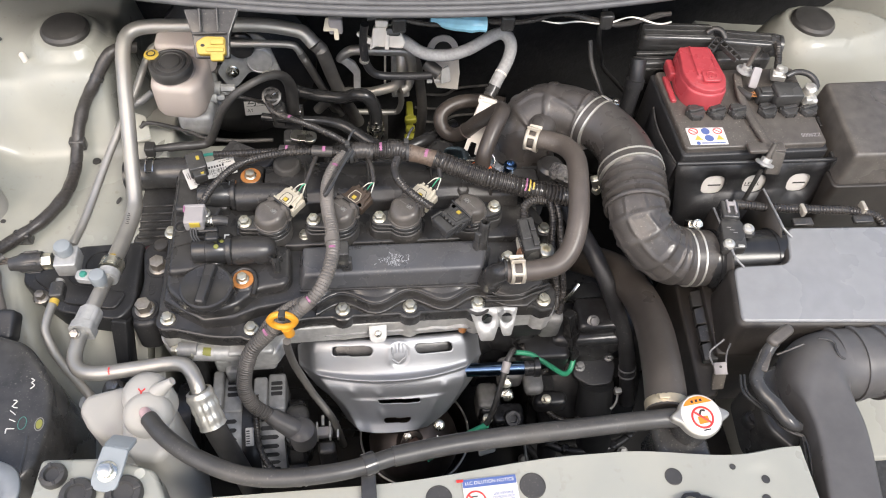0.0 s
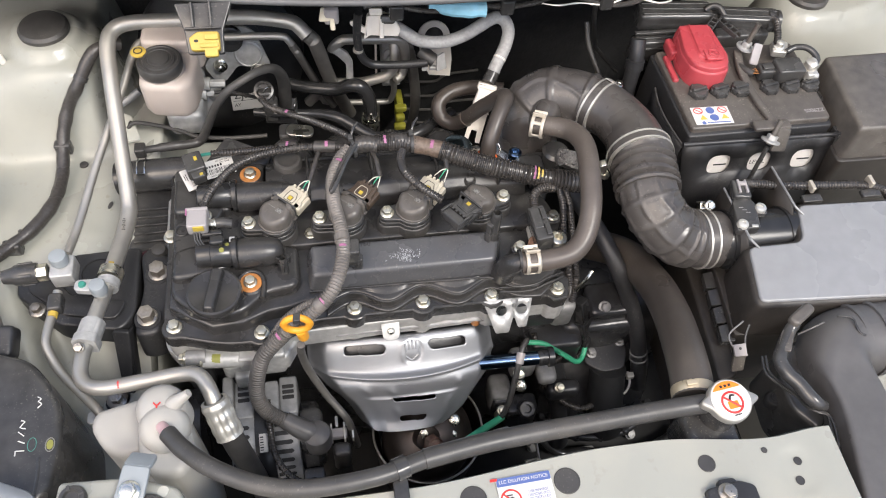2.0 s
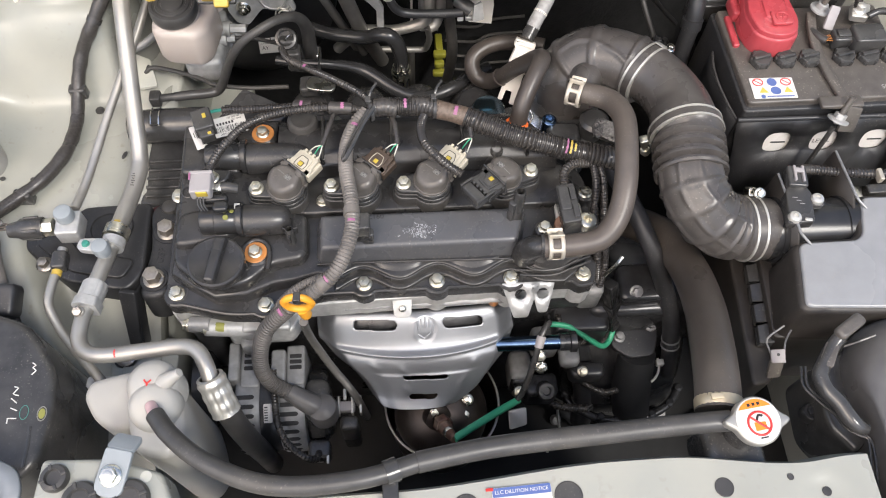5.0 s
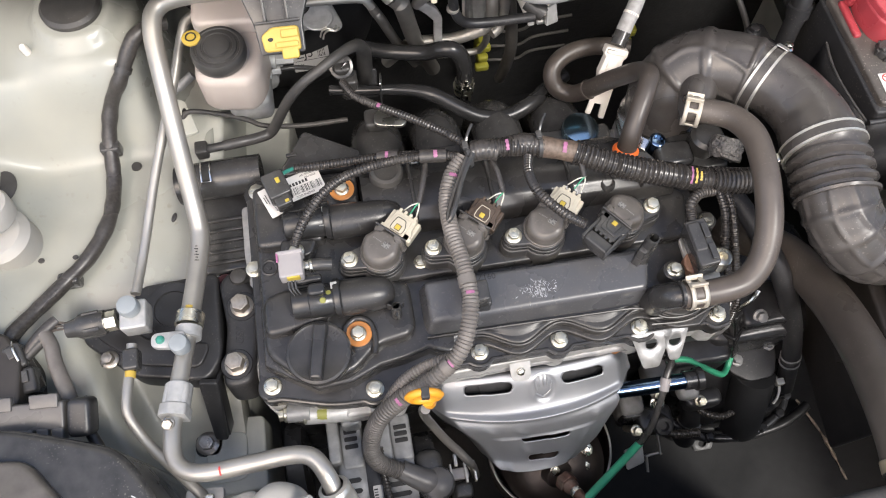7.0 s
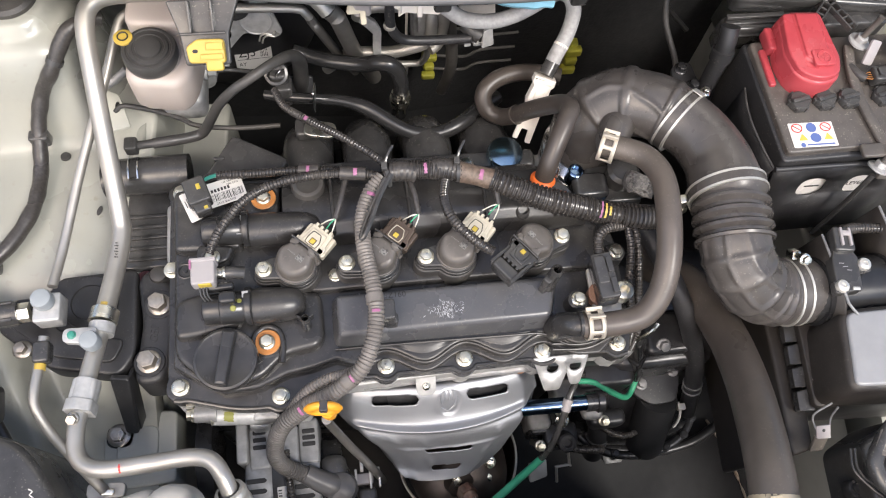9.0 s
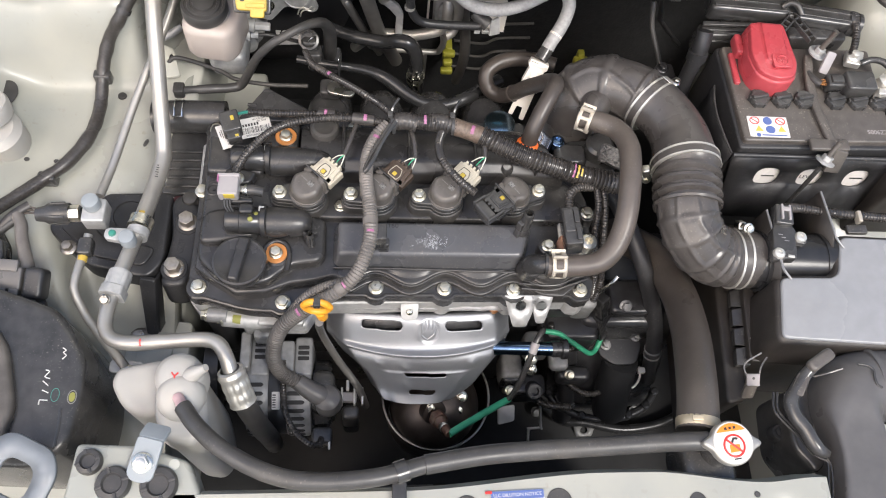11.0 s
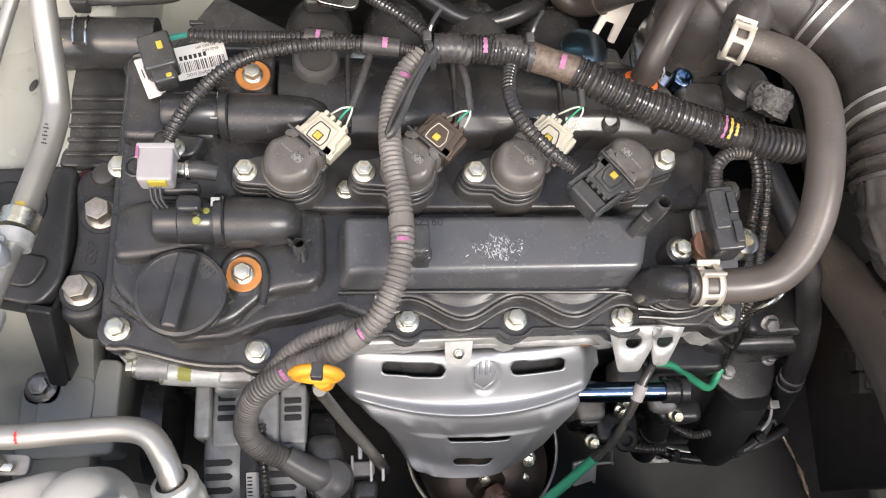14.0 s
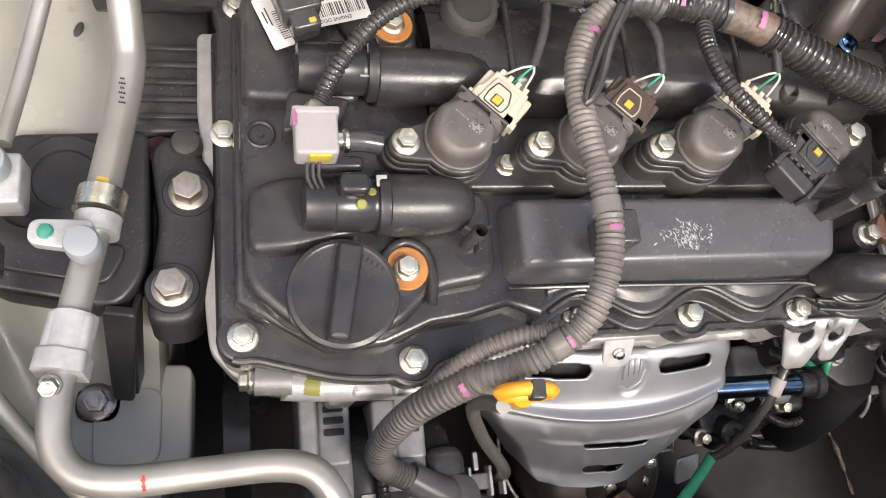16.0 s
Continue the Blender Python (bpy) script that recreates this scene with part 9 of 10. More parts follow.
for k, (x, y) in enumerate(((0.4135, 0.5164), (0.4166, 0.4937), (0.4182, 0.4700), (0.4196, 0.4526), (0.4150, 0.4310))):
    bm = B()
    slab(bm, fillet([(-0.012, -0.010), (0.011, -0.009), (0.012, 0.010), (-0.011, 0.009)], 0.002), -0.012, 0.002, 0.001, pose(x - 0.022, y, 0.70 - 0.004 * (k % 2), 8, 0, -6))
    slab(bm, fillet([(-0.007, -0.005), (0.006, -0.005), (0.007, 0.005), (-0.006, 0.005)], 0.002), 0.002, 0.005, 0.001, pose(x - 0.022, y, 0.70 - 0.004 * (k % 2), 8, 0, -6))
    part("step", bm, M_boxwall, lad)
bm = B()
tube(bm, [(0.3915, 0.5164, 0.690, 0.006), (0.3944, 0.49, 0.688, 0.006), (0.3970, 0.46, 0.688, 0.006), (0.393, 0.425, 0.688, 0.006)], 0.006, 10)
part("rail", bm, M_boxwall, lad)

# intake snorkel at the front right
sn = thing("intake_snorkel", "black plastic intake snorkel over the front panel", "intake snorkel", (0.5, 0.28, 0.80))
bm = B()
path = rail([(0.74, 0.345, 0.838), (0.60, 0.345, 0.838), (0.550, 0.345, 0.838), (0.515, 0.343, 0.839), (0.492, 0.334, 0.840), (0.480, 0.315, 0.841), (0.4775, 0.290, 0.842), (0.4780, 0.265, 0.842), (0.4745, 0.240, 0.842), (0.4640, 0.193, 0.842), (0.4520, 0.140, 0.842), (0.432, 0.04, 0.842)], 0.004)
rings = []
for k, q in enumerate(path):
    c = V(tuple(q)[:3])
    t = (V(tuple(path[min(k + 1, len(path) - 1)])[:3]) - V(tuple(path[max(k - 1, 0)])[:3])).normalized()
    side = t.cross(V((0, 0, 1))).normalized()
    flat = smooth(0.342, 0.285, c.y)
    w, h = 0.0400 - 0.0130 * flat, 0.0400 - 0.0075 * flat
    r = 0.0400 - 0.0345 * flat
    ring = []
    for m in range(48):
        a = (m % 12 / 11 + m // 12) * math.pi / 2
        cx, cy = math.copysign(max(0.0, w - r), math.cos((m // 12 + 0.5) * math.pi / 2)), math.copysign(max(0.0, h - r), math.sin((m // 12 + 0.5) * math.pi / 2))
        ring.append(bm.verts.new(c + side * (cx + min(r, w) * math.cos(a)) + V((0, 0, 1)) * (cy + min(r, h) * math.sin(a) + 0.00001 * m)))
    rings.append(ring)
for p, q in zip(rings, rings[1:]):
    for k in range(48):
        bm.faces.new((p[k], p[(k + 1) % 48], q[(k + 1) % 48], q[k]))
bm.faces.new(rings[0][::-1])
bm.faces.new(rings[-1])
part("duct", bm, M_greybox, sn, "grey-black moulded duct")
for x, r in ((0.512, 0.0418), (0.536, 0.0425), (0.566, 0.0425)):
    bm = B()
    tube(bm, [(x, 0.345, 0.838), (x + 0.006, 0.345, 0.838)], r, 36, 0.003)
    part("collar", bm, M_greybox, sn)
bm = B()
tube(bm, [(0.4878, 0.3582, 0.8785), (0.4982, 0.3554, 0.8800), (0.5024, 0.3503, 0.8806), (0.5011, 0.3444, 0.8810), (0.5023, 0.3356, 0.8800), (0.5077, 0.3319, 0.8790)], 0.0013, 8)
tube(bm, [(0.4405, 0.3471, 0.868), (0.4541, 0.3494, 0.874), (0.4698, 0.3535, 0.8770)], 0.0013, 8)
part("joint_lip", bm, M_black, sn)
bm = B()
tube(bm, [(0.4330, 0.3540, 0.886, 0.0062), (0.4235, 0.3450, 0.880, 0.0070), (0.4120, 0.3290, 0.874, 0.0074), (0.4065, 0.3190, 0.872, 0.0076), (0.4090, 0.3048, 0.870, 0.0078), (0.4178, 0.2928, 0.868, 0.0080), (0.4238, 0.2800, 0.866, 0.0082), (0.4300, 0.2715, 0.864, 0.0078), (0.4400, 0.2680, 0.860, 0.0060)], 0.008, 16)
part("edge_seal", bm, M_black, sn, "black rubber edge seal")
bm = B()
block(bm, (0, 0, 0), (0.034, 0.013, 0.011), 0.004, pose(0.4392, 0.3588, 0.890, 0, 0, 31))
part("seal_end", bm, M_dusty, sn)
bm = B()
slab(bm, fillet([(-0.007, -0.012), (0.006, -0.013), (0.008, 0.010), (-0.004, 0.012)], 0.003), 0, 0.003, 0.001, pose(0.4165, 0.3360, 0.880, 10, -24, -28))
part("seal_flap", bm, M_dusty, sn)
for d in (0.0, 0.0042):
    bm = B()
    tube(bm, [(0.4042 + d, 0.3360, 0.846), (0.4011 + d, 0.3166, 0.846), (0.4119 + d, 0.2997, 0.846), (0.4224 + d, 0.2862, 0.848), (0.4267 + d, 0.2735, 0.850), (0.4386 + d, 0.2645, 0.850), (0.4453 + d * 0.5, 0.2610, 0.850), (0.4429 + d, 0.2450, 0.850), (0.4349 + d, 0.2112, 0.850), (0.4240 + d, 0.160, 0.850)], 0.0015, 8)
    part("shroud_edge", bm, M_black, sn)
bm = B()
lathe(bm, [(0.0095, -0.01), (0.0095, 0.0), (0.008, 0.002), (0.005, 0.002), (0.0045, 0.0045), (0.001, 0.005)], pose(0.4216, 0.3004, 0.8080), 20)
part("push_rivet", bm, M_darkcast, sn, "dull bright rivet head")
bm = B()
slab(bm, fillet([(0.425, 0.34), (0.47, 0.36), (0.52, 0.36), (0.50, 0.30), (0.44, 0.25), (0.42, 0.28)], 0.01), 0.76, 0.835, 0.006)
part("shroud", bm, M_black, sn)

# ---- radiator: tank, cap, hoses ----
rad = thing("radiator", "black radiator tank behind the front panel", "radiator", (0.1, 0.29, 0.45))
bm = B()
block(bm, (0.12, 0.212, 0.800), (0.44, 0.050, 0.06), 0.010)
part("tank", bm, M_black, rad)
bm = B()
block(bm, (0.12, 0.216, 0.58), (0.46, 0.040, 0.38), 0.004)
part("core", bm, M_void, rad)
bm = B()
block(bm, (0.12, 0.256, 0.52), (0.50, 0.034, 0.28), 0.008)
part("fan_shroud", bm, M_black, rad)
bm = B()
lathe(bm, [(0.019, -0.05), (0.019, -0.012), (0.021, -0.010), (0.021, -0.006)], pose(0.321, 0.273, 0.900), 30)
part("filler_neck", bm, M_black, rad)
bm = B()
block(bm, (0.312, 0.255, 0.835), (0.055, 0.060, 0.06), 0.010)
part("tank_end", bm, M_black, rad)
capt = pose(0.321, 0.272, 0.903, 4, 0, 8) @ Matrix.Scale(0.76, 4)
bm = B()
o = []
for k in range(72):
    a = 2 * math.pi * k / 72
    r = 0.0285 + 0.0105 * max(0, math.cos(2 * (a - radians(-8)))) ** 10
    o.append((r * math.cos(a), r * math.sin(a)))
slab(bm, o, -0.012, 0.0, 0.0035, capt)
rcap = part("filler_cap", bm, M_alu, rad, "round white labelled metal cap with two wings")
bm = B()
lathe(bm, [(0.0262, 0), (0.0262, 0.0006), (0.0255, 0.001), (0.001, 0.001)], capt @ pose(0, 0, 0), 48)
part("label_disc", bm, M_label, rcap, "white warning label")
bm = B()
o = [(0.0245 * math.cos(radians(a)), 0.0245 * math.sin(radians(a))) for a in range(35, 146, 6)]
slab(bm, o, 0.001, 0.0013, 0, capt)
part("warning_band", bm, M_orangeink, rcap, "orange warning band")
bm = B()
tube(bm, [tuple(capt @ V((0.0135 * math.cos(a), -0.004 + 0.0135 * math.sin(a), 0.0012))) for a in np.linspace(0, 2 * math.pi, 36)], 0.0011, 6, caps=False)
tube(bm, [tuple(capt @ V((-0.0095, 0.0055, 0.0012))), tuple(capt @ V((0.0095, -0.0135, 0.0012)))], 0.0011, 6)
part("warning_ring", bm, M_redink, rcap)
bm = B()
slab(bm, fillet([(-0.007, -0.012), (0.007, -0.012), (0.0075, -0.003), (-0.0065, -0.002)], 0.001), 0.001, 0.0012, 0, capt)
part("pictogram", bm, M_orangeink, rcap)
bm = B()
tube(bm, [tuple(capt @ V((-0.002, 0.000, 0.0012))), tuple(capt @ V((0.001, 0.005, 0.0012))), tuple(capt @ V((0.006, 0.004, 0.0012)))], 0.0011, 6)
block(bm, (0.0, -0.0205, 0.0011), (0.010, 0.0018, 0.0002), 0.00005, capt)
for k in range(3):
    block(bm, (-0.006 + 0.006 * k, 0.0185, 0.0014), (0.0035, 0.0035, 0.0002), 0.00005, capt)
part("printing", bm, M_ink, rcap)

uh = thing("radiator_hose", "thick brown-black upper radiator hose", "hose", (0.33, 0.42, 0.70))
bm = B()
tube(bm, [(0.302, 0.290, 0.868), (0.308, 0.318, 0.866), (0.320, 0.362, 0.848), (0.336, 0.420, 0.815), (0.344, 0.480, 0.780), (0.336, 0.545, 0.745), (0.30, 0.60, 0.70)], 0.0215, 24)
part("hose", bm, M_radhose, uh)
bm = B()
lathe(bm, [(0.0218, 0), (0.0224, 0.001), (0.0224, 0.010), (0.0218, 0.011)], aim((0.303, 0.292, 0.8675), (0.307, 0.316, 0.8665)), 28)
part("clamp", bm, M_clampgold, uh, "yellowish plated hose clamp")
bm = B()
block(bm, (0.296, 0.300, 0.8885), (0.012, 0.006, 0.003), 0.001)
part("clamp_ear", bm, M_clampgold, uh)

ov = thing("overflow_hose", "black sleeved overflow hose along the front panel", "hose", (0.05, 0.26, 0.87))
bm = B()
tube(bm, [(-0.2115, 0.3175, 0.878), (-0.194, 0.296, 0.886), (-0.164, 0.271, 0.893), (-0.122, 0.250, 0.896), (-0.081, 0.243, 0.896), (-0.025, 0.246, 0.895), (0.022, 0.258, 0.890)], 0.0085, 16)
part("hose", bm, M_rubber, ov)
bm = B()
tube(bm, [(0.020, 0.2575, 0.8905), (0.077, 0.266, 0.888), (0.13, 0.270, 0.887), (0.189, 0.273, 0.886), (0.25, 0.276, 0.886), (0.302, 0.277, 0.888)], 0.0096, 16)
part("sleeve", bm, M_rubber, ov)
bm = B()
tube(bm, [(-0.008, 0.2495, 0.8935), (0.003, 0.253, 0.8925)], 0.0108, 16, 0.003)
block(bm, (-0.004, 0.236, 0.886), (0.014, 0.040, 0.006), 0.002, pose(0, 0, 0))
part("clip", bm, M_black, ov)

tank = thing("coolant_tank", "milky white coolant overflow tank with spout cap", "coolant tank", (-0.24, 0.34, 0.62))
bm = B()
o = fillet([(-0.250, 0.3705), (-0.238, 0.3790), (-0.2120, 0.3740), (-0.1985, 0.3381), (-0.1925, 0.3056), (-0.2045, 0.286), (-0.2347, 0.2909), (-0.2480, 0.316)], 0.016, 6)
slab(bm, o, 0.64, 0.846, 0.010)
o = fillet([(-0.3000, 0.3560), (-0.2950, 0.3720), (-0.2440, 0.3830), (-0.2380, 0.3249), (-0.2655, 0.3183), (-0.2863, 0.3318)], 0.014, 6)
slab(bm, o, 0.645, 0.828, 0.009)
part("tank", bm, M_tank, tank)
bm = B()
lathe(bm, [(0.0235, -0.034), (0.0242, -0.022), (0.0236, -0.012), (0.0212, -0.0055), (0.0165, -0.0018), (0.009, 0.0002), (0.001, 0.0008)], aim((-0.2190, 0.3290, 0.866), (-0.2140, 0.3150, 0.91)), 36)
part("cap", bm, M_tank, tank, "milky white push-on cap")
bm = B()
lathe(bm, [(0.0245, -0.03), (0.0245, 0.002), (0.0225, 0.0095), (0.0165, 0.0145), (0.0085, 0.0168), (0.0005, 0.0172)], aim((-0.2240, 0.3545, 0.850), (-0.2240, 0.3500, 0.90)), 32)
part("neck", bm, M_tank, tank)
bm = B()
tube(bm, [(-0.216, 0.352, 0.856, 0.010), (-0.207, 0.354, 0.866, 0.0075), (-0.198, 0.356, 0.873, 0.0048), (-0.194, 0.357, 0.876, 0.0040)], 0.009, 14)
part("spout", bm, M_tank, tank)
bm = B()
tube(bm, [(-0.220, 0.330, 0.866), (-0.211, 0.3165, 0.878)], 0.0055, 12)
part("nipple", bm, M_pinkpale, tank, "pink stained nipple")
bm = B()
tube(bm, [(-0.2285, 0.3550, 0.8672), (-0.2255, 0.3515, 0.8676), (-0.2220, 0.3545, 0.8676)], 0.0008, 6)
tube(bm, [(-0.2255, 0.3515, 0.8676), (-0.2250, 0.3465, 0.8670)], 0.0009, 6)
part("marker_line", bm, M_redink, tank, "red marker strokes")

# headlamp bracket at the front left, with grommets and strap
hb = thing("lamp_bracket", "cream painted lamp bracket with rubber grommets", "lamp bracket", (-0.25, 0.25, 0.84))
bm = B()
slab(bm, fillet([(-0.312, 0.20), (-0.190, 0.20), (-0.182, 0.225), (-0.20, 0.266), (-0.245, 0.281), (-0.304, 0.284)], 0.006, 4), 0.84, 0.880, 0.005)
part("bracket", bm, M_paint, hb)
for x, y, r in ((-0.289, 0.266, 0.012), (-0.265, 0.246, 0.016), (-0.224, 0.244, 0.017)):
    bm = B()
    lathe(bm, [(r, 0), (r * 1.02, 0.003), (r * 0.9, 0.007), (r * 0.6, 0.008), (r * 0.5, 0.005), (0.001, 0.005)], pose(x, y, 0.880), 24)
    for k in range(4):
        block(bm, (r * 0.75, 0, 0.007), (r * 0.4, 0.003, 0.003), 0.0006, pose(x, y, 0.880, 0, 0, 90 * k + 20))
    part("grommet", bm, M_rubber, hb, "black rubber grommet")
bm = B()
lathe(bm, [(0.005, 0), (0.005, 0.0006)], pose(-0.213, 0.263, 0.880), 16)
part("hole_plug", bm, M_paint_matt, hb)
st = thing("tank_strap", "blue-grey plated steel strap with bolt on the bracket", "strap", (-0.238, 0.272, 0.88))
bm = B()
slab(bm, fillet([(-0.013, -0.020, 0.012), (0.013, -0.020, 0.012), (0.012, 0.020), (-0.012, 0.020)], 0.003, 5), 0, 0.004, 0.001, pose(-0.238, 0.266, 0.887, 10, 0, -14))
slab(bm, rrect(0.024, 0.020, 0.003), 0, 0.004, 0.001, pose(-0.2325, 0.2905, 0.884, -38, 0, -14))
part("strap", bm, M_bluecap, st)
bm = B()
flange_bolt(bm, pose(-0.239, 0.263, 0.891, 10, 0, 0), 0.0065, 0.0095, 0.006)
part("flange_bolt", bm, M_zinc, st)

# black control box at the left front
cb = thing("relay_box", "black plastic relay box with chalk marks and grey plug rack", "relay box", (-0.39, 0.40, 0.68))
bm = B()
o = fillet([(-0.330, 0.29), (-0.324, 0.345), (-0.328, 0.385), (-0.346, 0.414), (-0.364, 0.436), (-0.40, 0.450), (-0.46, 0.47), (-0.52, 0.47), (-0.52, 0.28), (-0.36, 0.27)], 0.014, 5)
slab(bm, o, 0.68, 0.832, 0.008)
part("box", bm, M_black, cb)
bm = B()
slab(bm, fillet([(-0.52, 0.282), (-0.392, 0.276), (-0.384, 0.330), (-0.402, 0.392), (-0.436, 0.436), (-0.52, 0.446)], 0.012, 5), 0.826, 0.843, 0.006, foot=0.006)
part("lid_step", bm, M_dusty, cb, "dusty black raised lid")
bm = B()
tube(bm, [(-0.342, 0.290, 0.831), (-0.341, 0.310, 0.831), (-0.342, 0.328, 0.831)], 0.0022, 8)
part("moulded_ridge", bm, M_black, cb)
bm = B()
mm = pose(-0.4515, 0.4840, 0.800, 18, 0, -4)
block(bm, (0, 0, 0), (0.066, 0.026, 0.016), 0.002, mm)
rack = part("plug_rack", bm, M_greybox, cb, "grey plug rack")
for k in range(5):
    bm = B()
    block(bm, (-0.027 + 0.0135 * k, -0.017, 0.002), (0.0105, 0.012, 0.014), 0.0012, mm)
    part("tooth", bm, M_greybox, rack)
for x0, w0 in ((-0.020, 0.014), (0.016, 0.026)):
    bm = B()
    block(bm, (x0, 0.014, 0.007), (w0, 0.013, 0.006), 0.001, mm)
    part("lid", bm, M_greybox, rack)
bm = B()
block(bm, (0.046, -0.004, -0.004), (0.022, 0.036, 0.026), 0.005, mm)
part("rack_end", bm, M_blackpaint, rack, "black rack end cap")
bm = B()
for pts in ([(-0.3500, 0.3915), (-0.3465, 0.3890), (-0.3490, 0.3865), (-0.3455, 0.3835), (-0.3490, 0.3795)], [(-0.3630, 0.3680), (-0.3590, 0.3665), (-0.3630, 0.3610), (-0.3575, 0.3590)], [(-0.3640, 0.3565), (-0.3580, 0.3515)],
            [(-0.3630, 0.3470), (-0.3565, 0.3440)], [(-0.3640, 0.3370), (-0.3560, 0.3365)], [(-0.3640, 0.3370), (-0.3640, 0.3320)]):
    tube(bm, [(x, y, 0.8322) for x, y in pts], 0.0006, 6)
part("chalk_mark", bm, M_label, cb, "white chalk strokes")
bm = B()
lathe(bm, [(0.005, 0), (0.005, 0.0006)], pose(-0.3328, 0.3397, 0.8318) @ Matrix.Diagonal((0.62, 1.0, 1.0, 1.0)), 20)
part("stamp", bm, M_tag, cb)
bm = B()
tube(bm, [(-0.3328 + 0.0042 * math.cos(a), 0.3397 + 0.0068 * math.sin(a), 0.832) for a in np.linspace(0, 2 * math.pi, 20)], 0.0005, 6, caps=False)
part("stamp_ring", bm, M_dim, cb)
bm = B()
tube(bm, [(-0.3497 + 0.0040 * math.cos(a), 0.342 + 0.0068 * math.sin(a), 0.8318) for a in np.linspace(0, 2 * math.pi, 20)], 0.0004, 6, caps=False)
part("stamp_ring", bm, M_tealcap, cb)
for pts, r, m_ in (([(-0.448, 0.5700, 0.784), (-0.4405, 0.556, 0.786), (-0.4370, 0.538, 0.784), (-0.4240, 0.500, 0.778), (-0.418, 0.486, 0.772)], 0.0075, M_greyloom), ([(-0.436, 0.583, 0.785), (-0.446, 0.575, 0.785), (-0.457, 0.565, 0.782), (-0.470, 0.552, 0.776)], 0.0068, M_tape), ([(-0.412, 0.500, 0.785), (-0.408, 0.470, 0.775), (-0.392, 0.435, 0.76), (-0.372, 0.405, 0.74)], 0.0055, M_tape), ([(-0.520, 0.552, 0.772), (-0.500, 0.556, 0.778), (-0.482, 0.560, 0.776), (-0.470, 0.540, 0.770), (-0.462, 0.520, 0.765)], 0.0095, M_tape)):
    bm = B()
    tube(bm, pts, r, 14, 0.004, wobble=0.12)
    part("conduit", bm, m_, cb)
for x, y, z, a in ((-0.476, 0.552, 0.778, 20), (-0.497, 0.540, 0.772, -12), (-0.466, 0.528, 0.772, 8), (-0.502, 0.515, 0.77, 0)):
    bm = B()
    block(bm, (0, 0, 0), (0.018, 0.026, 0.022), 0.003, pose(x, y, z, 10, 0, a))
    block(bm, (0.0, 0.004, 0.012), (0.008, 0.012, 0.004), 0.001, pose(x, y, z, 10, 0, a))
    part("plug", bm, M_black, cb)
bm = B()
tube(bm, [(-0.478, 0.566, 0.788), (-0.474, 0.556, 0.793), (-0.470, 0.545, 0.789)], 0.0012, 8)
part("wire_clip", bm, M_steel, cb)
bm = B()
sp = pose(-0.352, 0.258, 0.868, 14, -10, -24)
vo = [bm.verts.new(sp @ V((x, y, 0))) for x, y in fillet([(-0.045, -0.040), (0.030, -0.044), (0.034, 0.012), (0.020, 0.030), (-0.030, 0.032), (-0.048, 0.010)], 0.012, 4)]
vi = [bm.verts.new(sp @ V((x - 0.006, y - 0.006, 0))) for x, y in rrect(0.038, 0.034, 0.010)]
es = [bm.edges.new((p, q)) for ring in (vo, vi) for p, q in zip(ring, ring[1:] + ring[:1])]
bmesh.ops.triangle_fill(bm, use_beauty=True, edges=es)
thicken(solo("lamp_stay", bm, M_stay, "blue-grey stamped steel lamp stay with a large hole", "stay"), 0.004, 0)

# ---- gearbox and dark lower machinery ----
gb = thing("gearbox", "dark cast gearbox housing low in the bay", "gearbox", (0.33, 0.52, 0.38))
bm = B()
lathe(bm, [(0.10, -0.10), (0.125, -0.06), (0.13, 0.0), (0.12, 0.05), (0.09, 0.07)], pose(0.33, 0.53, 0.50, 0, 90, 0), 36)
block(bm, (0.34, 0.56, 0.58), (0.20, 0.16, 0.12), 0.03)
block(bm, (0.30, 0.50, 0.66), (0.11, 0.07, 0.07), 0.012)
part("housing", bm, M_darkcast, gb)
for k in range(7):
    bm = B()
    a = radians(195 + 25 * k)
    lathe(bm, [(0.0065, -0.01), (0.006, 0.004), (0.0035, 0.006)], pose(0.32 + 0.085 * math.cos(a), 0.44 + 0.055 * math.sin(a), 0.505), 14)
    part("bolt_boss", bm, M_darkcast, gb)
bm = B()
tube(bm, [(0.32 + 0.085 * math.cos(a), 0.44 + 0.055 * math.sin(a), 0.50) for a in np.linspace(radians(190), radians(350), 20)], 0.006, 10)
part("flange_rim", bm, M_darkcast, gb)
for (x, y, z), s in (((0.205, 0.485, 0.725), (0.05, 0.03, 0.035)), ((0.238, 0.488, 0.725), (0.03, 0.035, 0.05)), ((0.192, 0.455, 0.640), (0.034, 0.034, 0.036)), ((0.222, 0.440, 0.640), (0.026, 0.040, 0.020)), ((0.250, 0.425, 0.600), (0.046, 0.022, 0.030)), ((0.235, 0.475, 0.655), (0.07, 0.05, 0.06)), ((0.31, 0.50, 0.70), (0.06, 0.05, 0.03)), ((0.165, 0.44, 0.58), (0.03, 0.04, 0.05))):
    bm = B()
    block(bm, (x, y, z), s, 0.007)
    part("housing_lug", bm, M_darkcast if s[0] > 0.045 else M_castgrey, gb)
for x, y, z in ((0.182, 0.432, 0.655), (0.186, 0.425, 0.632), (0.30, 0.485, 0.715), (0.355, 0.48, 0.64), (0.31, 0.475, 0.60)):
    bm = B()
    flange_bolt(bm, aim((x, y, z), (x, y - 0.02, z + 0.03)), 0.0055, 0.0085, 0.006, turn=x * 70)
    part("flange_bolt", bm, M_castgrey if x > 0.25 else M_zinc, gb)
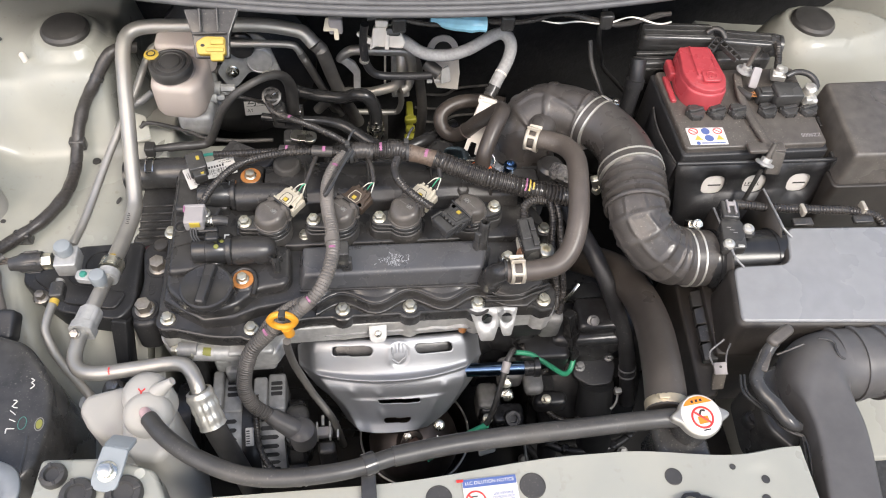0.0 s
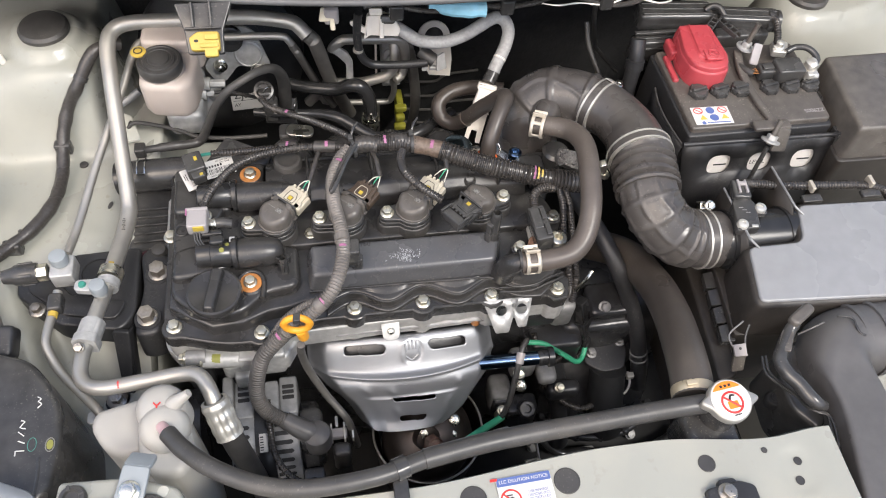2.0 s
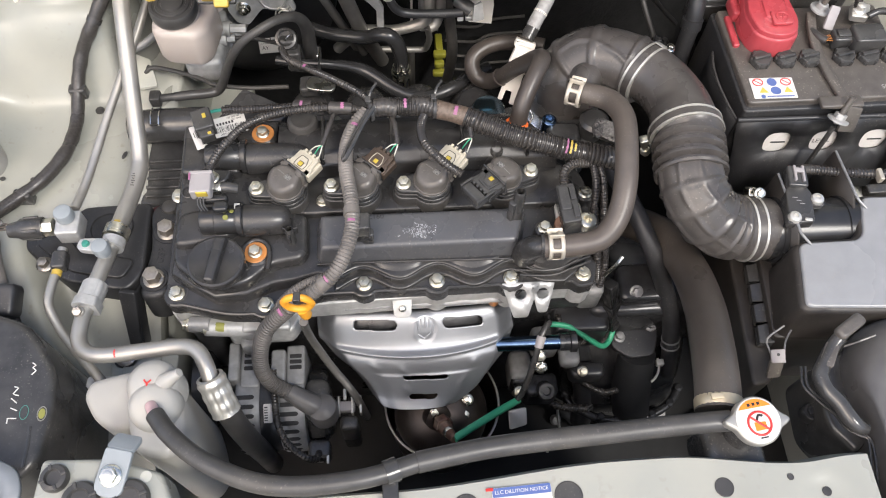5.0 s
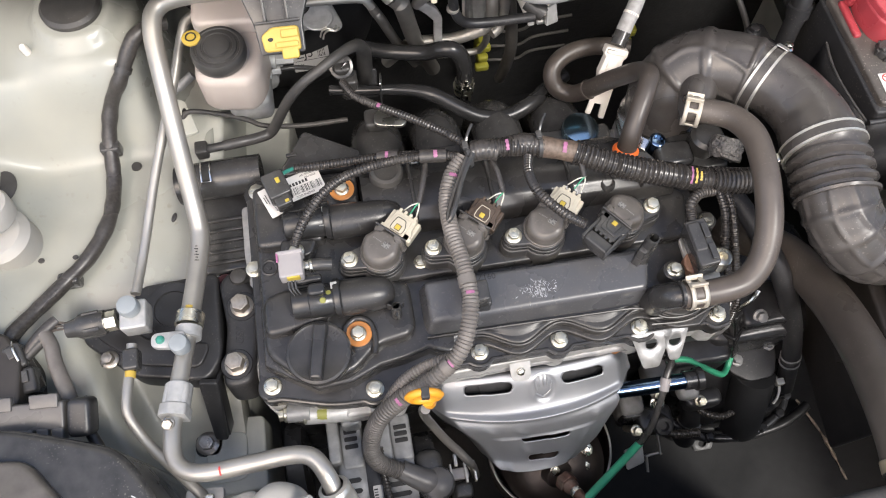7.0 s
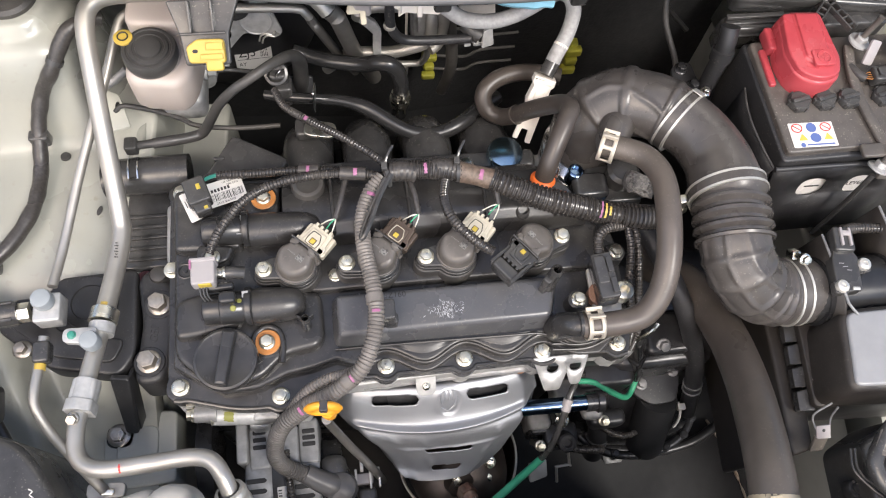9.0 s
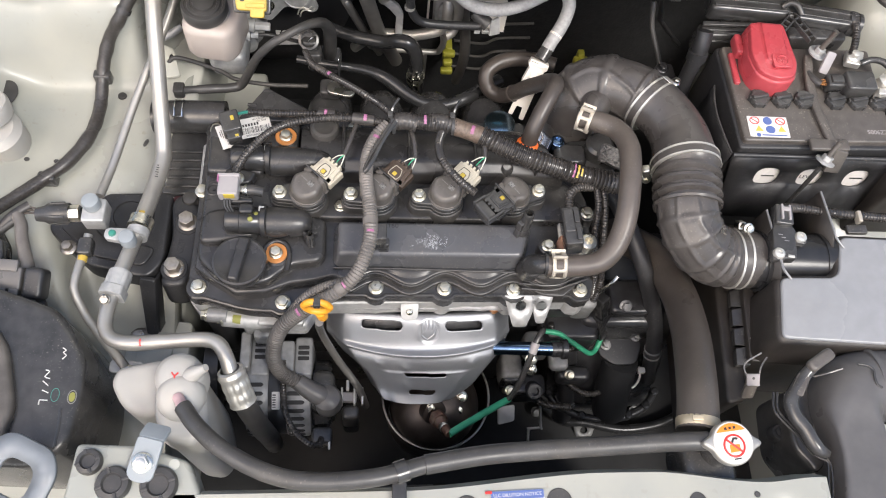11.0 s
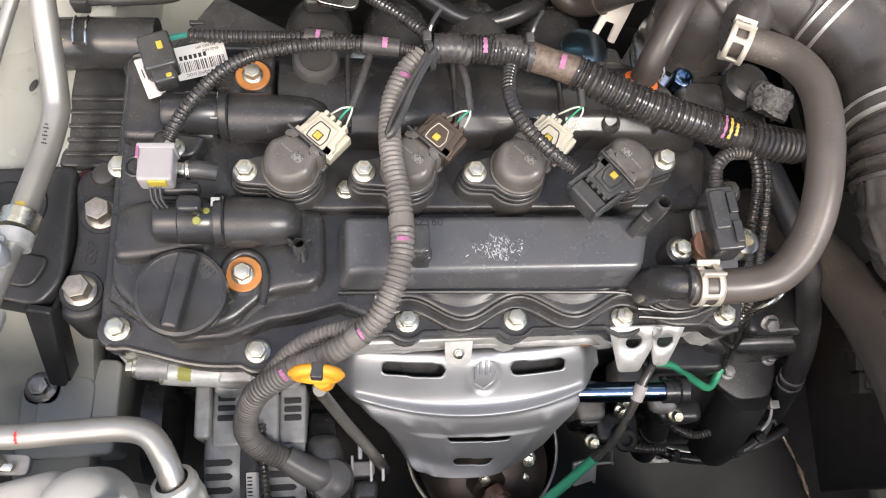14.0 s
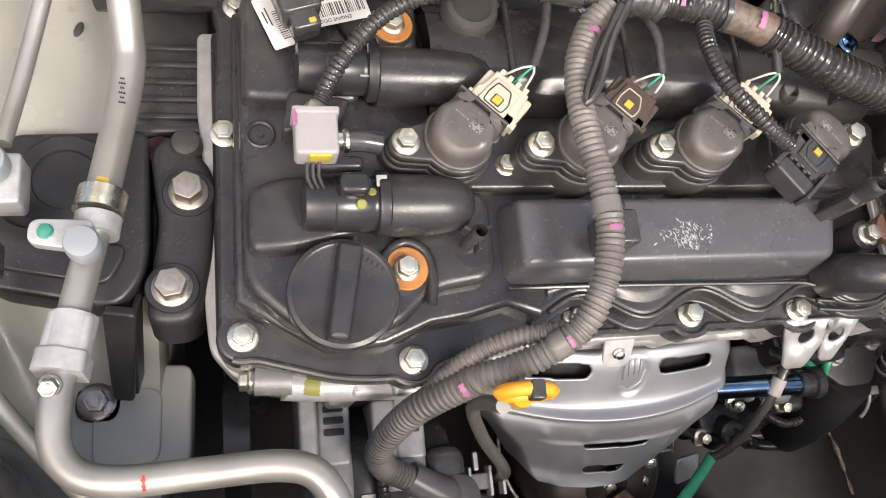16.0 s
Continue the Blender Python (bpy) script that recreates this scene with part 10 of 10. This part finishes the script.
for pts, r in (([(0.268, 0.62, 0.80), (0.285, 0.575, 0.795), (0.300, 0.535, 0.785), (0.318, 0.505, 0.755), (0.342, 0.478, 0.70), (0.356, 0.455, 0.65), (0.366, 0.425, 0.58)], 0.011), ([(0.235, 0.47, 0.64), (0.25, 0.445, 0.58), (0.262, 0.42, 0.52), (0.265, 0.40, 0.46)], 0.015)):
    lh = thing("lower_hose", "black rubber hose down beside the gearbox", "hose", pts[-1], "lower hoses")
    bm = B()
    tube(bm, pts, r, 16)
    part("hose", bm, M_blackpaint, lh)
    for f in (0.15, 0.30):
        bm = B()
        lathe(bm, [(r, -0.0012), (r + 0.0012, -0.0012), (r + 0.0012, 0.0012), (r, 0.0012)], aim(V(pts[-2]).lerp(V(pts[-1]), f), pts[-1]), 22, caps=False)
        part("clip_ring", bm, M_castgrey, lh, "thin spring clip ring")
bm = B()
for z in (0.520, 0.528):
    tube(bm, [(0.3299, 0.450, z), (0.33, 0.4502, z + 0.003)], 0.0185, 20, 0.002)
block(bm, (0.345, 0.434, 0.526), (0.012, 0.010, 0.012), 0.001)
solo("hose_clip", bm, M_zinc, "plated spring clip on the lower hose", "hose clip")
for pts, mm in (([(0.2378, 0.4265, 0.4410), (0.2414, 0.392, 0.415), (0.2414, 0.3915, 0.4145), (0.2223, 0.3904, 0.4140), (0.2215, 0.3889, 0.4130), (0.2217, 0.3703, 0.4000)], M_pale_tin), ([(0.245, 0.478, 0.78), (0.256, 0.482, 0.80), (0.262, 0.488, 0.806)], M_zinc)):
    bm = B()
    tube(bm, pts, 0.0022, 8)
    solo("wire_stay", bm, mm, "thin bright bent wire stay beside the engine", "stay", group="wire stays")
wc = thing("sensor_clip", "small bright plug clip beside the alternator", "clip", (-0.058, 0.383, 0.64))
bm = B()
block(bm, (-0.058, 0.383, 0.650), (0.020, 0.012, 0.012), 0.002)
part("body", bm, M_greyplug, wc)
for dx in (-0.009, 0.007, 0.017):
    bm = B()
    block(bm, (-0.058 + dx, 0.383, 0.654), (0.0025, 0.022, 0.012), 0.0006)
    part("prong", bm, M_pale_tin, wc)
bm = B()
block(bm, (-0.060, 0.398, 0.652), (0.004, 0.014, 0.005), 0.001)
part("pin", bm, M_pale_tin, wc)
bm = B()
block(bm, (-0.056, 0.366, 0.600), (0.022, 0.018, 0.09), 0.005)
part("stem", bm, M_black, wc)
bm = B()
tube(bm, [(-0.128, 0.40, 0.70), (-0.132, 0.392, 0.66), (-0.130, 0.375, 0.60), (-0.115, 0.362, 0.55), (-0.095, 0.358, 0.53)], 0.005, 12, pitch=0.0034, depth=0.0008)
solo("thin_conduit", bm, M_loom, "thin ribbed black conduit beside the alternator", "conduit")

# black box and cooler left of the cover
lb = thing("canister", "black plastic canister with ribs behind the mount", "canister", (-0.27, 0.68, 0.60))
bm = B()
slab(bm, fillet([(-0.304, 0.628), (-0.246, 0.628), (-0.244, 0.748), (-0.300, 0.752)], 0.008), 0.56, 0.735, 0.005)
part("body", bm, M_black, lb)
for k in range(5):
    bm = B()
    block(bm, (-0.272, 0.640 + 0.013 * k, 0.735), (0.05, 0.004, 0.008), 0.001)
    part("rib", bm, M_black, lb)
bm = B()
tube(bm, [(-0.318, 0.735, 0.752), (-0.27, 0.735, 0.755), (-0.225, 0.735, 0.755)], 0.022, 22, 0.01)
part("neck", bm, M_black, lb)
bm = B()
for dx in (-0.005, 0.005):
    tube(bm, [(-0.283 + dx, 0.722, 0.774), (-0.283 + dx, 0.735, 0.778), (-0.283 + dx, 0.748, 0.774)], 0.0012, 8)
tube(bm, [(-0.288, 0.722, 0.774), (-0.278, 0.722, 0.774)], 0.0012, 8)
part("wire_clip", bm, M_steel, lb)
bm = B()
block(bm, (-0.298, 0.728, 0.772), (0.006, 0.006, 0.003), 0.001)
part("paint_mark", bm, M_yellowink, lb)
bm = B()
slab(bm, fillet([(-0.205, 0.70), (-0.12, 0.70), (-0.11, 0.72), (-0.17, 0.755)], 0.006), 0.72, 0.80, 0.004)
block(bm, (-0.185, 0.725, 0.80), (0.012, 0.004, 0.004), 0.001)
part("rear_bracket", bm, M_black, lb)
bm = B()
slab(bm, fillet([(-0.33, 0.76), (-0.272, 0.76), (-0.262, 0.92), (-0.33, 0.92)], 0.01), 0.60, 0.735, 0.006)
slab(bm, fillet([(-0.275, 0.81), (-0.212, 0.81), (-0.200, 0.93), (-0.275, 0.93)], 0.01), 0.50, 0.600, 0.006)
solo("bulkhead_shelf", bm, M_paint_matt, "dull cream painted shelf behind the canister", "shelf", kind="structure")
bm = B()
tube(bm, [(-0.310, 0.8230, 0.755), (-0.298, 0.8260, 0.762), (-0.2576, 0.8155, 0.760), (-0.2331, 0.8041, 0.760), (-0.2149, 0.7938, 0.760), (-0.1711, 0.787, 0.760), (-0.1199, 0.7867, 0.760)], 0.0030, 10)
solo("thin_hose", bm, M_rubber, "thin black hose behind the canister", "hose")

# ---- cowl clips, wrap and notice ----
bm = B()
tube(bm, [(0.10, 0.800, 0.958, 0.006), (0.125, 0.798, 0.955, 0.009), (0.15, 0.797, 0.953, 0.011), (0.172, 0.797, 0.952, 0.010)], 0.01, 10, 0.004, wobble=0.35)
solo("blue_wrap", bm, M_skyclip, "sky blue plastic wrapped plug under the cowl", "plug wrap", sharp=20)
bm = B()
tube(bm, [(x, 0.80 + 0.006 * math.sin(x * 50), 0.955 + 0.005 * math.sin(x * 31)) for x in np.linspace(0.02, 0.42, 30)], 0.0036, 8, 0.006, wobble=0.4)
solo("cowl_harness", bm, M_tape, "black taped harness clipped under the cowl", "wiring harness")
for x in (-0.02, 0.06, 0.20, 0.33):
    bm = B()
    block(bm, (x, 0.797, 0.955), (0.018, 0.014, 0.022), 0.003)
    solo("cowl_clip", bm, M_greyplug if x < 0 else M_black, "plastic harness clip under the cowl", "clip", group="cowl clips")

nm = pose(0.109, 0.2165, 0.8815, 0, 0, 2) @ Matrix.Scale(0.92, 4)
note = thing("notice_label", "white coolant dilution notice stuck on the front panel", "label", (0.108, 0.222, 0.8805))
bm = B()
slab(bm, rrect(0.056, 0.038, 0.0015), -0.0005, 0.0004, 0.0001, nm)
part("sheet", bm, M_label, note)
bm = B()
slab(bm, rrect(0.0555, 0.0085, 0.001), 0.0004, 0.0006, 0.0, nm @ pose(0, 0.0145, 0))
part("banner", bm, M_blueink, note, "blue title banner")
letters("LLC DILUTION NOTICE", 0.0048, nm @ pose(0, 0.0145, 0.0008), M_label, note)
letters("USE REVERSE\nOSMOSIS (RO)\nOR DISTILLED\nWATER ONLY", 0.0036, nm @ pose(0.0125, -0.004, 0.0006), M_blueink, note)
bm = B()
tube(bm, [tuple(nm @ V((-0.0165 + 0.010 * math.cos(a), -0.004 + 0.010 * math.sin(a), 0.0006))) for a in np.linspace(0, 2 * math.pi, 30)], 0.0009, 6, caps=False)
tube(bm, [tuple(nm @ V((-0.0235, 0.003, 0.0006))), tuple(nm @ V((-0.0095, -0.011, 0.0006)))], 0.0009, 6)
part("warning_ring", bm, M_redink, note)
bm = B()
tube(bm, [tuple(nm @ V((-0.021, -0.004, 0.0006))), tuple(nm @ V((-0.015, -0.002, 0.0006))), tuple(nm @ V((-0.012, -0.006, 0.0006)))], 0.0012, 6)
block(bm, (-0.017, 0.001, 0.0006), (0.006, 0.0012, 0.0002), 0.00005, nm)
part("pictogram", bm, M_ink, note)
bm = B()
block(bm, (-0.030, 0.018, 0.0004), (0.007, 0.0028, 0.0005), 0.0001, nm @ pose(0, 0, 0, 0, 0, 0))
part("red_tick", bm, M_redink, note)
bm = B()
slab(bm, rrect(0.056, 0.022, 0.0015), -0.0005, 0.0003, 0.0001, nm @ pose(0.0, -0.033, 0))
part("sheet", bm, M_label, note)
bm = B()
slab(bm, rrect(0.022, 0.008, 0.001), 0.0003, 0.0006, 0, nm @ pose(-0.014, -0.028, 0))
part("banner", bm, M_orangeink, note)

lock = thing("bonnet_latch", "black bonnet latch with plated bolt on the front panel", "bonnet latch", (0.315, 0.185, 0.88))
bm = B()
slab(bm, fillet([(-0.022, -0.03), (0.026, -0.03), (0.026, 0.014), (0.012, 0.020), (-0.022, 0.016)], 0.004), 0, 0.008, 0.002, pose(0.296, 0.180, 0.880))
slab(bm, fillet([(-0.010, 0.014), (0.012, 0.014), (0.009, 0.0235), (-0.007, 0.0235)], 0.003), 0, 0.006, 0.0015, pose(0.296, 0.180, 0.880))
part("plate", bm, M_blackpaint, lock)
bm = B()
flange_bolt(bm, pose(0.2925, 0.190, 0.888), 0.0058, 0.009, 0.006)
part("flange_bolt", bm, M_dullbolt, lock)

# ---- water outlet and rusty seam low beside the gearbox ----
wo = thing("water_outlet", "dark cast water outlet with plated clips beside the radiator hose", "water outlet", (0.28, 0.44, 0.58))
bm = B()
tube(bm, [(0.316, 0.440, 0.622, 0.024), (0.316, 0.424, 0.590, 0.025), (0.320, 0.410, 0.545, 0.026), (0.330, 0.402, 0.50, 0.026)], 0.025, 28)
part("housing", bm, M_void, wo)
bm = B()
slab(bm, fillet([(-0.034, -0.004), (-0.012, -0.020), (0.020, -0.018), (0.030, 0.010), (0.022, 0.036), (-0.026, 0.040)], 0.008), -0.004, 0.004, 0.002, pose(0.314, 0.450, 0.632, 10, 0, 0))
part("neck_plate", bm, M_blackpaint, wo)
bm = B()
tube(bm, [(0.316 + 0.0275 * math.cos(t), 0.426 + 0.0265 * math.sin(t), 0.616 + 0.004 * math.sin(t)) for t in np.linspace(radians(300), radians(375), 12)], 0.0016, 8)
block(bm, (0.344, 0.426, 0.618), (0.010, 0.008, 0.008), 0.001)
part("spring_clip", bm, M_pale_tin, wo)
for x, y, z in ((0.291, 0.456, 0.640), (0.334, 0.468, 0.642), (0.300, 0.480, 0.648)):
    bm = B()
    flange_bolt(bm, pose(x, y, z), 0.005, 0.0075, 0.006, turn=x * 60)
    part("flange_bolt", bm, M_castgrey, wo)
bm = B()
tube(bm, [(0.4960, 0.440, 0.344), (0.5010, 0.4274, 0.344), (0.5179, 0.3782, 0.344), (0.5288, 0.3124, 0.344)], 0.0022, 8, 0.0022, wobble=1.2)
solo("seam_edge", bm, M_rust, "rust flecked steel seam edge low in the bay", "seam", sharp=15)
for pts, r in (([(0.205, 0.47, 0.69), (0.215, 0.452, 0.665), (0.232, 0.445, 0.655), (0.250, 0.452, 0.66)], 0.004), ([(0.225, 0.44, 0.60), (0.245, 0.42, 0.585), (0.275, 0.405, 0.575), (0.31, 0.41, 0.575)], 0.0045), ([(0.17, 0.45, 0.57), (0.19, 0.42, 0.55), (0.22, 0.40, 0.54), (0.26, 0.395, 0.535)], 0.006)):
    bm = B()
    tube(bm, pts, r, 10, pitch=0.0034, depth=0.0007)
    solo("thin_conduit", bm, M_loom, "thin ribbed black conduit low beside the gearbox", "conduit", group="lower conduits")

# thin bright strip added for a line of glints below the cowl
bm = B()
tube(bm, [(x, 0.797 + 0.004 * math.sin(x * 90), 0.953 + 0.003 * math.sin(x * 57)) for x in np.linspace(0.20, 0.42, 60)], 0.0012, 6, 0.003, wobble=0.8)
solo("glint_strip", bm, M_pale_tin, "crumpled bright strip for the glints under the cowl", "foil", sharp=10)
bm = B()
slab(bm, fillet([(-0.008, -0.007), (0.006, -0.007), (0.008, 0.008), (-0.004, 0.010)], 0.003, 4), 0, 0.004, 0.001, pose(-0.028, 0.795, 0.956, 60, 0, 0))
slab(bm, fillet([(0.006, -0.018), (0.012, -0.018), (0.011, -0.004), (0.005, -0.003)], 0.002, 4), 0, 0.004, 0.001, pose(-0.028, 0.795, 0.956, 60, 0, 0))
solo("hook_clip", bm, M_cream, "cream plastic hook clip under the cowl", "clip")

# cross harness with a bracket tab, low in front of the gearbox
low = thing("cross_harness", "dark taped harness with bracket tab low in the bay", "wiring harness", (0.33, 0.40, 0.34))
bm = B()
tube(bm, [(0.2405, 0.4453, 0.4000), (0.2872, 0.4156, 0.3600), (0.3278, 0.4110, 0.3600), (0.3888, 0.3991, 0.3600), (0.4426, 0.4035, 0.3600), (0.4762, 0.4141, 0.3600), (0.5009, 0.4270, 0.3600)], 0.0075, 12, 0.006, wobble=0.1)
part("conduit", bm, M_darkcast, low)
bm = B()
tm = pose(0.3309, 0.4014, 0.345, 35, 0, 0)
vo = [bm.verts.new(tm @ V((x, y, 0))) for x, y in dense(fillet([(-0.022, 0.022), (-0.013, -0.014), (0.013, -0.014), (0.022, 0.022)], 0.008, 4), 0.003)]
vi = [bm.verts.new(tm @ V((0.0065 * math.cos(q), 0.0065 * math.sin(q), 0))) for q in np.linspace(0, 2 * math.pi, 20, endpoint=False)]
es = [bm.edges.new((p, q)) for ring in (vo, vi) for p, q in zip(ring, ring[1:] + ring[:1])]
bmesh.ops.triangle_fill(bm, use_beauty=True, edges=es)
thicken(part("tab", bm, M_castgrey, low, "grey steel tab with a hole"), 0.003, 0)
for x in (0.25, 0.42):
    bm = B()
    flange_bolt(bm, pose(x, 0.432, 0.352, 30, 0, 0), 0.006, 0.009, 0.006)
    part("fixing_bolt", bm, M_castgrey, low)

# casting lumps, tabs and studs low beside the sensor lead
se = thing("engine_bracket", "grey cast engine bracket with pale tabs below the steel tube", "bracket", (0.1887, 0.4129, 0.5600))
bm = B()
block(bm, (0.1898, 0.4138, 0.5750), (0.044, 0.030, 0.05), 0.006, pose(0, 0, 0))
block(bm, (0.1672, 0.4333, 0.5750), (0.030, 0.036, 0.05), 0.005, pose(0, 0, 0))
part("casting", bm, M_darkcast, se)
bm = B()
lathe(bm, [(0.012, -0.03), (0.012, 0.0), (0.010, 0.002), (0.006, 0.002), (0.005, -0.004), (0.0001, -0.004)], pose(0.1935, 0.3998, 0.6100, 24), 20)
part("boss", bm, M_darkcast, se)
bm = B()
slab(bm, fillet([(-0.014, -0.012), (0.010, -0.014), (0.016, 0.008), (-0.008, 0.012)], 0.003, 3), 0, 0.003, 0.001, pose(0.1545, 0.3760, 0.5850, 30, 0, 18))
part("tab", bm, M_pale_tin, se, "pale steel tab")
for p in ((0.2413, 0.4203, 0.6200), (0.1579, 0.4002, 0.6150)):
    bm = B()
    flange_bolt(bm, pose(p[0], p[1], p[2], 20, 0, 0), 0.0045, 0.007, 0.008, turn=p[0] * 77)
    tube(bm, [p, (p[0], p[1] + 0.01, p[2] - 0.04)], 0.0045, 10)
    part("stud", bm, M_bolt, se)
